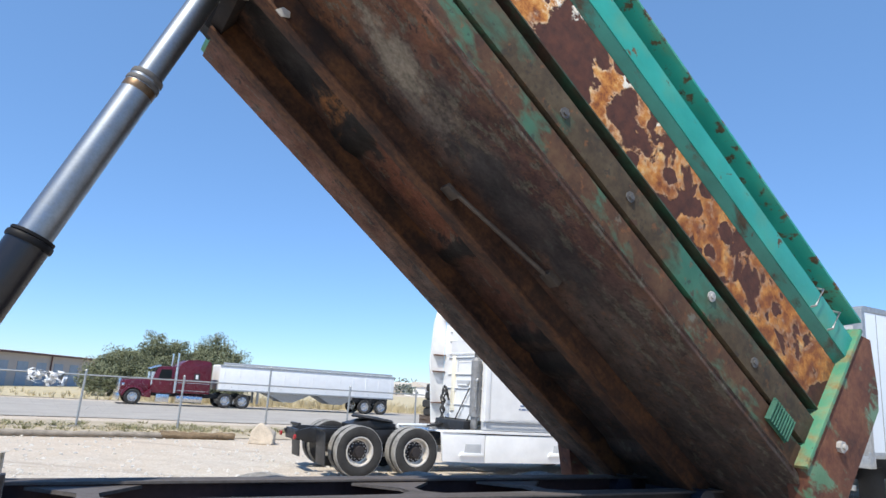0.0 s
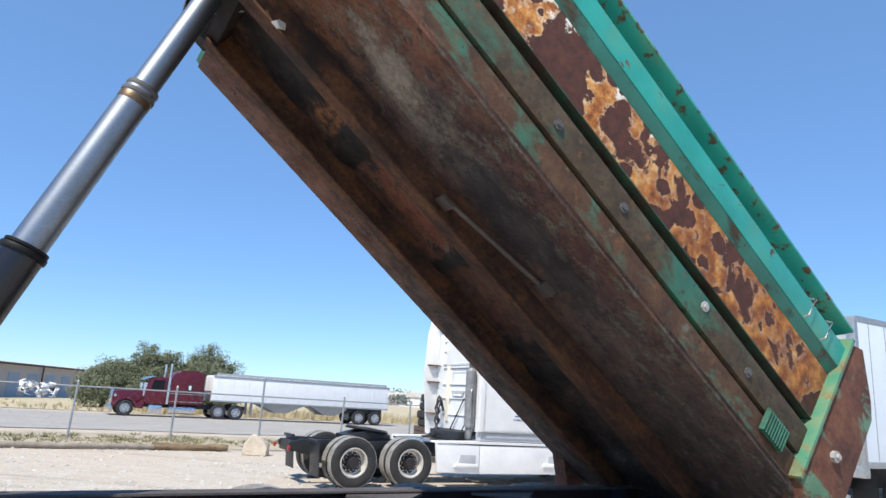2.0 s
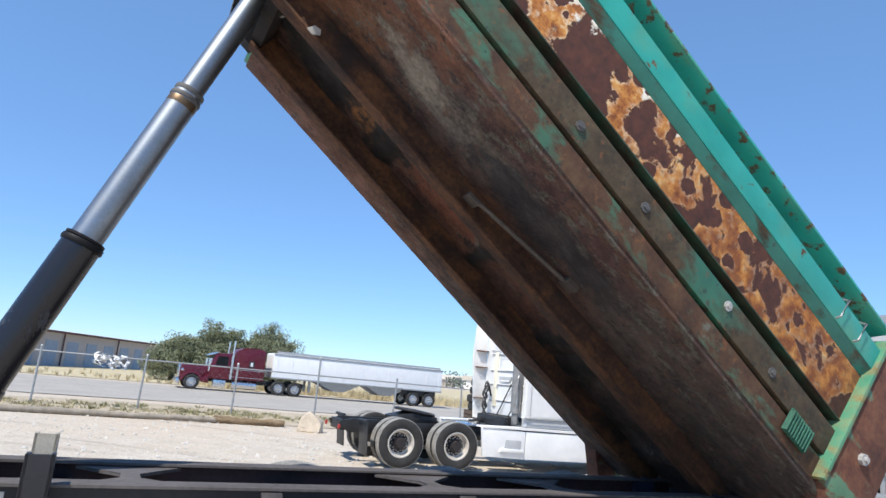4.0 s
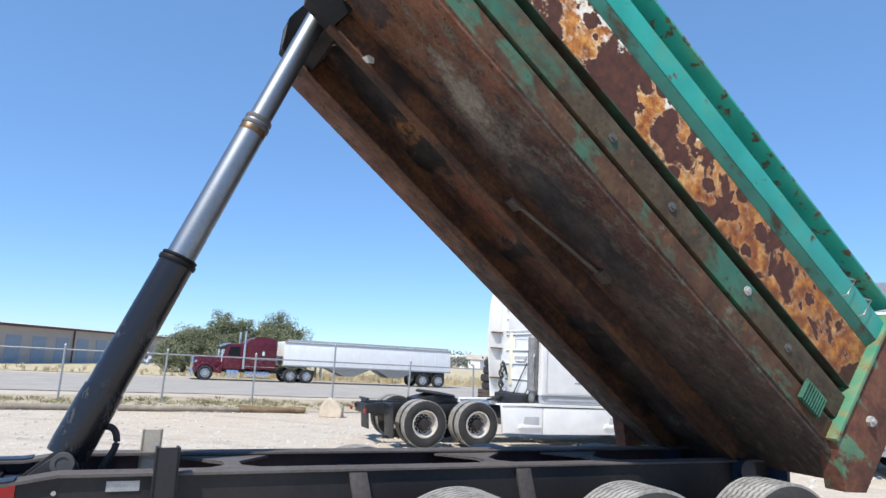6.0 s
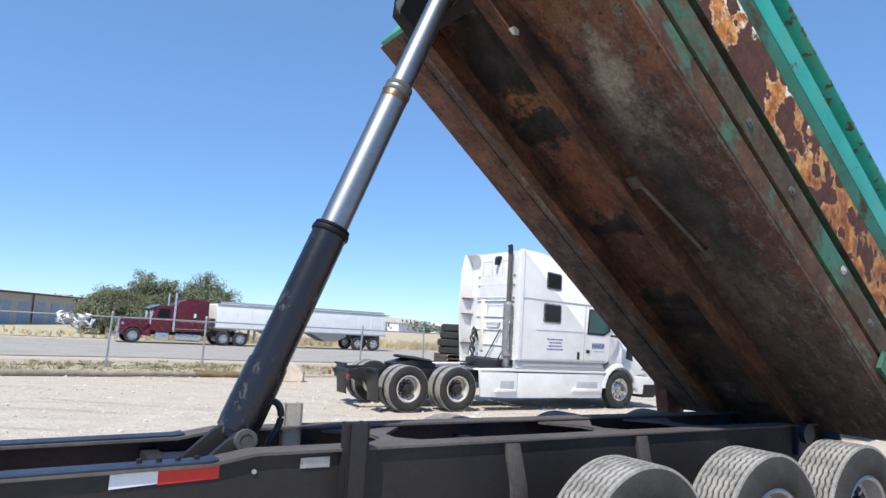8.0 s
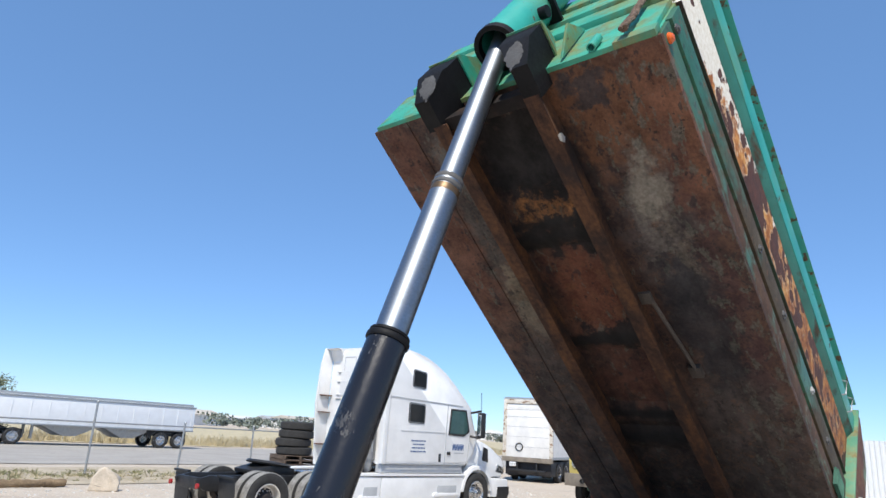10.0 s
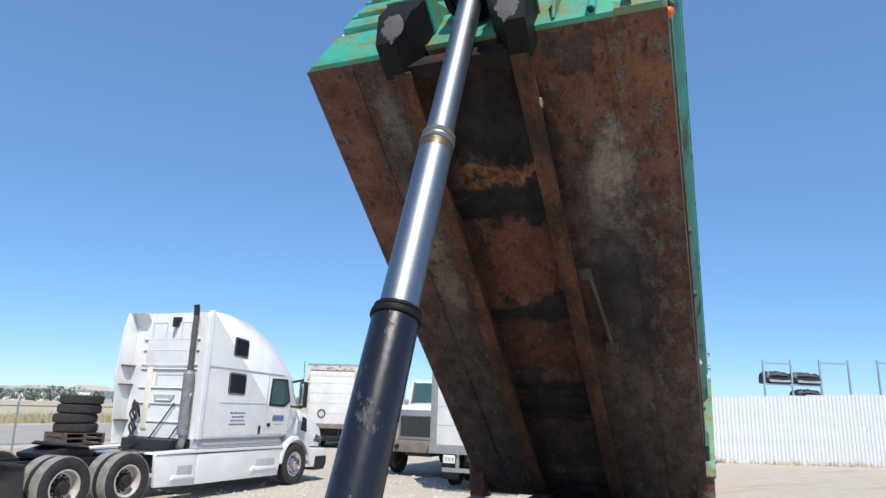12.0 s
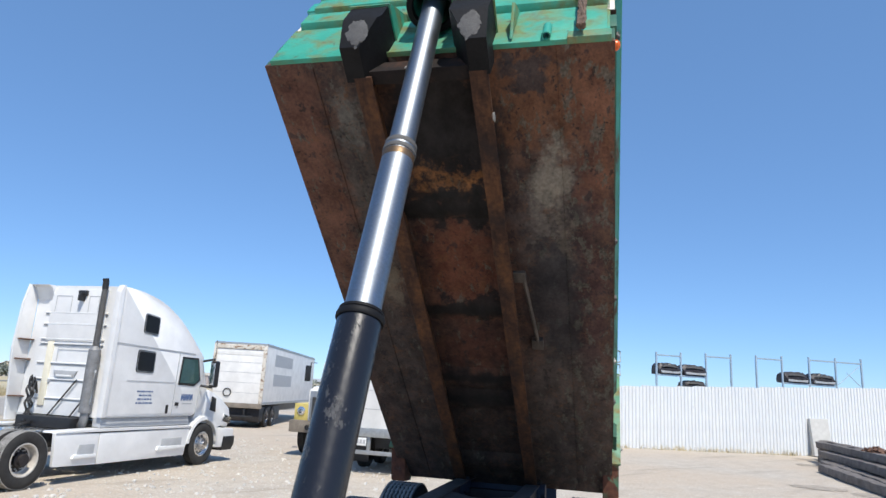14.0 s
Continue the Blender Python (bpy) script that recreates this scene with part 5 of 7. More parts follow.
        prism(bm, pts, 'y', 0.018, 0.032)
        part("body_seam", bm, M["plastic"], cab, "grey body seam")
    rounded_window(cab, [(3.83, 2.22), (4.42, 2.21), (4.42, 2.70), (3.83, 2.72)], 0.03, "sleeper_window", "dark", "glass")
    rounded_window(cab, [(3.90, 3.10), (4.40, 3.08), (4.40, 3.50), (3.90, 3.55)], 0.03, "sleeper_window", "dark", "glass")
    bm = B()
    prism(bm, [(5.36, 1.98), (5.98, 1.96), (6.22, 2.10), (6.05, 2.66), (5.42, 2.66)], 'y', 0.015, 0.031, 0.0)
    dw = part("door_window", bm, M["dark"], cab, "black framed door window")
    bm = B()
    prism(bm, [(5.41, 2.03), (5.98, 2.02), (6.14, 2.12), (6.0, 2.61), (5.46, 2.61)], 'y', 0.006, 0.018)
    part("pane", bm, M["greenglass"], dw, "green tinted door glass")
    bm = B()
    prism(bm, [(6.60, 1.96), (6.63, 1.97), (6.33, 2.66), (6.30, 2.64)], 'y', 0.16, wd - 0.16)
    part("windscreen", bm, M["greenglass"], cab, "tinted windscreen")
    bm = B()
    box(bm, 5.34, 5.46, 0.005, 0.03, 1.48, 1.56, 0.006)
    part("door_handle", bm, M["dark"], cab)
    bm = B()
    box(bm, 5.02, 5.09, 0.005, 0.03, 1.30, 1.50, 0.006)
    part("vent", bm, M["dark"], cab)
    for k, (a, b) in enumerate(((3.98, 4.50), (4.06, 4.46), (4.02, 4.48), (3.98, 4.52))):
        q = random.Random(k + 40)
        while a < b - 0.03:
            w = min(q.uniform(0.05, 0.15), b - a)
            panel_text(cab, a, a + w, 0.028, 1.78 - 0.085 * k, 0.034, M["ink"])
            a += w + 0.025
    for k in range(4):
        bm = B()
        x = 5.55 + 0.115 * k
        prism(bm, [(x, 1.60), (x + 0.035, 1.60), (x + 0.075, 1.68), (x + 0.09, 1.60), (x + 0.105, 1.60), (x + 0.10, 1.76), (x + 0.065, 1.76), (x + 0.03, 1.68), (x + 0.03, 1.76), (x + 0.005, 1.76)], 'y', 0.022, 0.029)
        part("emblem", bm, M["ink"], cab, "dark blue lettering shapes")
    panel_text(cab, 5.62, 6.0, 0.028, 1.52, 0.025, M["plastic"])
    # hood, grille, bumper
    hood = [(6.42, 1.22), (6.10, 1.0), (7.30, 1.0), (7.95, 0.86), (8.05, 1.20), (7.95, 1.42), (7.55, 1.66), (7.05, 1.82), (6.60, 1.95), (6.45, 1.6)]
    bm = B()
    prism(bm, hood, 'y', 0.16, wd - 0.16, 0.0)
    bmesh.ops.bevel(bm, geom=[e for e in bm.edges if abs(e.verts[0].co.y - e.verts[1].co.y) < 0.5], offset=0.12, segments=4, affect='EDGES', profile=0.5)
    part("hood", bm, M["white"], t, "white sloping hood", angle=50)
    for y0, y1 in ((0.0, 0.40), (wd - 0.40, wd)):
        bm = B()
        n = 14
        outer = [(6.64 + 0.66 * math.cos(math.pi * (1 - i / n)), 0.56 + 0.66 * math.sin(math.pi * (1 - i / n))) for i in range(n + 1)]
        inner = [(6.64 + 0.57 * math.cos(math.pi * i / n), 0.56 + 0.57 * math.sin(math.pi * i / n)) for i in range(n + 1)]
        prism(bm, outer + inner, 'y', y0, y1, 0.008)
        part("fender", bm, M["white"], t, "white wheel arch fender")
    bm = B()
    prism(bm, [(7.25, 0.40), (7.95, 0.36), (8.10, 0.50), (8.08, 0.86), (7.30, 0.90)], 'y', 0.05, wd - 0.05, 0.04)
    part("bumper", bm, M["white"], t)
    bm = B()
    prism(bm, [(7.55, 0.30), (8.02, 0.30), (8.125, 0.46), (8.125, 0.66), (7.6, 0.66)], 'y', 0.03, wd - 0.03, 0.02)
    part("lower_bumper", bm, M["dark"], t, "black lower bumper")
    bm = B()
    prism(bm, [(7.98, 0.86), (8.08, 1.18), (8.0, 1.40), (7.9, 1.40), (7.9, 0.86)], 'y', 0.62, wd - 0.62, 0.01)
    part("grille", bm, M["dark"], t)
    for y in (0.17, wd - 0.45):
        bm = B()
        prism(bm, [(7.60, 1.06), (7.98, 0.98), (8.04, 1.14), (7.7, 1.26)], 'y', y - 0.02, y + 0.28, 0.02)
        part("headlamp", bm, M["alu"], t)
    bm = B()
    prism(bm, [(6.98, 1.36), (7.25, 1.30), (7.22, 1.66), (7.02, 1.72)], 'y', 0.145, 0.17, 0.01)
    part("hood_vent", bm, M["dark"], t, "dark hood side vent")
    # mirrors
    for y0, s in ((0.0, -1), (wd, 1)):
        bm = B()
        box(bm, 6.24, 6.42, y0 + s * 0.30 - 0.09, y0 + s * 0.30 + 0.09, 1.95, 2.62, 0.05)
        mir = part("mirror", bm, M["dark"], t, "tall black door mirror")
        bm = B()
        box(bm, 6.225, 6.238, y0 + s * 0.30 - 0.065, y0 + s * 0.30 + 0.065, 2.01, 2.56, 0.004)
        part("mirror_glass", bm, M["alu"], mir, "bright mirror glass")
        bm = B()
        tube(bm, [(6.2, y0 + s * 0.02, 2.60), (6.3, y0 + s * 0.3, 2.66)], 0.03, 8)
        part("mirror_arm", bm, M["dark"], mir)
        bm = B()
        tube(bm, [(6.2, y0 + s * 0.02, 1.98), (6.3, y0 + s * 0.3, 1.95)], 0.03, 8)
        part("mirror_arm", bm, M["dark"], mir)
        bm = B()
        tube(bm, [(6.30, y0 + s * 0.30, 2.6), (6.26, y0 + s * 0.31, 3.15)], 0.008, 6)
        part("aerial", bm, M["dark"], mir)
    # back of the sleeper: ledges, extenders, exhaust stack, hoses
    for k, z in enumerate((1.55, 1.95, 2.30, 2.72, 2.82, 3.15, 3.4)):
        bm = B()
        prism(bm, [(3.125, z), (3.095, z + 0.008), (3.095, z + 0.03), (3.125, z + 0.04)], 'y', 0.35, 2.05)
        part("rear_rib", bm, M["white"], cab)
        # grey strip below each rib, its shadow made as a part
        bm = B()
        box(bm, 3.112, 3.122, 0.36, 2.04, z - 0.022, z - 0.002)
        part("rib_shadow", bm, M["plastic"], cab, "grey strip standing in for a rib's shadow")
    bm = B()
    prism(bm, [(3.13, 2.80), (3.10, 2.80), (3.10, 3.95), (3.13, 3.95)], 'y', 0.42, 1.92, 0.012)
    part("rear_panel", bm, M["white"], cab)
    for y0, y1, z0, z1 in ((0.62, 0.90, 3.44, 3.80), (1.36, 1.80, 3.44, 3.80), (0.62, 1.52, 2.36, 2.66)):
        for q0, q1, h0, h1 in ((y0, y1, z1 - 0.014, z1), (y0, y0 + 0.014, z0, z1 - 0.014), (y1 - 0.014, y1, z0, z1 - 0.014)):
            bm = B()
            box(bm, 3.094, 3.101, q0, q1, h0, h1)
            part("panel_line", bm, M["plastic"], cab, "grey pressed line")
    bm = B()
    prism(bm, [(0.98, 2.02), (1.47, 2.02), (1.54, 2.16), (0.91, 2.16)], 'x', 3.085, 3.125, 0.008)
    grip = part("grab_recess", bm, M["plastic"], cab, "grey grip recess")
    bm = B()
    box(bm, 3.07, 3.087, 1.02, 1.43, 2.03, 2.07, 0.006)
    part("grip", bm, M["white"], grip)
    bm = B()
    lathe(bm, [(0.0, 0.0), (0.05, 0.0), (0.05, 0.02), (0.0, 0.024)], pose(3.12, 1.66, 1.92, 0, -90, 0), 16)
    part("round_fitting", bm, M["plastic"], cab)
    bm = B()
    box(bm, 3.09, 3.125, 1.66, 1.82, 1.4, 2.78, 0.004)
    part("sealant_stripe", bm, M["creamstripe"], cab, "cream stripe on the back wall")
    bm = B()
    prism(bm, [(3.14, 1.06), (2.86, 1.06), (2.72, 2.6), (2.78, 3.6), (2.87, 4.02), (3.14, 4.04)], 'y', wd - 0.08, wd - 0.03, 0.012)
    part("side_extender", bm, M["white"], t, "white side extender panel")
    for z in (1.55, 2.35, 2.78):
        bm = B()
        box(bm, 2.80, 3.12, wd - 0.20, wd - 0.08, z, z + 0.03, 0.005)
        part("extender_bracket", bm, M["maintread"], t)
    bm = B()
    prism(bm, [(3.14, 4.03), (2.90, 4.02), (3.02, 3.98), (3.14, 3.70)], 'y', wd - 0.55, wd - 0.06, 0.01)
    part("roof_lip", bm, M["white"], t)
    bm = B()
    prism(bm, [(3.16, 1.24), (3.02, 1.24), (3.02, 3.9), (3.10, 4.06), (3.16, 4.06)], 'y', 0.02, 0.16, 0.02)
    part("corner_trim", bm, M["white"], t)
    bm = B()
    rod(bm, (2.98, 0.42, 1.32), (2.98, 0.42, 2.62), 0.125, seg=20)
    tube(bm, [(2.98, 0.42, 1.34), (2.98, 0.42, 1.18), (3.0, 0.46, 1.08), (3.06, 0.56, 1.04)], 0.085, 14)
    rod(bm, (2.98, 0.42, 2.62), (2.98, 0.42, 2.70), 0.125, 0.07, seg=20)
    ex = part("exhaust_pipe", bm, M["muffler"], t, "grey exhaust muffler with black stack")
    bm = B()
    tube(bm, [(2.98, 0.42, 2.68), (2.98, 0.42, 3.98)], 0.060, 14)
    part("stack_pipe", bm, M["worn"], ex, "sooty grey stack pipe")
    bm = B()
    tube(bm, [(2.98, 0.42, 3.94), (2.975, 0.42, 4.10), (2.95, 0.42, 4.17)], 0.066, 14)
    part("stack_tip", bm, M["dark"], ex, "black stack tip")
    bm = B()
    tube(bm, [(2.93, 0.27, 1.5), (2.90, 0.25, 1.55), (2.90, 0.25, 2.15), (2.93, 0.27, 2.2)], 0.02, 8)
    part("grab_rail", bm, M["galv"], t)
    bm = B()
    box(bm, 2.96, 3.12, 1.02, 1.10, 3.68, 3.86, 0.02)
    box(bm, 3.04, 3.12, 0.95, 1.18, 3.80, 3.92, 0.02)
    part("work_lamp", bm, M["dark"], t, "black work lamp on the sleeper's back wall")
    for k, (y, z) in enumerate(((1.98, 2.02), (1.90, 1.98), (1.84, 1.90))):
        bm = B()
        run = [Vector((3.06, y, z - 0.25)), Vector((2.99, y, z)), Vector((2.93, y - 0.03, z - 0.10))]
        for i in range(41):
            u = i / 40
            w = 2 * math.pi * 2.5 * u + 2 * k
            run.append(Vector((2.90 - 0.05 * u + 0.022 * math.cos(w), y - 0.04 - 0.10 * u + 0.022 * math.sin(w), z - 0.2 - (z - 1.32) * u)))
        run += [Vector((2.72, y - 0.3, 1.06)), Vector((2.3, y - 0.5, 1.02))]
        tube(bm, run, 0.024, 6)
        part("air_hose", bm, M["dark"], t, "black coiled air hose")
    bm = B()
    tube(bm, [(3.06, 0.62, 1.55), (3.05, 0.95, 1.10)], 0.016, 6)
    part("brace", bm, M["dark"], t)
    bm = B()
    tube(bm, [(3.07, 0.85, 1.98), (3.06, 1.55, 1.10)], 0.016, 6)
    part("brace", bm, M["dark"], t)
    bm = B()
    box(bm, 2.78, 3.11, 0.55, 2.0, 0.975, 1.20, 0.03)
    part("battery_tray", bm, M["dark"], t)
    return t


build_tractor()


def build_tyre_stack():
    x, y = -0.20, 24.15
    first = None
    for k in range(7):
        if first is None:
            p = first = thing("pallet", "worn brown wooden pallet stacked under tyres", "pallet", pose(x, y, 0, 0, 0, 20), "stacked pallets")
            for j in range(5):
                bm = B()
                box(bm, -0.6, 0.6, -0.6 + 0.255 * j, -0.43 + 0.255 * j, 0.122, 0.144, 0.003)
                part("deck_board", bm, M["palletwood"], p)
            for j in (-0.59, -0.04, 0.51):
                bm = B()
                box(bm, j, j + 0.08, -0.6, 0.59, 0.02, 0.122, 0.004)
                part("stringer", bm, M["palletwood"], p)
            for j in (-0.58, 0.44):
                bm = B()
                box(bm, -0.6, 0.6, j, j + 0.14, 0.0, 0.02, 0.003)
                part("bottom_board", bm, M["palletwood"], p)
        else:
            copy_thing(first, pose(x + rnd.uniform(-.03, .03), y + rnd.uniform(-.03, .03), 0.146 * k, 0, 0, 20 + rnd.uniform(-3, 3)))
    for k in range(4):
        bm = B()
        r, h = 0.60, 0.135
        prof = [(r * 0.56, -h * 0.7), (r * 0.7, -h), (r * 0.88, -h * 0.98), (r * 0.985, -h * 0.7), (r, 0)]
        prof = prof + [(a, -b) for a, b in prof[:-1][::-1]]
        lathe(bm, prof, None, 36, True)
        solo("tyre", bm, M["rubber"], "black truck tyre lying in a stack", "tyre", m=pose(x + (0.0, -0.05, 0.03, 0.06)[k], y, 1.022 + 0.135 + 0.27 * k), group="stacked tyres")


build_tyre_stack()


def build_red_truck():
    t = thing("red_semi_tractor", "maroon long-nose semi tractor parked beside the road", "semi truck", pose(-19.07, 40.36, 0, 0, 0, HEAD + 180))
    # x forward (to the yard's left), y towards the camera from the far side; near face at y = 0
    wd = 2.4
    for x in (0, -5.4, -6.5):
        for y, turn in ((-0.14, -90), (-wd + 0.14, 90)):
            build_wheel_parts(t, pose(x, y, 0.47, turn, 0, 0), r=0.47, rim_mat="alu", tread="rubber", seg=28, hub=0.03, deep=0.05)
    bm = B()
    box(bm, -7.2, 0.6, -1.6, -0.8, 0.55, 0.85, 0.02)
    part("frame_rail", bm, M["dark"], t)
    bm = B()
    prism(bm, [(0.68, 0.62), (0.72, 1.40), (0.60, 1.46), (-0.98, 1.56), (-1.05, 0.75)], 'y', -wd + 0.45, -0.45, 0.06)
    part("hood", bm, M["red"], t, "maroon long flat hood")
    for y0 in (-0.48, -wd):
        bm = B()
        n = 12
        prism(bm, [(0.66 * math.cos(math.pi * (1 - i / n)), 0.50 + 0.62 * math.sin(math.pi * (1 - i / n))) for i in range(n + 1)] + [(0.53 * math.cos(math.pi * i / n), 0.50 + 0.53 * math.sin(math.pi * i / n)) for i in range(n + 1)], 'y', y0, y0 + 0.48, 0.02)
        prism(bm, [(-0.58, 0.50), (-0.64, 0.75), (-0.98, 1.0), (-1.0, 0.45)], 'y', y0, y0 + 0.48, 0.02)
        part("fender", bm, M["red"], t, "maroon round front fender")
        bm = B()
        rod(bm, (0.52, y0 + 0.24, 1.16), (0.66, y0 + 0.24, 1.16), 0.10, seg=14)
        part("headlamp", bm, M["alu"], t)
    bm = B()
    prism(bm, [(-0.96, 0.75), (-0.98, 1.58), (-1.22, 2.28), (-1.40, 2.36), (-2.4, 2.40), (-2.4, 0.75)], 'y', -wd + 0.18, -0.18, 0.05)
    cab = part("cab", bm, M["red"], t, "maroon cab")
    bm = B()
    prism(bm, [(-2.36, 0.80)] + rounded([(-2.38, 2.36), (-2.52, 2.60), (-2.85, 2.80), (-3.4, 2.87), (-4.15, 2.84), (-4.36, 2.66)], 3) + [(-4.40, 0.80)], 'y', -wd + 0.05, -0.05, 0.05)
    sleeper = part("sleeper", bm, M["red"], t, "tall rounded maroon sleeper box")
    bm = B()
    prism(bm, [(-1.30, 1.62), (-1.42, 2.18), (-2.05, 2.20), (-2.05, 1.62)], 'y', -0.19, -0.165)
    part("door_window", bm, M["glass"], cab)
    for y0 in (-0.62 * wd, -0.20 * wd):
        bm = B()
        prism(bm, [(-0.965, 1.66), (-0.94, 1.66), (-1.15, 2.24), (-1.18, 2.24)], 'y', y0 - 0.35, y0 + 0.20)
        part("windscreen", bm, M["greenglass"], cab, "divided windscreen pane")
    bm = B()
    prism(bm, [(-3.35, 1.62), (-3.35, 2.04), (-3.70, 2.04), (-3.70, 1.62)], 'y', -0.055, -0.032, 0.006)
    part("sleeper_window", bm, M["dark"], sleeper)
    bm = B()
    prism(bm, [(-3.45, 1.70), (-3.45, 1.96), (-3.60, 1.96), (-3.60, 1.70)], 'y', -0.034, -0.022)
    part("vent_flap", bm, M["trimwhite"], sleeper)
    for z in (0.95, 1.42):
        bm = B()
        box(bm, -4.36, -2.42, -0.052, -0.036, z, z + 0.03)
        part("trim_strip", bm, M["alu"], sleeper)
    bm = B()
    prism(bm, [(-0.82, 2.16), (-0.84, 2.22), (-1.35, 2.44), (-1.42, 2.38)], 'y', -wd + 0.16, -0.16, 0.01)
    part("sun_visor", bm, M["alu"], cab, "bright metal sun visor")
    for y in (-0.05, -wd + 0.05):
        bm = B()
        rod(bm, (-2.30, y, 0.8), (-2.30, y, 2.35), 0.085, seg=12)
        rod(bm, (-2.30, y, 2.33), (-2.30, y, 3.22), 0.055, seg=12)
        part("exhaust_stack", bm, M["alu"], t, "bright upright exhaust stack")
    bm = B()
    box(bm, 0.72, 0.90, -wd + 0.05, -0.05, 0.28, 0.62, 0.03)
    part("bumper", bm, M["alu"], t)
    bm = B()
    box(bm, 0.68, 0.80, -1.78, -0.62, 0.62, 1.52, 0.03)
    part("grille", bm, M["alu"], t, "tall bright grille")
    bm = B()
    box(bm, -2.05, -1.30, -0.45, -0.08, 0.22, 0.70, 0.03)
    part("step_box", bm, M["alu"], t)
    bm = B()
    rod(bm, (-2.45, -0.32, 0.48), (-4.0, -0.32, 0.48), 0.26, seg=20)
    part("fuel_tank", bm, M["alu"], t)
    for y in (-0.32, -wd + 0.32):
        bm = B()
        rod(bm, (-1.02, y, 1.20), (-1.02, y, 2.0), 0.13, seg=16)
        part("air_cleaner", bm, M["alu"], t)


def build_hopper():
    t = thing("hopper_trailer", "long silver-white hopper grain trailer behind a maroon tractor", "trailer", pose(-19.07, 40.36, 0, 0, 0, HEAD) @ Matrix.Translation((4.9, 0, 0)))
    L = 12.3
    bm = B()
    prism(bm, [(0.0, 1.12), (L, 1.12), (L, 2.66), (L - 0.1, 2.72), (0.1, 2.72), (0.0, 2.66)], 'y', 0.0, 2.5, 0.02)
    tub = part("tub", bm, M["whitehop"], t, "white corrugated grain tub")
    for k in range(13):
        bm = B()
        x = 0.25 + k * (L - 0.5) / 12
        box(bm, x, x + 0.04, -0.014, 0.0, 1.19, 2.6)
        part("side_post", bm, M["whitehop"], tub)
    for z in (1.10, 2.62):
        bm = B()
        box(bm, -0.03, L + 0.03, -0.04, 0.03, z, z + 0.09, 0.01)
        part("rail", bm, M["galv"], tub)
    bm = B()
    rod(bm, (0.2, 0.25, 2.78), (L - 0.1, 0.25, 2.78), 0.09, seg=12)
    part("roll_tarp", bm, M["galv"], t, "grey rolled tarp")
    for x0, x1, xa, xb in ((3.0, 6.3, 4.3, 5.0), (6.6, 9.7, 7.7, 8.5)):
        bm = B()
        prism(bm, [(x0, 1.12), (x1, 1.12), (xb, 0.55), (xa, 0.55)], 'y', 0.35, 2.15, 0.01)
        part("hopper", bm, M["galv"], t)
    for x in (10.15, 11.4):
        for y, turn in ((0.14, 90), (2.36, -90)):
            build_wheel_parts(t, pose(x, y, 0.5, turn, 0, 0), r=0.5, rim_mat="alu", tread="rubber", seg=28, hub=0.03, deep=0.05)
    bm = B()
    box(bm, 9.3, 12.0, 0.3, 2.2, 0.75, 1.11, 0.02)
    part("undercarriage", bm, M["dark"], t)
    for y in (0.5, 1.9):
        bm = B()
        box(bm, 2.6, 2.75, y, y + 0.1, 0.35, 1.11, 0.01)
        part("landing_leg", bm, M["galv"], t)


build_red_truck()
build_hopper()


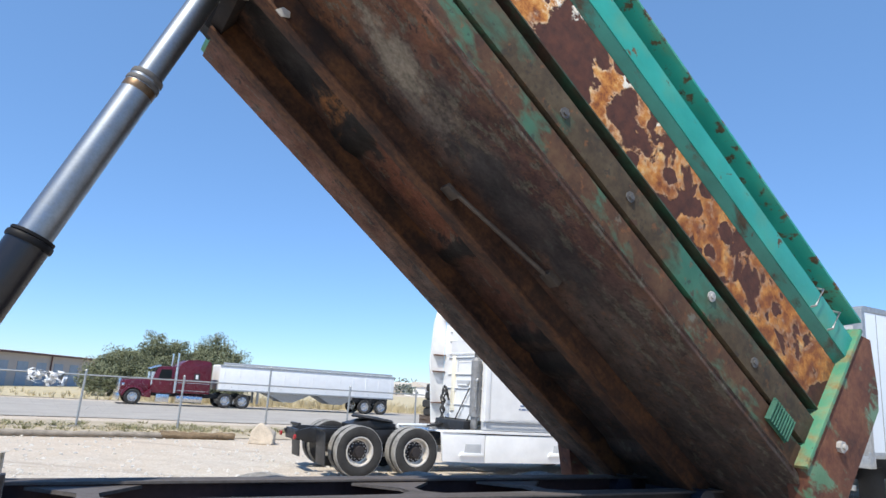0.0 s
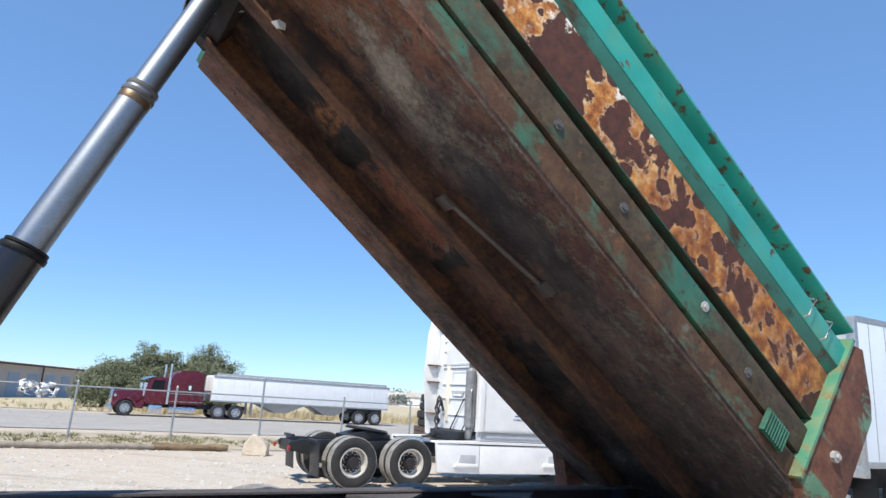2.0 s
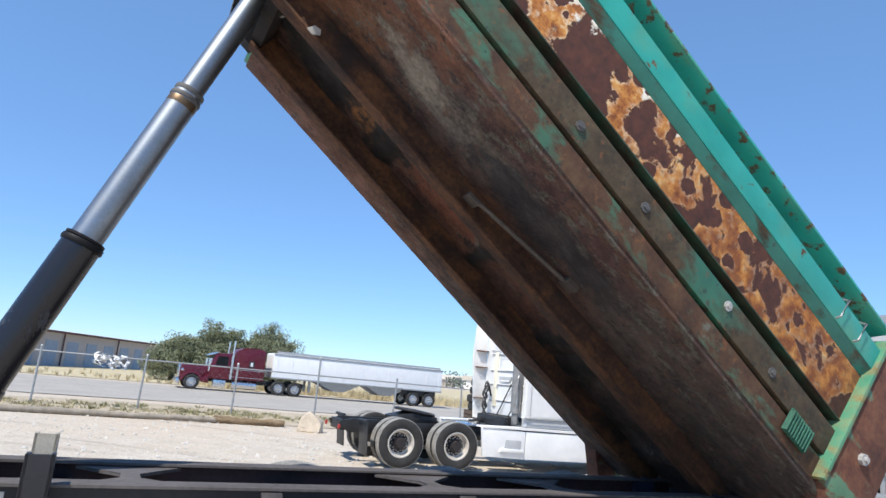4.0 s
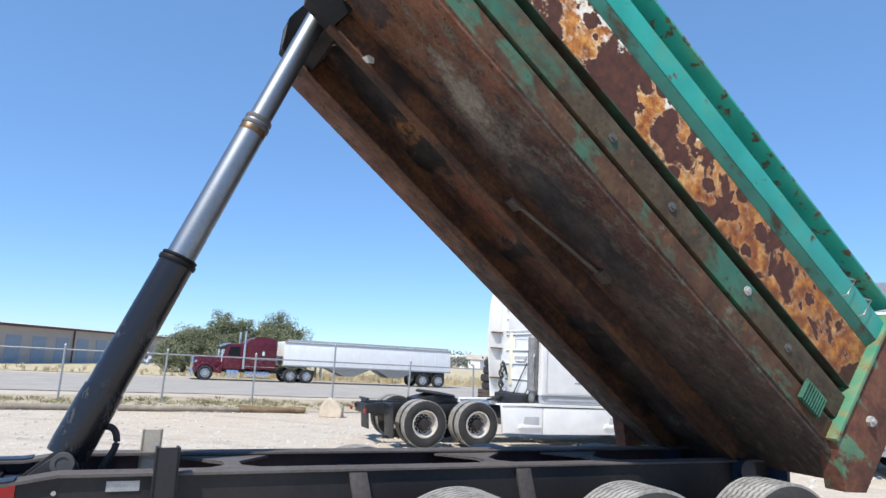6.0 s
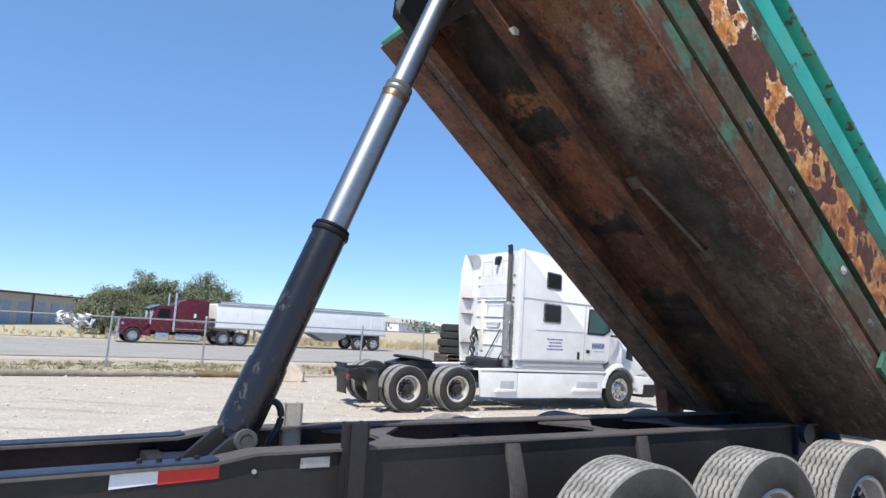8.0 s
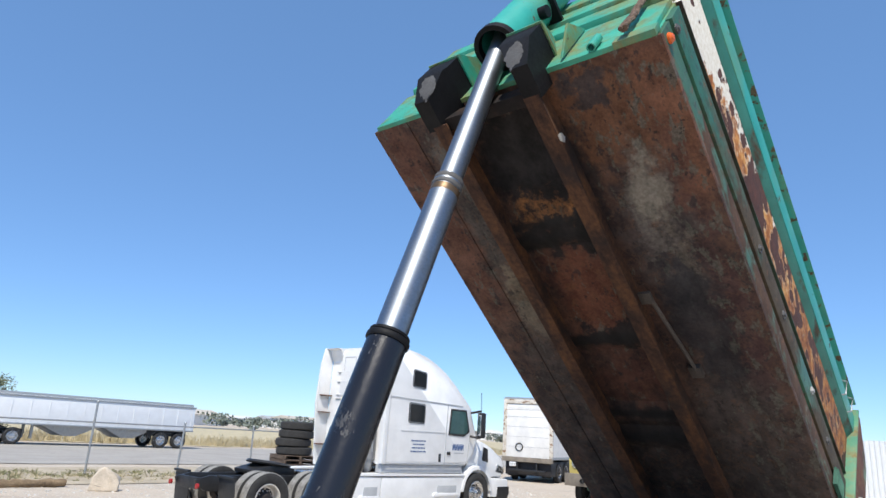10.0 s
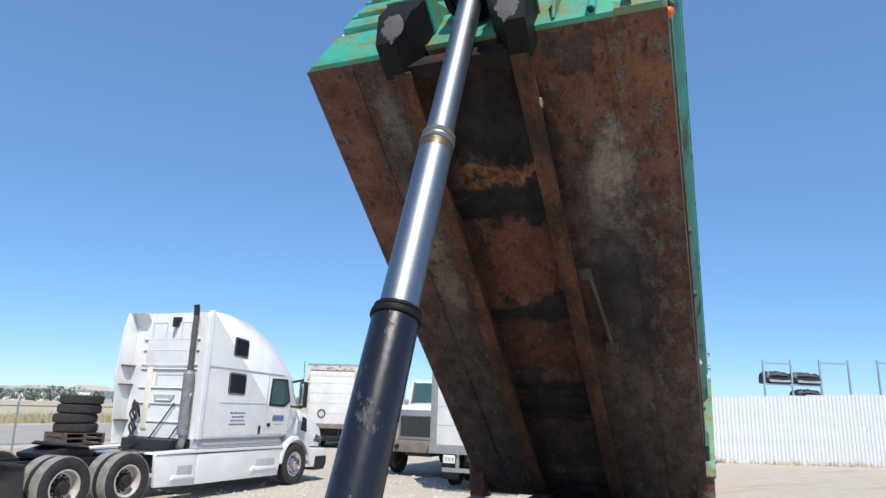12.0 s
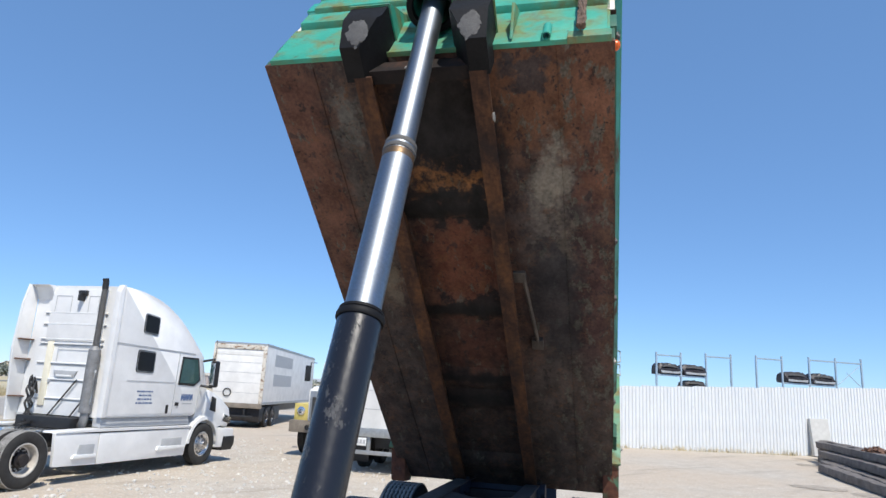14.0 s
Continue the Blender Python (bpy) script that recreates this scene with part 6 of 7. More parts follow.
def build_van(name, s, n, length, label, doors=True, old=False, z0=1.12, z1=4.02):
    """A box trailer whose rear faces the yard's left; s, n: its rear near corner in the yard."""
    t = thing(name, label, "box trailer", (YARD @ Matrix.Translation((s, n, 0))) if not old else pose(12.74, 30.55, 0, 0, 0, 47))
    wd = 2.55
    bm = B()
    box(bm, 0.06, length, 0.0, wd, z0, z1 - 0.06, 0.02)
    body = part("box_body", bm, M["whiteold" if old else "vanside"], t, "pale ribbed van side")
    bm = B()
    prism(bm, [(0.0, z1 - 0.05), (0.0, z1 - 0.12), (length, z1 - 0.12), (length, z1 - 0.05), (length - 0.2, z1), (0.1, z1)], 'y', -0.01, wd + 0.01, 0.01)
    part("roof", bm, M["galv"], t)
    for y0, y1 in ((-0.015, 0.16), (wd - 0.16, wd + 0.015)):
        bm = B()
        box(bm, -0.02, 0.10, y0, y1, z0 - 0.12, z1 - 0.10, 0.015)
        part("rear_post", bm, M["galv" if not old else "rustywhite"], t, "grey rear corner post")
    bm = B()
    box(bm, -0.02, 0.10, 0.16, wd - 0.16, z1 - 0.32, z1 - 0.10, 0.012)
    part("rear_header", bm, M["galv" if not old else "rustywhite"], t)
    bm = B()
    box(bm, 0.02, 0.07, 0.16, wd - 0.16, z1 - 0.62, z1 - 0.34, 0.01)
    part("door_top_panel", bm, M["plastic" if not old else "whiteold"], t)
    bm = B()
    box(bm, 0.015, 0.065, 0.16, wd - 0.16, z0 + 0.02, z1 - 0.63, 0.01)
    d = part("roll_door", bm, M["whiteold"], t, "white rear door")
    for k in range(4):
        bm = B()
        z = z0 + 0.5 + 0.48 * k
        box(bm, 0.008, 0.016, 0.18, wd - 0.18, z, z + 0.015)
        part("door_seam", bm, M["plastic"], d)
    bm = B()
    box(bm, -0.06, 0.12, -0.02, wd + 0.02, z0 - 0.20, z0 + 0.02, 0.015)
    part("rear_sill", bm, M["bumper" if old else "galv"], t, "grey steel rear sill")
    bm = B()
    box(bm, -0.07, length, -0.012, 0.02, z0 - 0.02, z0 + 0.10, 0.008)
    part("side_rail", bm, M["galv"], t)
    for y in (0.75, 1.75):
        bm = B()
        box(bm, 0.0, 0.08, y, y + 0.09, 0.52, z0 - 0.18, 0.008)
        part("underride_post", bm, M["dark" if old else "galv"], t)
    bm = B()
    box(bm, -0.04, 0.06, 0.35, wd - 0.35, 0.48, 0.58, 0.01)
    part("underride_bar", bm, M["dark" if old else "galv"], t)
    bm = B()
    box(bm, -0.075, -0.062, wd - 0.72, wd - 0.40, z0 - 0.42, z0 - 0.22, 0.004)
    part("number_plate", bm, M["trimwhite"], t, "white number plate with grey bars")
    for k in range(3):
        bm = B()
        box(bm, -0.080, -0.0755, wd - 0.69 + 0.09 * k, wd - 0.63 + 0.09 * k, z0 - 0.37, z0 - 0.27)
        part("plate_bar", bm, M["plastic"], t)
    bm = B()
    box(bm, 0.4, length - 0.5, 0.8, 1.75, 0.62, z0, 0.02)
    part("chassis", bm, M["dark"], t)
    if old:
        # added dark block stands in for tyres and shade under the rear
        bm = B()
        box(bm, 0.20, 4.6, 0.10, wd - 0.10, 0.30, z0 - 0.13, 0.03)
        part("underbody_block", bm, M["chassis"], t, "dark block filling the shaded space round the axles")
    for x in (1.5, 2.8):
        for y, turn in ((0.16, 90), (wd - 0.16, -90)):
            build_wheel_parts(t, pose(x, y, 0.5, turn, 0, 0), r=0.5, rim_mat="steel", tread="rubber", seg=28)
    for y in (0.3, 2.1):
        bm = B()
        box(bm, 0.95, 0.97, y, y + 0.5, 0.2, 0.9, 0.004)
        part("mudflap", bm, M["dark"], t)
    if not old:
        for k in range(int(length / 0.6)):
            bm = B()
            box(bm, 0.5 + 0.6 * k, 0.52 + 0.6 * k, -0.006, 0.0, z0 + 0.12, z1 - 0.14)
            part("side_seam", bm, M["galv"], body)
    else:
        for z in (2.0, 3.0):
            bm = B()
            box(bm, 2.0, 6.5, -0.006, 0.0, z, z + 0.6)
            part("faded_patch", bm, M["plastic"], body, "pale grey painted-over patch")
        bm = B()
        lathe(bm, [(0.16, 0), (0.2, 0.0), (0.2, 0.03), (0.16, 0.03)], pose(0.0, 1.7, z0 + 0.5, 0, -90, 0), 20, True)
        part("door_emblem", bm, M["dark"], d)
    return t


build_van("van_trailer", 14.3, 7.38, 13.0, "pale blue-white van trailer with grey rear frame", z1=4.02)
build_van("box_trailer", 26.9, 19.2, 14.0, "old white box trailer with rust along its rear frame", old=True)


def build_grille_truck():
    t = thing("vocational_truck", "old white and yellow work truck with a wide grey grille", "truck", YARD @ Matrix.Translation((17.0, 12.75, 0)) @ pose(0, 0, 0, 0, 0, 180))
    # x forward, y from the far side to the near side
    wd = 2.45
    for x in (-1.0, -5.2):
        for y, turn in ((0.15, 90), (wd - 0.15, -90)):
            build_wheel_parts(t, pose(x, y, 0.55, turn, 0, 0), r=0.55, rim_mat="steel", tread="rubber", seg=28)
    bm = B()
    box(bm, -7.5, -0.1, 0.8, 1.65, 0.6, 0.95, 0.02)
    part("frame_rail", bm, M["dark"], t)
    bm = B()
    box(bm, -0.15, 0.12, 0.0, wd, 0.72, 1.08, 0.02)
    part("bumper", bm, M["bumper"], t, "heavy brown-grey steel bumper")
    for y in (0.62, wd - 0.62):
        bm = B()
        lathe(bm, [(0.045, 0), (0.075, 0), (0.075, 0.05), (0.045, 0.05)], pose(0.12, y, 0.88, 0, 90, 0), 16, True)
        part("tow_ring", bm, M["dark"], t)
    bm = B()
    prism(bm, [(-0.05, 1.05), (0.0, 2.0), (-0.3, 2.12), (-1.5, 2.2), (-1.5, 1.05)], 'y', 0.52, wd - 0.52, 0.04)
    part("hood", bm, M["whiteold"], t, "white blunt hood")
    bm = B()
    box(bm, -0.02, 0.05, 0.60, wd - 0.60, 1.1, 1.98, 0.02)
    gr = part("grille_frame", bm, M["galv"], t, "grey grille surround")
    bm = B()
    box(bm, 0.05, 0.06, 0.68, wd - 0.68, 1.18, 1.80)
    part("grille", bm, M["worn"], gr, "dark grey mesh grille")
    for k in range(16):
        bm = B()
        z = 1.2 + 0.037 * k
        box(bm, 0.06, 0.068, 0.69, wd - 0.69, z, z + 0.012)
        part("grille_bar", bm, M["dark"], gr)
    for y0 in (0.05, wd - 0.52):
        bm = B()
        prism(bm, [(-0.08, 1.06), (-0.05, 1.58), (-1.6, 1.62), (-1.7, 1.06)], 'y', y0, y0 + 0.47, 0.03)
        part("fender", bm, M["yellow"], t, "faded yellow fender")
        bm = B()
        lathe(bm, [(0.13, 0), (0.13, 0.03), (0.09, 0.05), (0.0, 0.055)], pose(-0.07, y0 + 0.24, 1.36, 0, 90, 0), 20)
        part("headlamp", bm, M["alu"], t)
    bm = B()
    prism(bm, [(-1.45, 1.1), (-1.5, 2.15), (-1.7, 2.95), (-3.0, 3.0), (-3.05, 1.1)], 'y', 0.18, wd - 0.18, 0.05)
    cab = part("cab", bm, M["whiteold"], t, "white steel cab")
    bm = B()
    prism(bm, [(-1.49, 2.22), (-1.47, 2.22), (-1.66, 2.86), (-1.68, 2.86)], 'y', 0.32, wd - 0.32)
    part("windscreen", bm, M["greenglass"], cab, "green tinted flat windscreen")
    for y in (0.30, 1.2, wd - 0.34):
        bm = B()
        prism(bm, [(-1.475, 2.18), (-1.44, 2.18), (-1.65, 2.9), (-1.69, 2.9)], 'y', y, y + 0.05)
        part("windscreen_post", bm, M["bumper"], cab)
    for y in (0.02, wd - 0.02):
        bm = B()
        tube(bm, [(-1.5, y, 2.9), (-1.35, y - 0.15 * (1 if y < 1 else -1), 2.9), (-1.35, y - 0.15 * (1 if y < 1 else -1), 2.3)], 0.018, 6)
        box(bm, -1.38, -1.34, y - 0.24 * (1 if y < 1 else -1) - 0.1, y - 0.24 * (1 if y < 1 else -1) + 0.1, 2.28, 2.8, 0.01)
        part("mirror", bm, M["dark"], t)
    bm = B()
    box(bm, -7.5, -3.2, 0.0, wd, 1.0, 2.3, 0.03)
    part("cargo_bed", bm, M["whiteold"], t)


build_grille_truck()

# ---- buildings, wall, racks, trees and horizon ----


def build_wall():
    a, b = Vector((20.4, 23.7, 0)), Vector((62.0, -4.5, 0))
    d = (b - a).normalized()
    ang = math.degrees(math.atan2(d.y, d.x))
    w = thing("corrugated_wall", "tall white corrugated steel yard wall", "wall", pose(a.x, a.y, 0, 0, 0, ang))
    L = (b - a).length
    sheet = None
    n = int(L / 0.96)
    for k in range(n):
        if sheet is None:
            bm = B()
            pts = []
            for i in range(6):
                x = i * 0.192
                pts += [(x, 0.0), (x + 0.060, 0.0), (x + 0.085, -0.045), (x + 0.165, -0.045)] if i < 5 else [(x, 0.0)]
            up = [bm.verts.new((x, y, 3.08)) for x, y in pts]
            lo = [bm.verts.new((x, y, 0.0)) for x, y in pts]
            for i in range(len(pts) - 1):
                bm.faces.new((lo[i], lo[i + 1], up[i + 1], up[i]))
            bmesh.ops.solidify(bm, geom=bm.faces[:], thickness=0.004)
            sheet = part("steel_sheet", bm, M["fencewhite"], w, angle=20)
        else:
            again(sheet, w, pose(0.96 * k, 0.002 * (k % 2), 0) @ Matrix.Diagonal((1, 1, 0.87 + 0.0149 * k + rnd.uniform(-0.006, 0.006), 1)))
    bm = B()
    for z in (0.6, 1.6, 2.7):
        box(bm, 0, L, 0.02, 0.07, z, z + 0.06)
    part("girt", bm, M["galv"], w)
    sl = B()
    box(sl, -0.50, 0.50, -0.13, 0.13, 0.0, 1.92, 0.03)
    solo("concrete_slab", sl, M["concrete"], "pale concrete slab leaning on the white wall", "slab", m=pose(35.45, 12.93, 0, 0, 0, ang - 8) @ pose(0, 0, 0.02, -9, 0, 0))
    r = random.Random(3)
    verts, faces = [], []
    for k in range(150):
        s = r.uniform(4, L - 12)
        q = a + d * s + Vector((d.y, -d.x, 0)) * r.uniform(0.05, 0.5)
        for _ in range(8):
            h = r.uniform(0.08, 0.32)
            u = r.uniform(0, 6.28)
            i = len(verts)
            bx, by = q.x + r.gauss(0, 0.12), q.y + r.gauss(0, 0.12)
            verts += [(bx - 0.02 * math.cos(u), by - 0.02 * math.sin(u), 0), (bx + 0.02 * math.cos(u), by + 0.02 * math.sin(u), 0), (bx + 0.1 * math.sin(u), by + 0.1 * math.cos(u), h)]
            faces.append((i, i + 1, i + 2))
    me = bpy.data.meshes.new("wall_weeds")
    me.from_pydata(verts, [], faces)
    me.materials.append(M["straw"])
    tagged(new("wall_weeds", me), "dry weeds along the foot of the white wall", "weeds", kind="stuff")


build_wall()


def build_timbers():
    m = pose(24.3, 8.0, 0, 0, 0, math.degrees(math.atan2(4.4, 8.0)))
    r = random.Random(9)
    for k, (j, row) in enumerate(((0, 0), (1, 0), (2, 0), (3, 0), (4, 0), (0, 1), (1, 1), (2, 1), (0, 2), (1, 2))):
        bm = B()
        L = 20.2 - 2.1 * j + r.uniform(-0.5, 0.1)
        box(bm, 0, L, 0, 0.40, 0, 0.285, 0.035)
        bmesh.ops.subdivide_edges(bm, edges=[e for e in bm.edges if e.calc_length() > 3], cuts=30)
        for v in bm.verts:
            v.co += Vector((0, noise.noise(v.co * 0.9 + Vector((k, 0, 0))) * 0.07, noise.noise(v.co * 1.9 + Vector((0, k, 0))) * 0.045))
            if v.co.x < 0.2 or v.co.x > L - 0.2:
                v.co.x += noise.noise(v.co * 7 + Vector((k, k, 0))) * 0.12
        solo("timber_beam", bm, M["greywood"], "grey weathered timber beam stacked on the ground", "timber", m=m @ pose(-10.0, 0.44 * j - 0.75, 0.312 * row + 0.012, 0, 0, r.uniform(-0.25, 0.25)), group="pile of timber beams")


build_timbers()


def build_dark_patches():
    """Thin worn patches of dark crumbled asphalt in the yard's gravel."""
    r = random.Random(31)
    verts, faces = [], []
    for k in range(26):
        c = Vector((r.uniform(15, 33), r.uniform(1.5, 13), 0))
        if c.y > 0.42 * c.x + 0.5:
            continue
        turn = math.radians(r.uniform(-75, -55))
        sx, sy = r.uniform(0.3, 0.75), r.uniform(0.3, 0.7)
        i = len(verts)
        verts.append((c.x, c.y, 0.016))
        n = 26
        for q in range(n):
            u = 2 * math.pi * q / n
            w = 1 + 0.45 * noise.noise(Vector((3 * math.cos(u), 3 * math.sin(u), k)))
            p, o = sx * w * math.cos(u), sy * w * math.sin(u)
            verts.append((c.x + p * math.cos(turn) - o * math.sin(turn), c.y + p * math.sin(turn) + o * math.cos(turn), 0.006))
        faces += [(i, i + 1 + q, i + 1 + (q + 1) % n) for q in range(n)]
    me = bpy.data.meshes.new("dark_patches")
    me.from_pydata(verts, [], faces)
    me.materials.append(M["darkcrumb"])
    tagged(new("dark_patches", me), "thin dark patches of crumbled asphalt in the gravel", "asphalt crumbs", kind="stuff")


build_dark_patches()


def build_scrap_heap():
    """A low tangle of rusty chain and bent iron on the timber pile."""
    r = random.Random(14)
    h = thing("rusty_scrap_heap", "low heap of rusty bent iron on the timber pile", "scrap heap", pose(24.9, 8.0, 0.925, 0, 0, 28))
    for k in range(9):
        bm = B()
        run = [Vector((r.gauss(0, 0.22), r.gauss(0, 0.18), 0.03 + 0.10 * r.random() * (i % 3))) for i in range(6)]
        tube(bm, run, 0.028, 6)
        part("bent_iron", bm, M["maintread"], h)
    bm = B()
    bmesh.ops.create_icosphere(bm, subdivisions=3, radius=1)
    for v in bm.verts:
        q = 1 + 0.45 * noise.noise(v.co * 2.2) + 0.25 * noise.noise(v.co * 6)
        v.co = Vector((v.co.x * 0.42 * q, v.co.y * 0.30 * q, max(-0.01, v.co.z * 0.17 * q)))
    part("rust_lump", bm, M["maintread"], h)


build_scrap_heap()


def crushed(r, c, L, wdt, h, m):
    """A stripped, flattened car seen end-on: dented body, sagging roof, pale bumper bar and lamp holes."""
    bm = B()
    n = 12
    rings = []
    for k in range(n + 1):
        u = k / n
        top = h * (0.80 + 0.20 * math.sin(math.pi * u) ** 0.6) * r.uniform(0.90, 1.06)
        w = wdt / 2 * r.uniform(0.94, 1.03)
        x = c.x - L / 2 + L * u
        rings.append([bm.verts.new((x + r.uniform(-.02, .02), c.y + p * w * r.uniform(.95, 1.03), c.z + q * top * r.uniform(.94, 1.04))) for p, q in ((-0.85, 0), (-1, 0.22), (-1.0, 0.55), (-0.8, 0.72), (-0.6, 1), (0.72, 1), (1, 0.5), (0.9, 0))])
    for p, q in zip(rings, rings[1:]):
        for i in range(8):
            bm.faces.new((p[i], p[(i + 1) % 8], q[(i + 1) % 8], q[i]))
    bm.faces.new(rings[0][::-1])
    bm.faces.new(rings[-1])
    bmesh.ops.recalc_face_normals(bm, faces=bm.faces[:])
    car = solo("crushed_car", bm, M["scrap"], "dark crushed car body lying on the rack", "scrap car", m=m, group="scrap cars", angle=20)
    bm = B()
    y = c.y - wdt / 2 - 0.02
    prism(bm, [(c.x - 0.42 * L, c.z + 0.10 * h), (c.x + 0.42 * L, c.z + 0.10 * h), (c.x + 0.44 * L, c.z + 0.30 * h), (c.x + 0.08 * L, c.z + 0.25 * h), (c.x - 0.44 * L, c.z + 0.32 * h)], 'y', y - 0.06, y + 0.05, 0.01)
    part("bumper_bar", bm, M["plastic"], car, "pale dented bumper bar")
    bm = B()
    prism(bm, [(c.x - 0.40 * L, c.z + 0.62 * h), (c.x - 0.1 * L, c.z + 0.66 * h), (c.x + 0.36 * L, c.z + 0.60 * h), (c.x + 0.1 * L, c.z + 0.80 * h), (c.x - 0.2 * L, c.z + 0.82 * h)], 'y', y - 0.02, y + 0.10, 0.004)
    part("bent_hood", bm, M["worn"], car, "grey buckled hood edge")


def build_racks():
    a = Vector((33.2, 23.4, 0))
    d = Vector((0.852, -0.523, 0))
    m = pose(a.x, a.y, 0, 0, 0, math.degrees(math.atan2(d.y, d.x)))
    r = random.Random(21)
    for x, bays, bw in ((2.48, 1, 1.72), (6.0, 1, 1.82), (9.7, 1, 1.95), (13.75, 2, 2.08)):
        k = thing("storage_rack", "pale blue steel storage rack behind the white wall", "rack", m, group="racks behind the wall")
        for i in range(bays + 1):
            bm = B()
            box(bm, x + bw * i - 0.05, x + bw * i + 0.05, 0, 0.09, 0, 5.45 + 0.035 * (x + bw * i - 2), 0.005)
            part("upright", bm, M["bluesteel2"], k)
        for i in range(bays):
            for z in (5.18 + 0.035 * (x - 1), 2.0):
                bm = B()
                box(bm, x + bw * i, x + bw * i + bw, 0.02, 0.08, z, z + 0.10, 0.004)
                part("beam", bm, M["bluesteel2"], k)
            if i == 0 and x in (2.48, 13.75):
                bm = B()
                box(bm, x if x < 5 else 11.65, 6.0 if x < 5 else 15.83, 0.02, 0.08, 4.0, 4.1, 0.004)
                part("beam", bm, M["bluesteel2"], k)
    for x, z, L in ((3.42, 4.11, 1.52), (5.20, 4.11, 1.62), (12.78, 4.11, 1.70), (14.84, 4.11, 1.80), (5.25, 3.2, 1.45)):
        crushed(r, Vector((x, 0.5, z)), L, 1.0, 0.72 if z > 4 else 0.62, m)
    for p, q in (((15.95, 4.15), (17.75, 5.5)), ((17.75, 4.15), (16.7, 5.0))):
        bm = B()
        rod(bm, (p[0], 0.05, p[1]), (q[0], 0.05, q[1]), 0.022, seg=6)
        solo("rack_brace", bm, M["bluesteel2"], "thin steel cross brace of the rack", "brace", m=m)
    bm = B()
    box(bm, 4.2, 6.2, 0.1, 1.1, 2.11, 3.19, 0.05)
    solo("scrap_crate", bm, M["scrap"], "dark scrap crate on the rack", "crate", m=m)


build_racks()


def build_storage():
    a, b = Vector((-40.3, 47.2, 0)), Vector((-44.0, 88.0, 0))
    d = (b - a).normalized()
    m = pose(a.x, a.y, 0, 0, 0, math.degrees(math.atan2(d.y, d.x)))
    L = (b - a).length
    t = thing("storage_building", "long tan metal storage building with blue roller doors", "building", m)
    bm = B()
    box(bm, 0, L, 0.0, 12, 0, 3.1)
    part("wall", bm, M["tan"], t)
    bm = B()
    prism(bm, [(-0.4, 3.06), (-0.4, 3.22), (6, 3.5), (12.3, 3.22), (12.3, 3.06)], 'x', -0.05, L + 0.2)
    part("roof", bm, M["whiteold"], t)
    bm = B()
    box(bm, 0, L, -0.46, -0.39, 3.0, 3.2)
    part("gutter", bm, M["brown"], t)
    x = 2.2
    k = 0
    while x < L - 2:
        bm = B()
        box(bm, x, x + 1.9, -0.03, 0.05, 0.0, 2.3)
        dr = part("roller_door", bm, M["bluedoor"], t, "blue-grey roller door")
        for j in range(6):
            bm = B()
            box(bm, x + 0.02, x + 1.88, -0.045, -0.03, 0.3 + 0.34 * j, 0.33 + 0.34 * j)
            part("door_rib", bm, M["bluedoor"], dr)
        if k % 3 == 2:
            bm = B()
            rod(bm, (x + 2.6, -0.12, 0), (x + 2.6, -0.12, 3.0), 0.07, seg=8)
            part("downpipe", bm, M["brown"], t)
        x += 3.4
        k += 1
    o = thing("office_building", "dark brown two-storey office block with white windows", "building", pose(-40.3, 46.9, 0, 0, 0, 192))
    bm = B()
    box(bm, 0.0, 12, -0.5, 0.6, 0, 4.15)
    part("wall", bm, M["brown"], o)
    bm = B()
    box(bm, -0.1, 12.1, -0.6, 0.7, 4.15, 4.3)
    part("roof", bm, M["brown"], o)
    for x in (2.3, 5.7, 9.0):
        for z in (0.7, 2.4):
            bm = B()
            box(bm, x - 0.1, x + 2.1, 0.6, 0.66, z - 0.1, z + 1.3)
            w = part("window", bm, M["trimwhite"], o, "white framed window")
            for i in range(2):
                for j in range(2):
                    bm = B()
                    box(bm, x + 0.05 + 1.0 * i, x + 0.95 + 1.0 * i, 0.66, 0.675, z + 0.05 + 0.6 * j, z + 0.56 + 0.6 * j)
                    part("pane", bm, M["greenglass"], w)


build_storage()


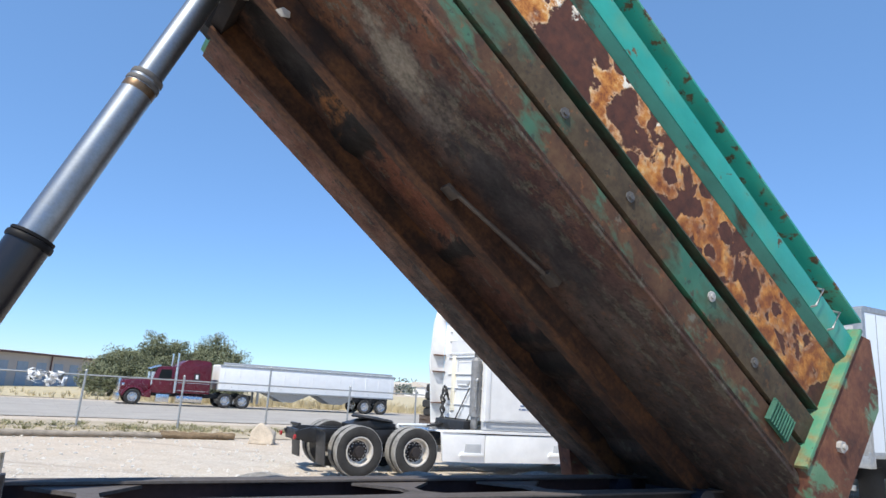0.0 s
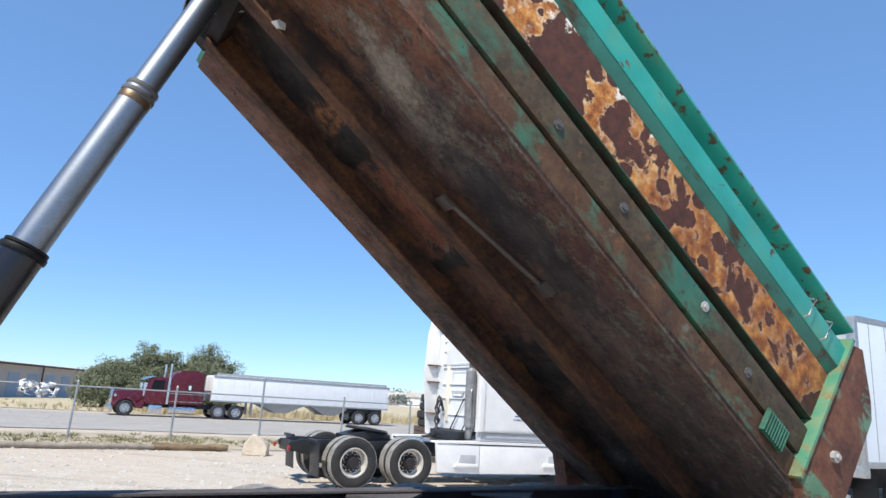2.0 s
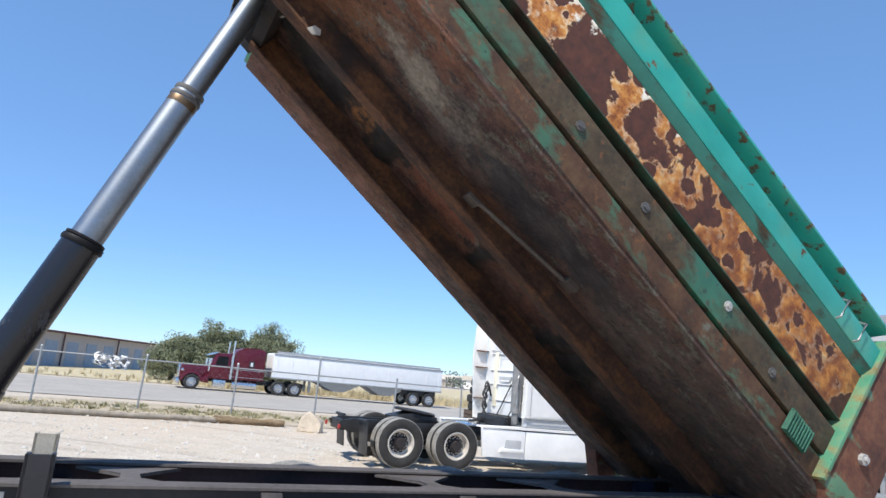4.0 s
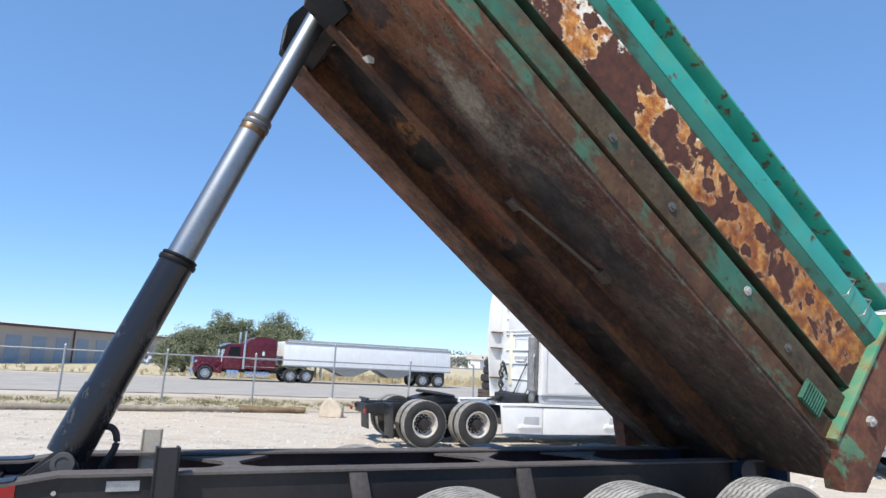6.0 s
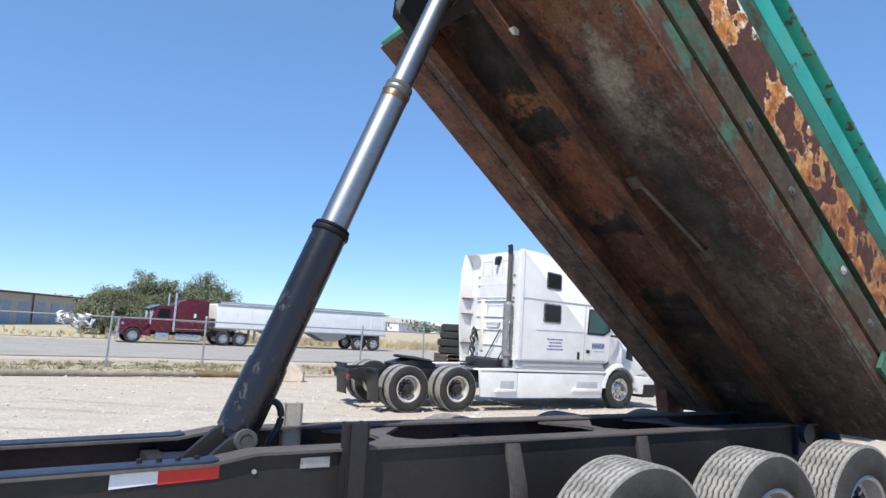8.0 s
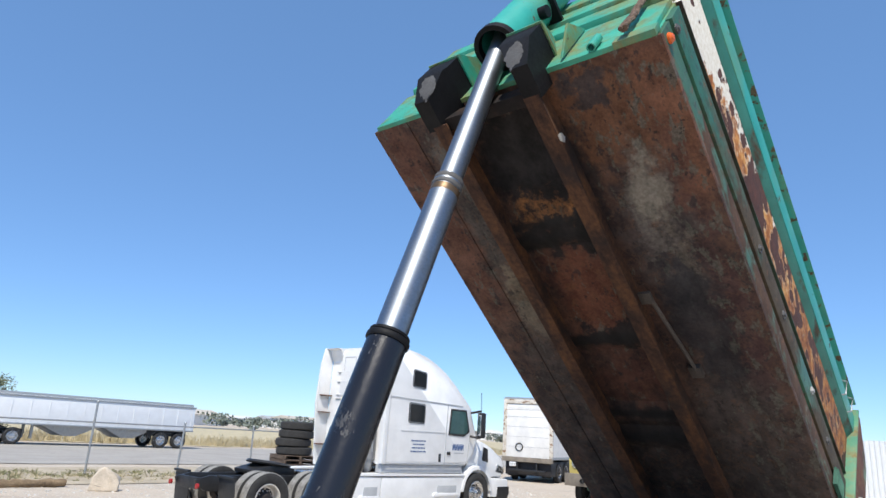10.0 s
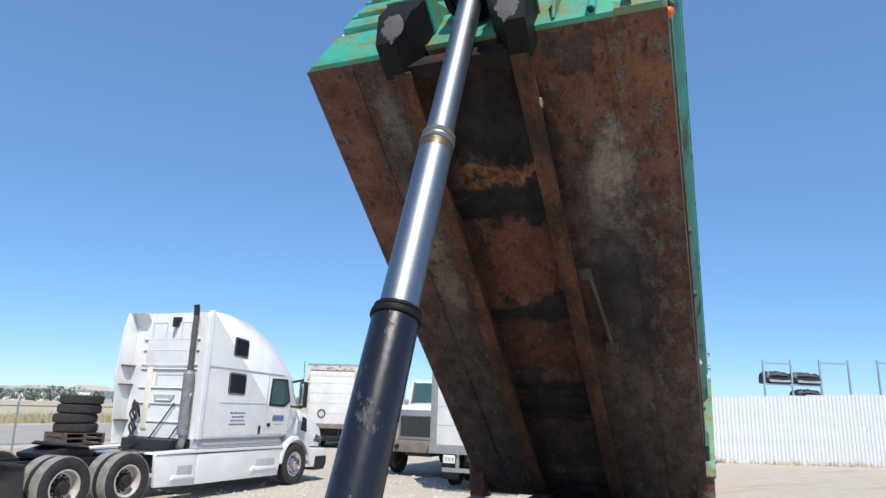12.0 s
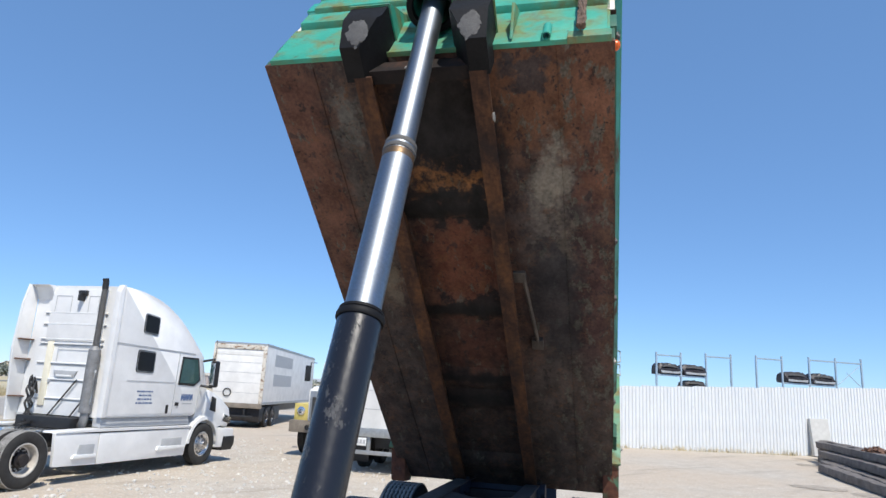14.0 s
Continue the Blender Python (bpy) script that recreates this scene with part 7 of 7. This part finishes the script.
def build_tree(x, y, h, w, seed, label="tree", trunk=0.25):
    """Tapered trunk and limbs with clumps of small leaves."""
    r = random.Random(seed)
    t = thing("tree", label, "tree", Matrix.Translation((x, y, 0)))
    bm = B()
    tube(bm, [(0, 0, -0.1), (0.1, 0, h * 0.25), (0.05, 0.1, h * 0.5)], [trunk, trunk * 0.8, trunk * 0.5], 8)
    tips = []
    for k in range(22):
        a = r.uniform(0, 6.28)
        z0 = h * r.uniform(0.12, 0.45)
        rad = r.uniform(0.15, 1) ** 0.6
        e = Vector((w * 0.42 * rad * math.cos(a), w * 0.42 * rad * math.sin(a), h * (0.90 - 0.5 * rad * rad) * r.uniform(0.75, 1.02)))
        mid = Vector((e.x * 0.45, e.y * 0.45, z0 + (e.z - z0) * 0.6))
        tube(bm, [(0.05, 0.03, z0), mid, e], [trunk * 0.4, trunk * 0.25, 0.03], 6)
        tips += [e, mid * 0.5 + e * 0.5]
    part("trunk", bm, M["bark"], t)
    verts, faces = [], []
    cl = []
    for p in tips:
        for _ in range(5):
            q = p + Vector((r.gauss(0, w * 0.06), r.gauss(0, w * 0.06), r.gauss(-h * 0.06, h * 0.06)))
            if q.z > h * 0.06:
                cl.append((q, r.uniform(0.35, 0.85)))
    for k in range(30):
        a = r.uniform(0, 6.28)
        cl.append((Vector((w * 0.42 * math.cos(a), w * 0.42 * math.sin(a), h * r.uniform(0.1, 0.4))), r.uniform(0.5, 0.9)))
    for q, s in cl:
        for _ in range(115):
            u = Vector((r.gauss(0, 1), r.gauss(0, 1), r.gauss(0, 0.8)))
            u = u.normalized() * s * r.random() ** 0.4
            c = q + u
            e1 = Vector((r.uniform(-1, 1), r.uniform(-1, 1), r.uniform(-1, 1))).normalized() * 0.068
            e2 = e1.cross(Vector((r.uniform(-1, 1), r.uniform(-1, 1), r.uniform(-1, 1)))).normalized() * 0.045
            i = len(verts)
            verts += [c - e1, c + e2, c + e1, c - e2]
            faces.append((i, i + 1, i + 2, i + 3))
    me = bpy.data.meshes.new("crown")
    me.from_pydata(verts, [], faces)
    me.materials.append(M["leaf"])
    ob = new("crown", me)
    ob.parent = t
    return t


for x, y, h, w, sd in ((-26.2, 53.0, 4.4, 4.8, 1), (-23.6, 54.0, 5.7, 4.8, 2), (-19.2, 54.6, 5.5, 4.6, 3), (-21.4, 55.0, 4.7, 4.6, 4), (-26.4, 51.6, 2.8, 3.8, 6), (-22.6, 52.5, 3.4, 4.2, 7), (-18.8, 53.0, 3.4, 3.6, 8)):
    build_tree(x, y, h * 1.13, w * 1.1, sd, "bushy grey-green tree beyond the road")
build_tree(-49, 100, 6.0, 6.0, 9, "green tree behind the storage building")


def build_far():
    """Low town on the horizon."""
    r = random.Random(31)
    for k in range(26):
        x = r.uniform(-40, 260)
        y = r.uniform(230, 400)
        t = thing("distant_house", "low pale house far off on the horizon", "house", pose(x, y, 0, 0, 0, r.uniform(0, 60)), group="distant houses")
        bm = B()
        L, D, h = r.uniform(10, 26), r.uniform(8, 14), r.uniform(2.8, 4.4)
        box(bm, 0, L, 0, D, 0, h)
        part("wall", bm, M[r.choice(["beige", "whiteold", "tan"])], t)
        bm = B()
        prism(bm, [(-0.5, h), (D / 2, h + r.uniform(1, 2.2)), (D + 0.5, h)], 'x', -0.5, L + 0.5)
        part("roof", bm, M[r.choice(["beige", "plastic", "whiteold"])], t)
    verts, faces = [], []
    for k in range(420):
        x = r.uniform(-140, 420)
        y = r.uniform(180, 420)
        h = r.uniform(2, 4.6) * (1 + 0.6 * (r.random() > 0.9))
        for _ in range(80):
            c = Vector((x + r.gauss(0, h * 0.35), y + r.gauss(0, h * 0.35), h * (0.15 + 0.85 * r.random() ** 0.8)))
            e1 = Vector((r.uniform(-1, 1), r.uniform(-1, 1), r.uniform(-1, 1))).normalized() * 0.55
            e2 = e1.cross(Vector((r.uniform(-1, 1), r.uniform(-1, 1), r.uniform(-1, 1)))).normalized() * 0.4
            i = len(verts)
            verts += [c - e1, c + e2, c + e1, c - e2]
            faces.append((i, i + 1, i + 2, i + 3))
    me = bpy.data.meshes.new("distant_trees")
    me.from_pydata(verts, [], faces)
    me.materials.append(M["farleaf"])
    tagged(new("distant_trees", me), "scattered dark green trees along the horizon", "trees", kind="stuff")


build_far()


def build_hills():
    """Faint hills far beyond the town."""
    bm = B()
    lo, hi, back = [], [], []
    for i in range(81):
        a = radians(120 - 75 * i / 80)
        h = 9 + 18 * max(0.0, noise.noise((i * 0.09, 2.0, 0))) + 3 * noise.noise((i * 0.4, 7.0, 0))
        x, y = 2150 * math.cos(a), 2150 * math.sin(a)
        lo.append(bm.verts.new((x, y, -1)))
        hi.append(bm.verts.new((x * 1.06, y * 1.06, h)))
        back.append(bm.verts.new((x * 1.12, y * 1.12, -1)))
    for i in range(80):
        bm.faces.new((lo[i], lo[i + 1], hi[i + 1], hi[i]))
        bm.faces.new((hi[i], hi[i + 1], back[i + 1], back[i]))
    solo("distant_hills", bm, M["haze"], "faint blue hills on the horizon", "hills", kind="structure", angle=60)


build_hills()
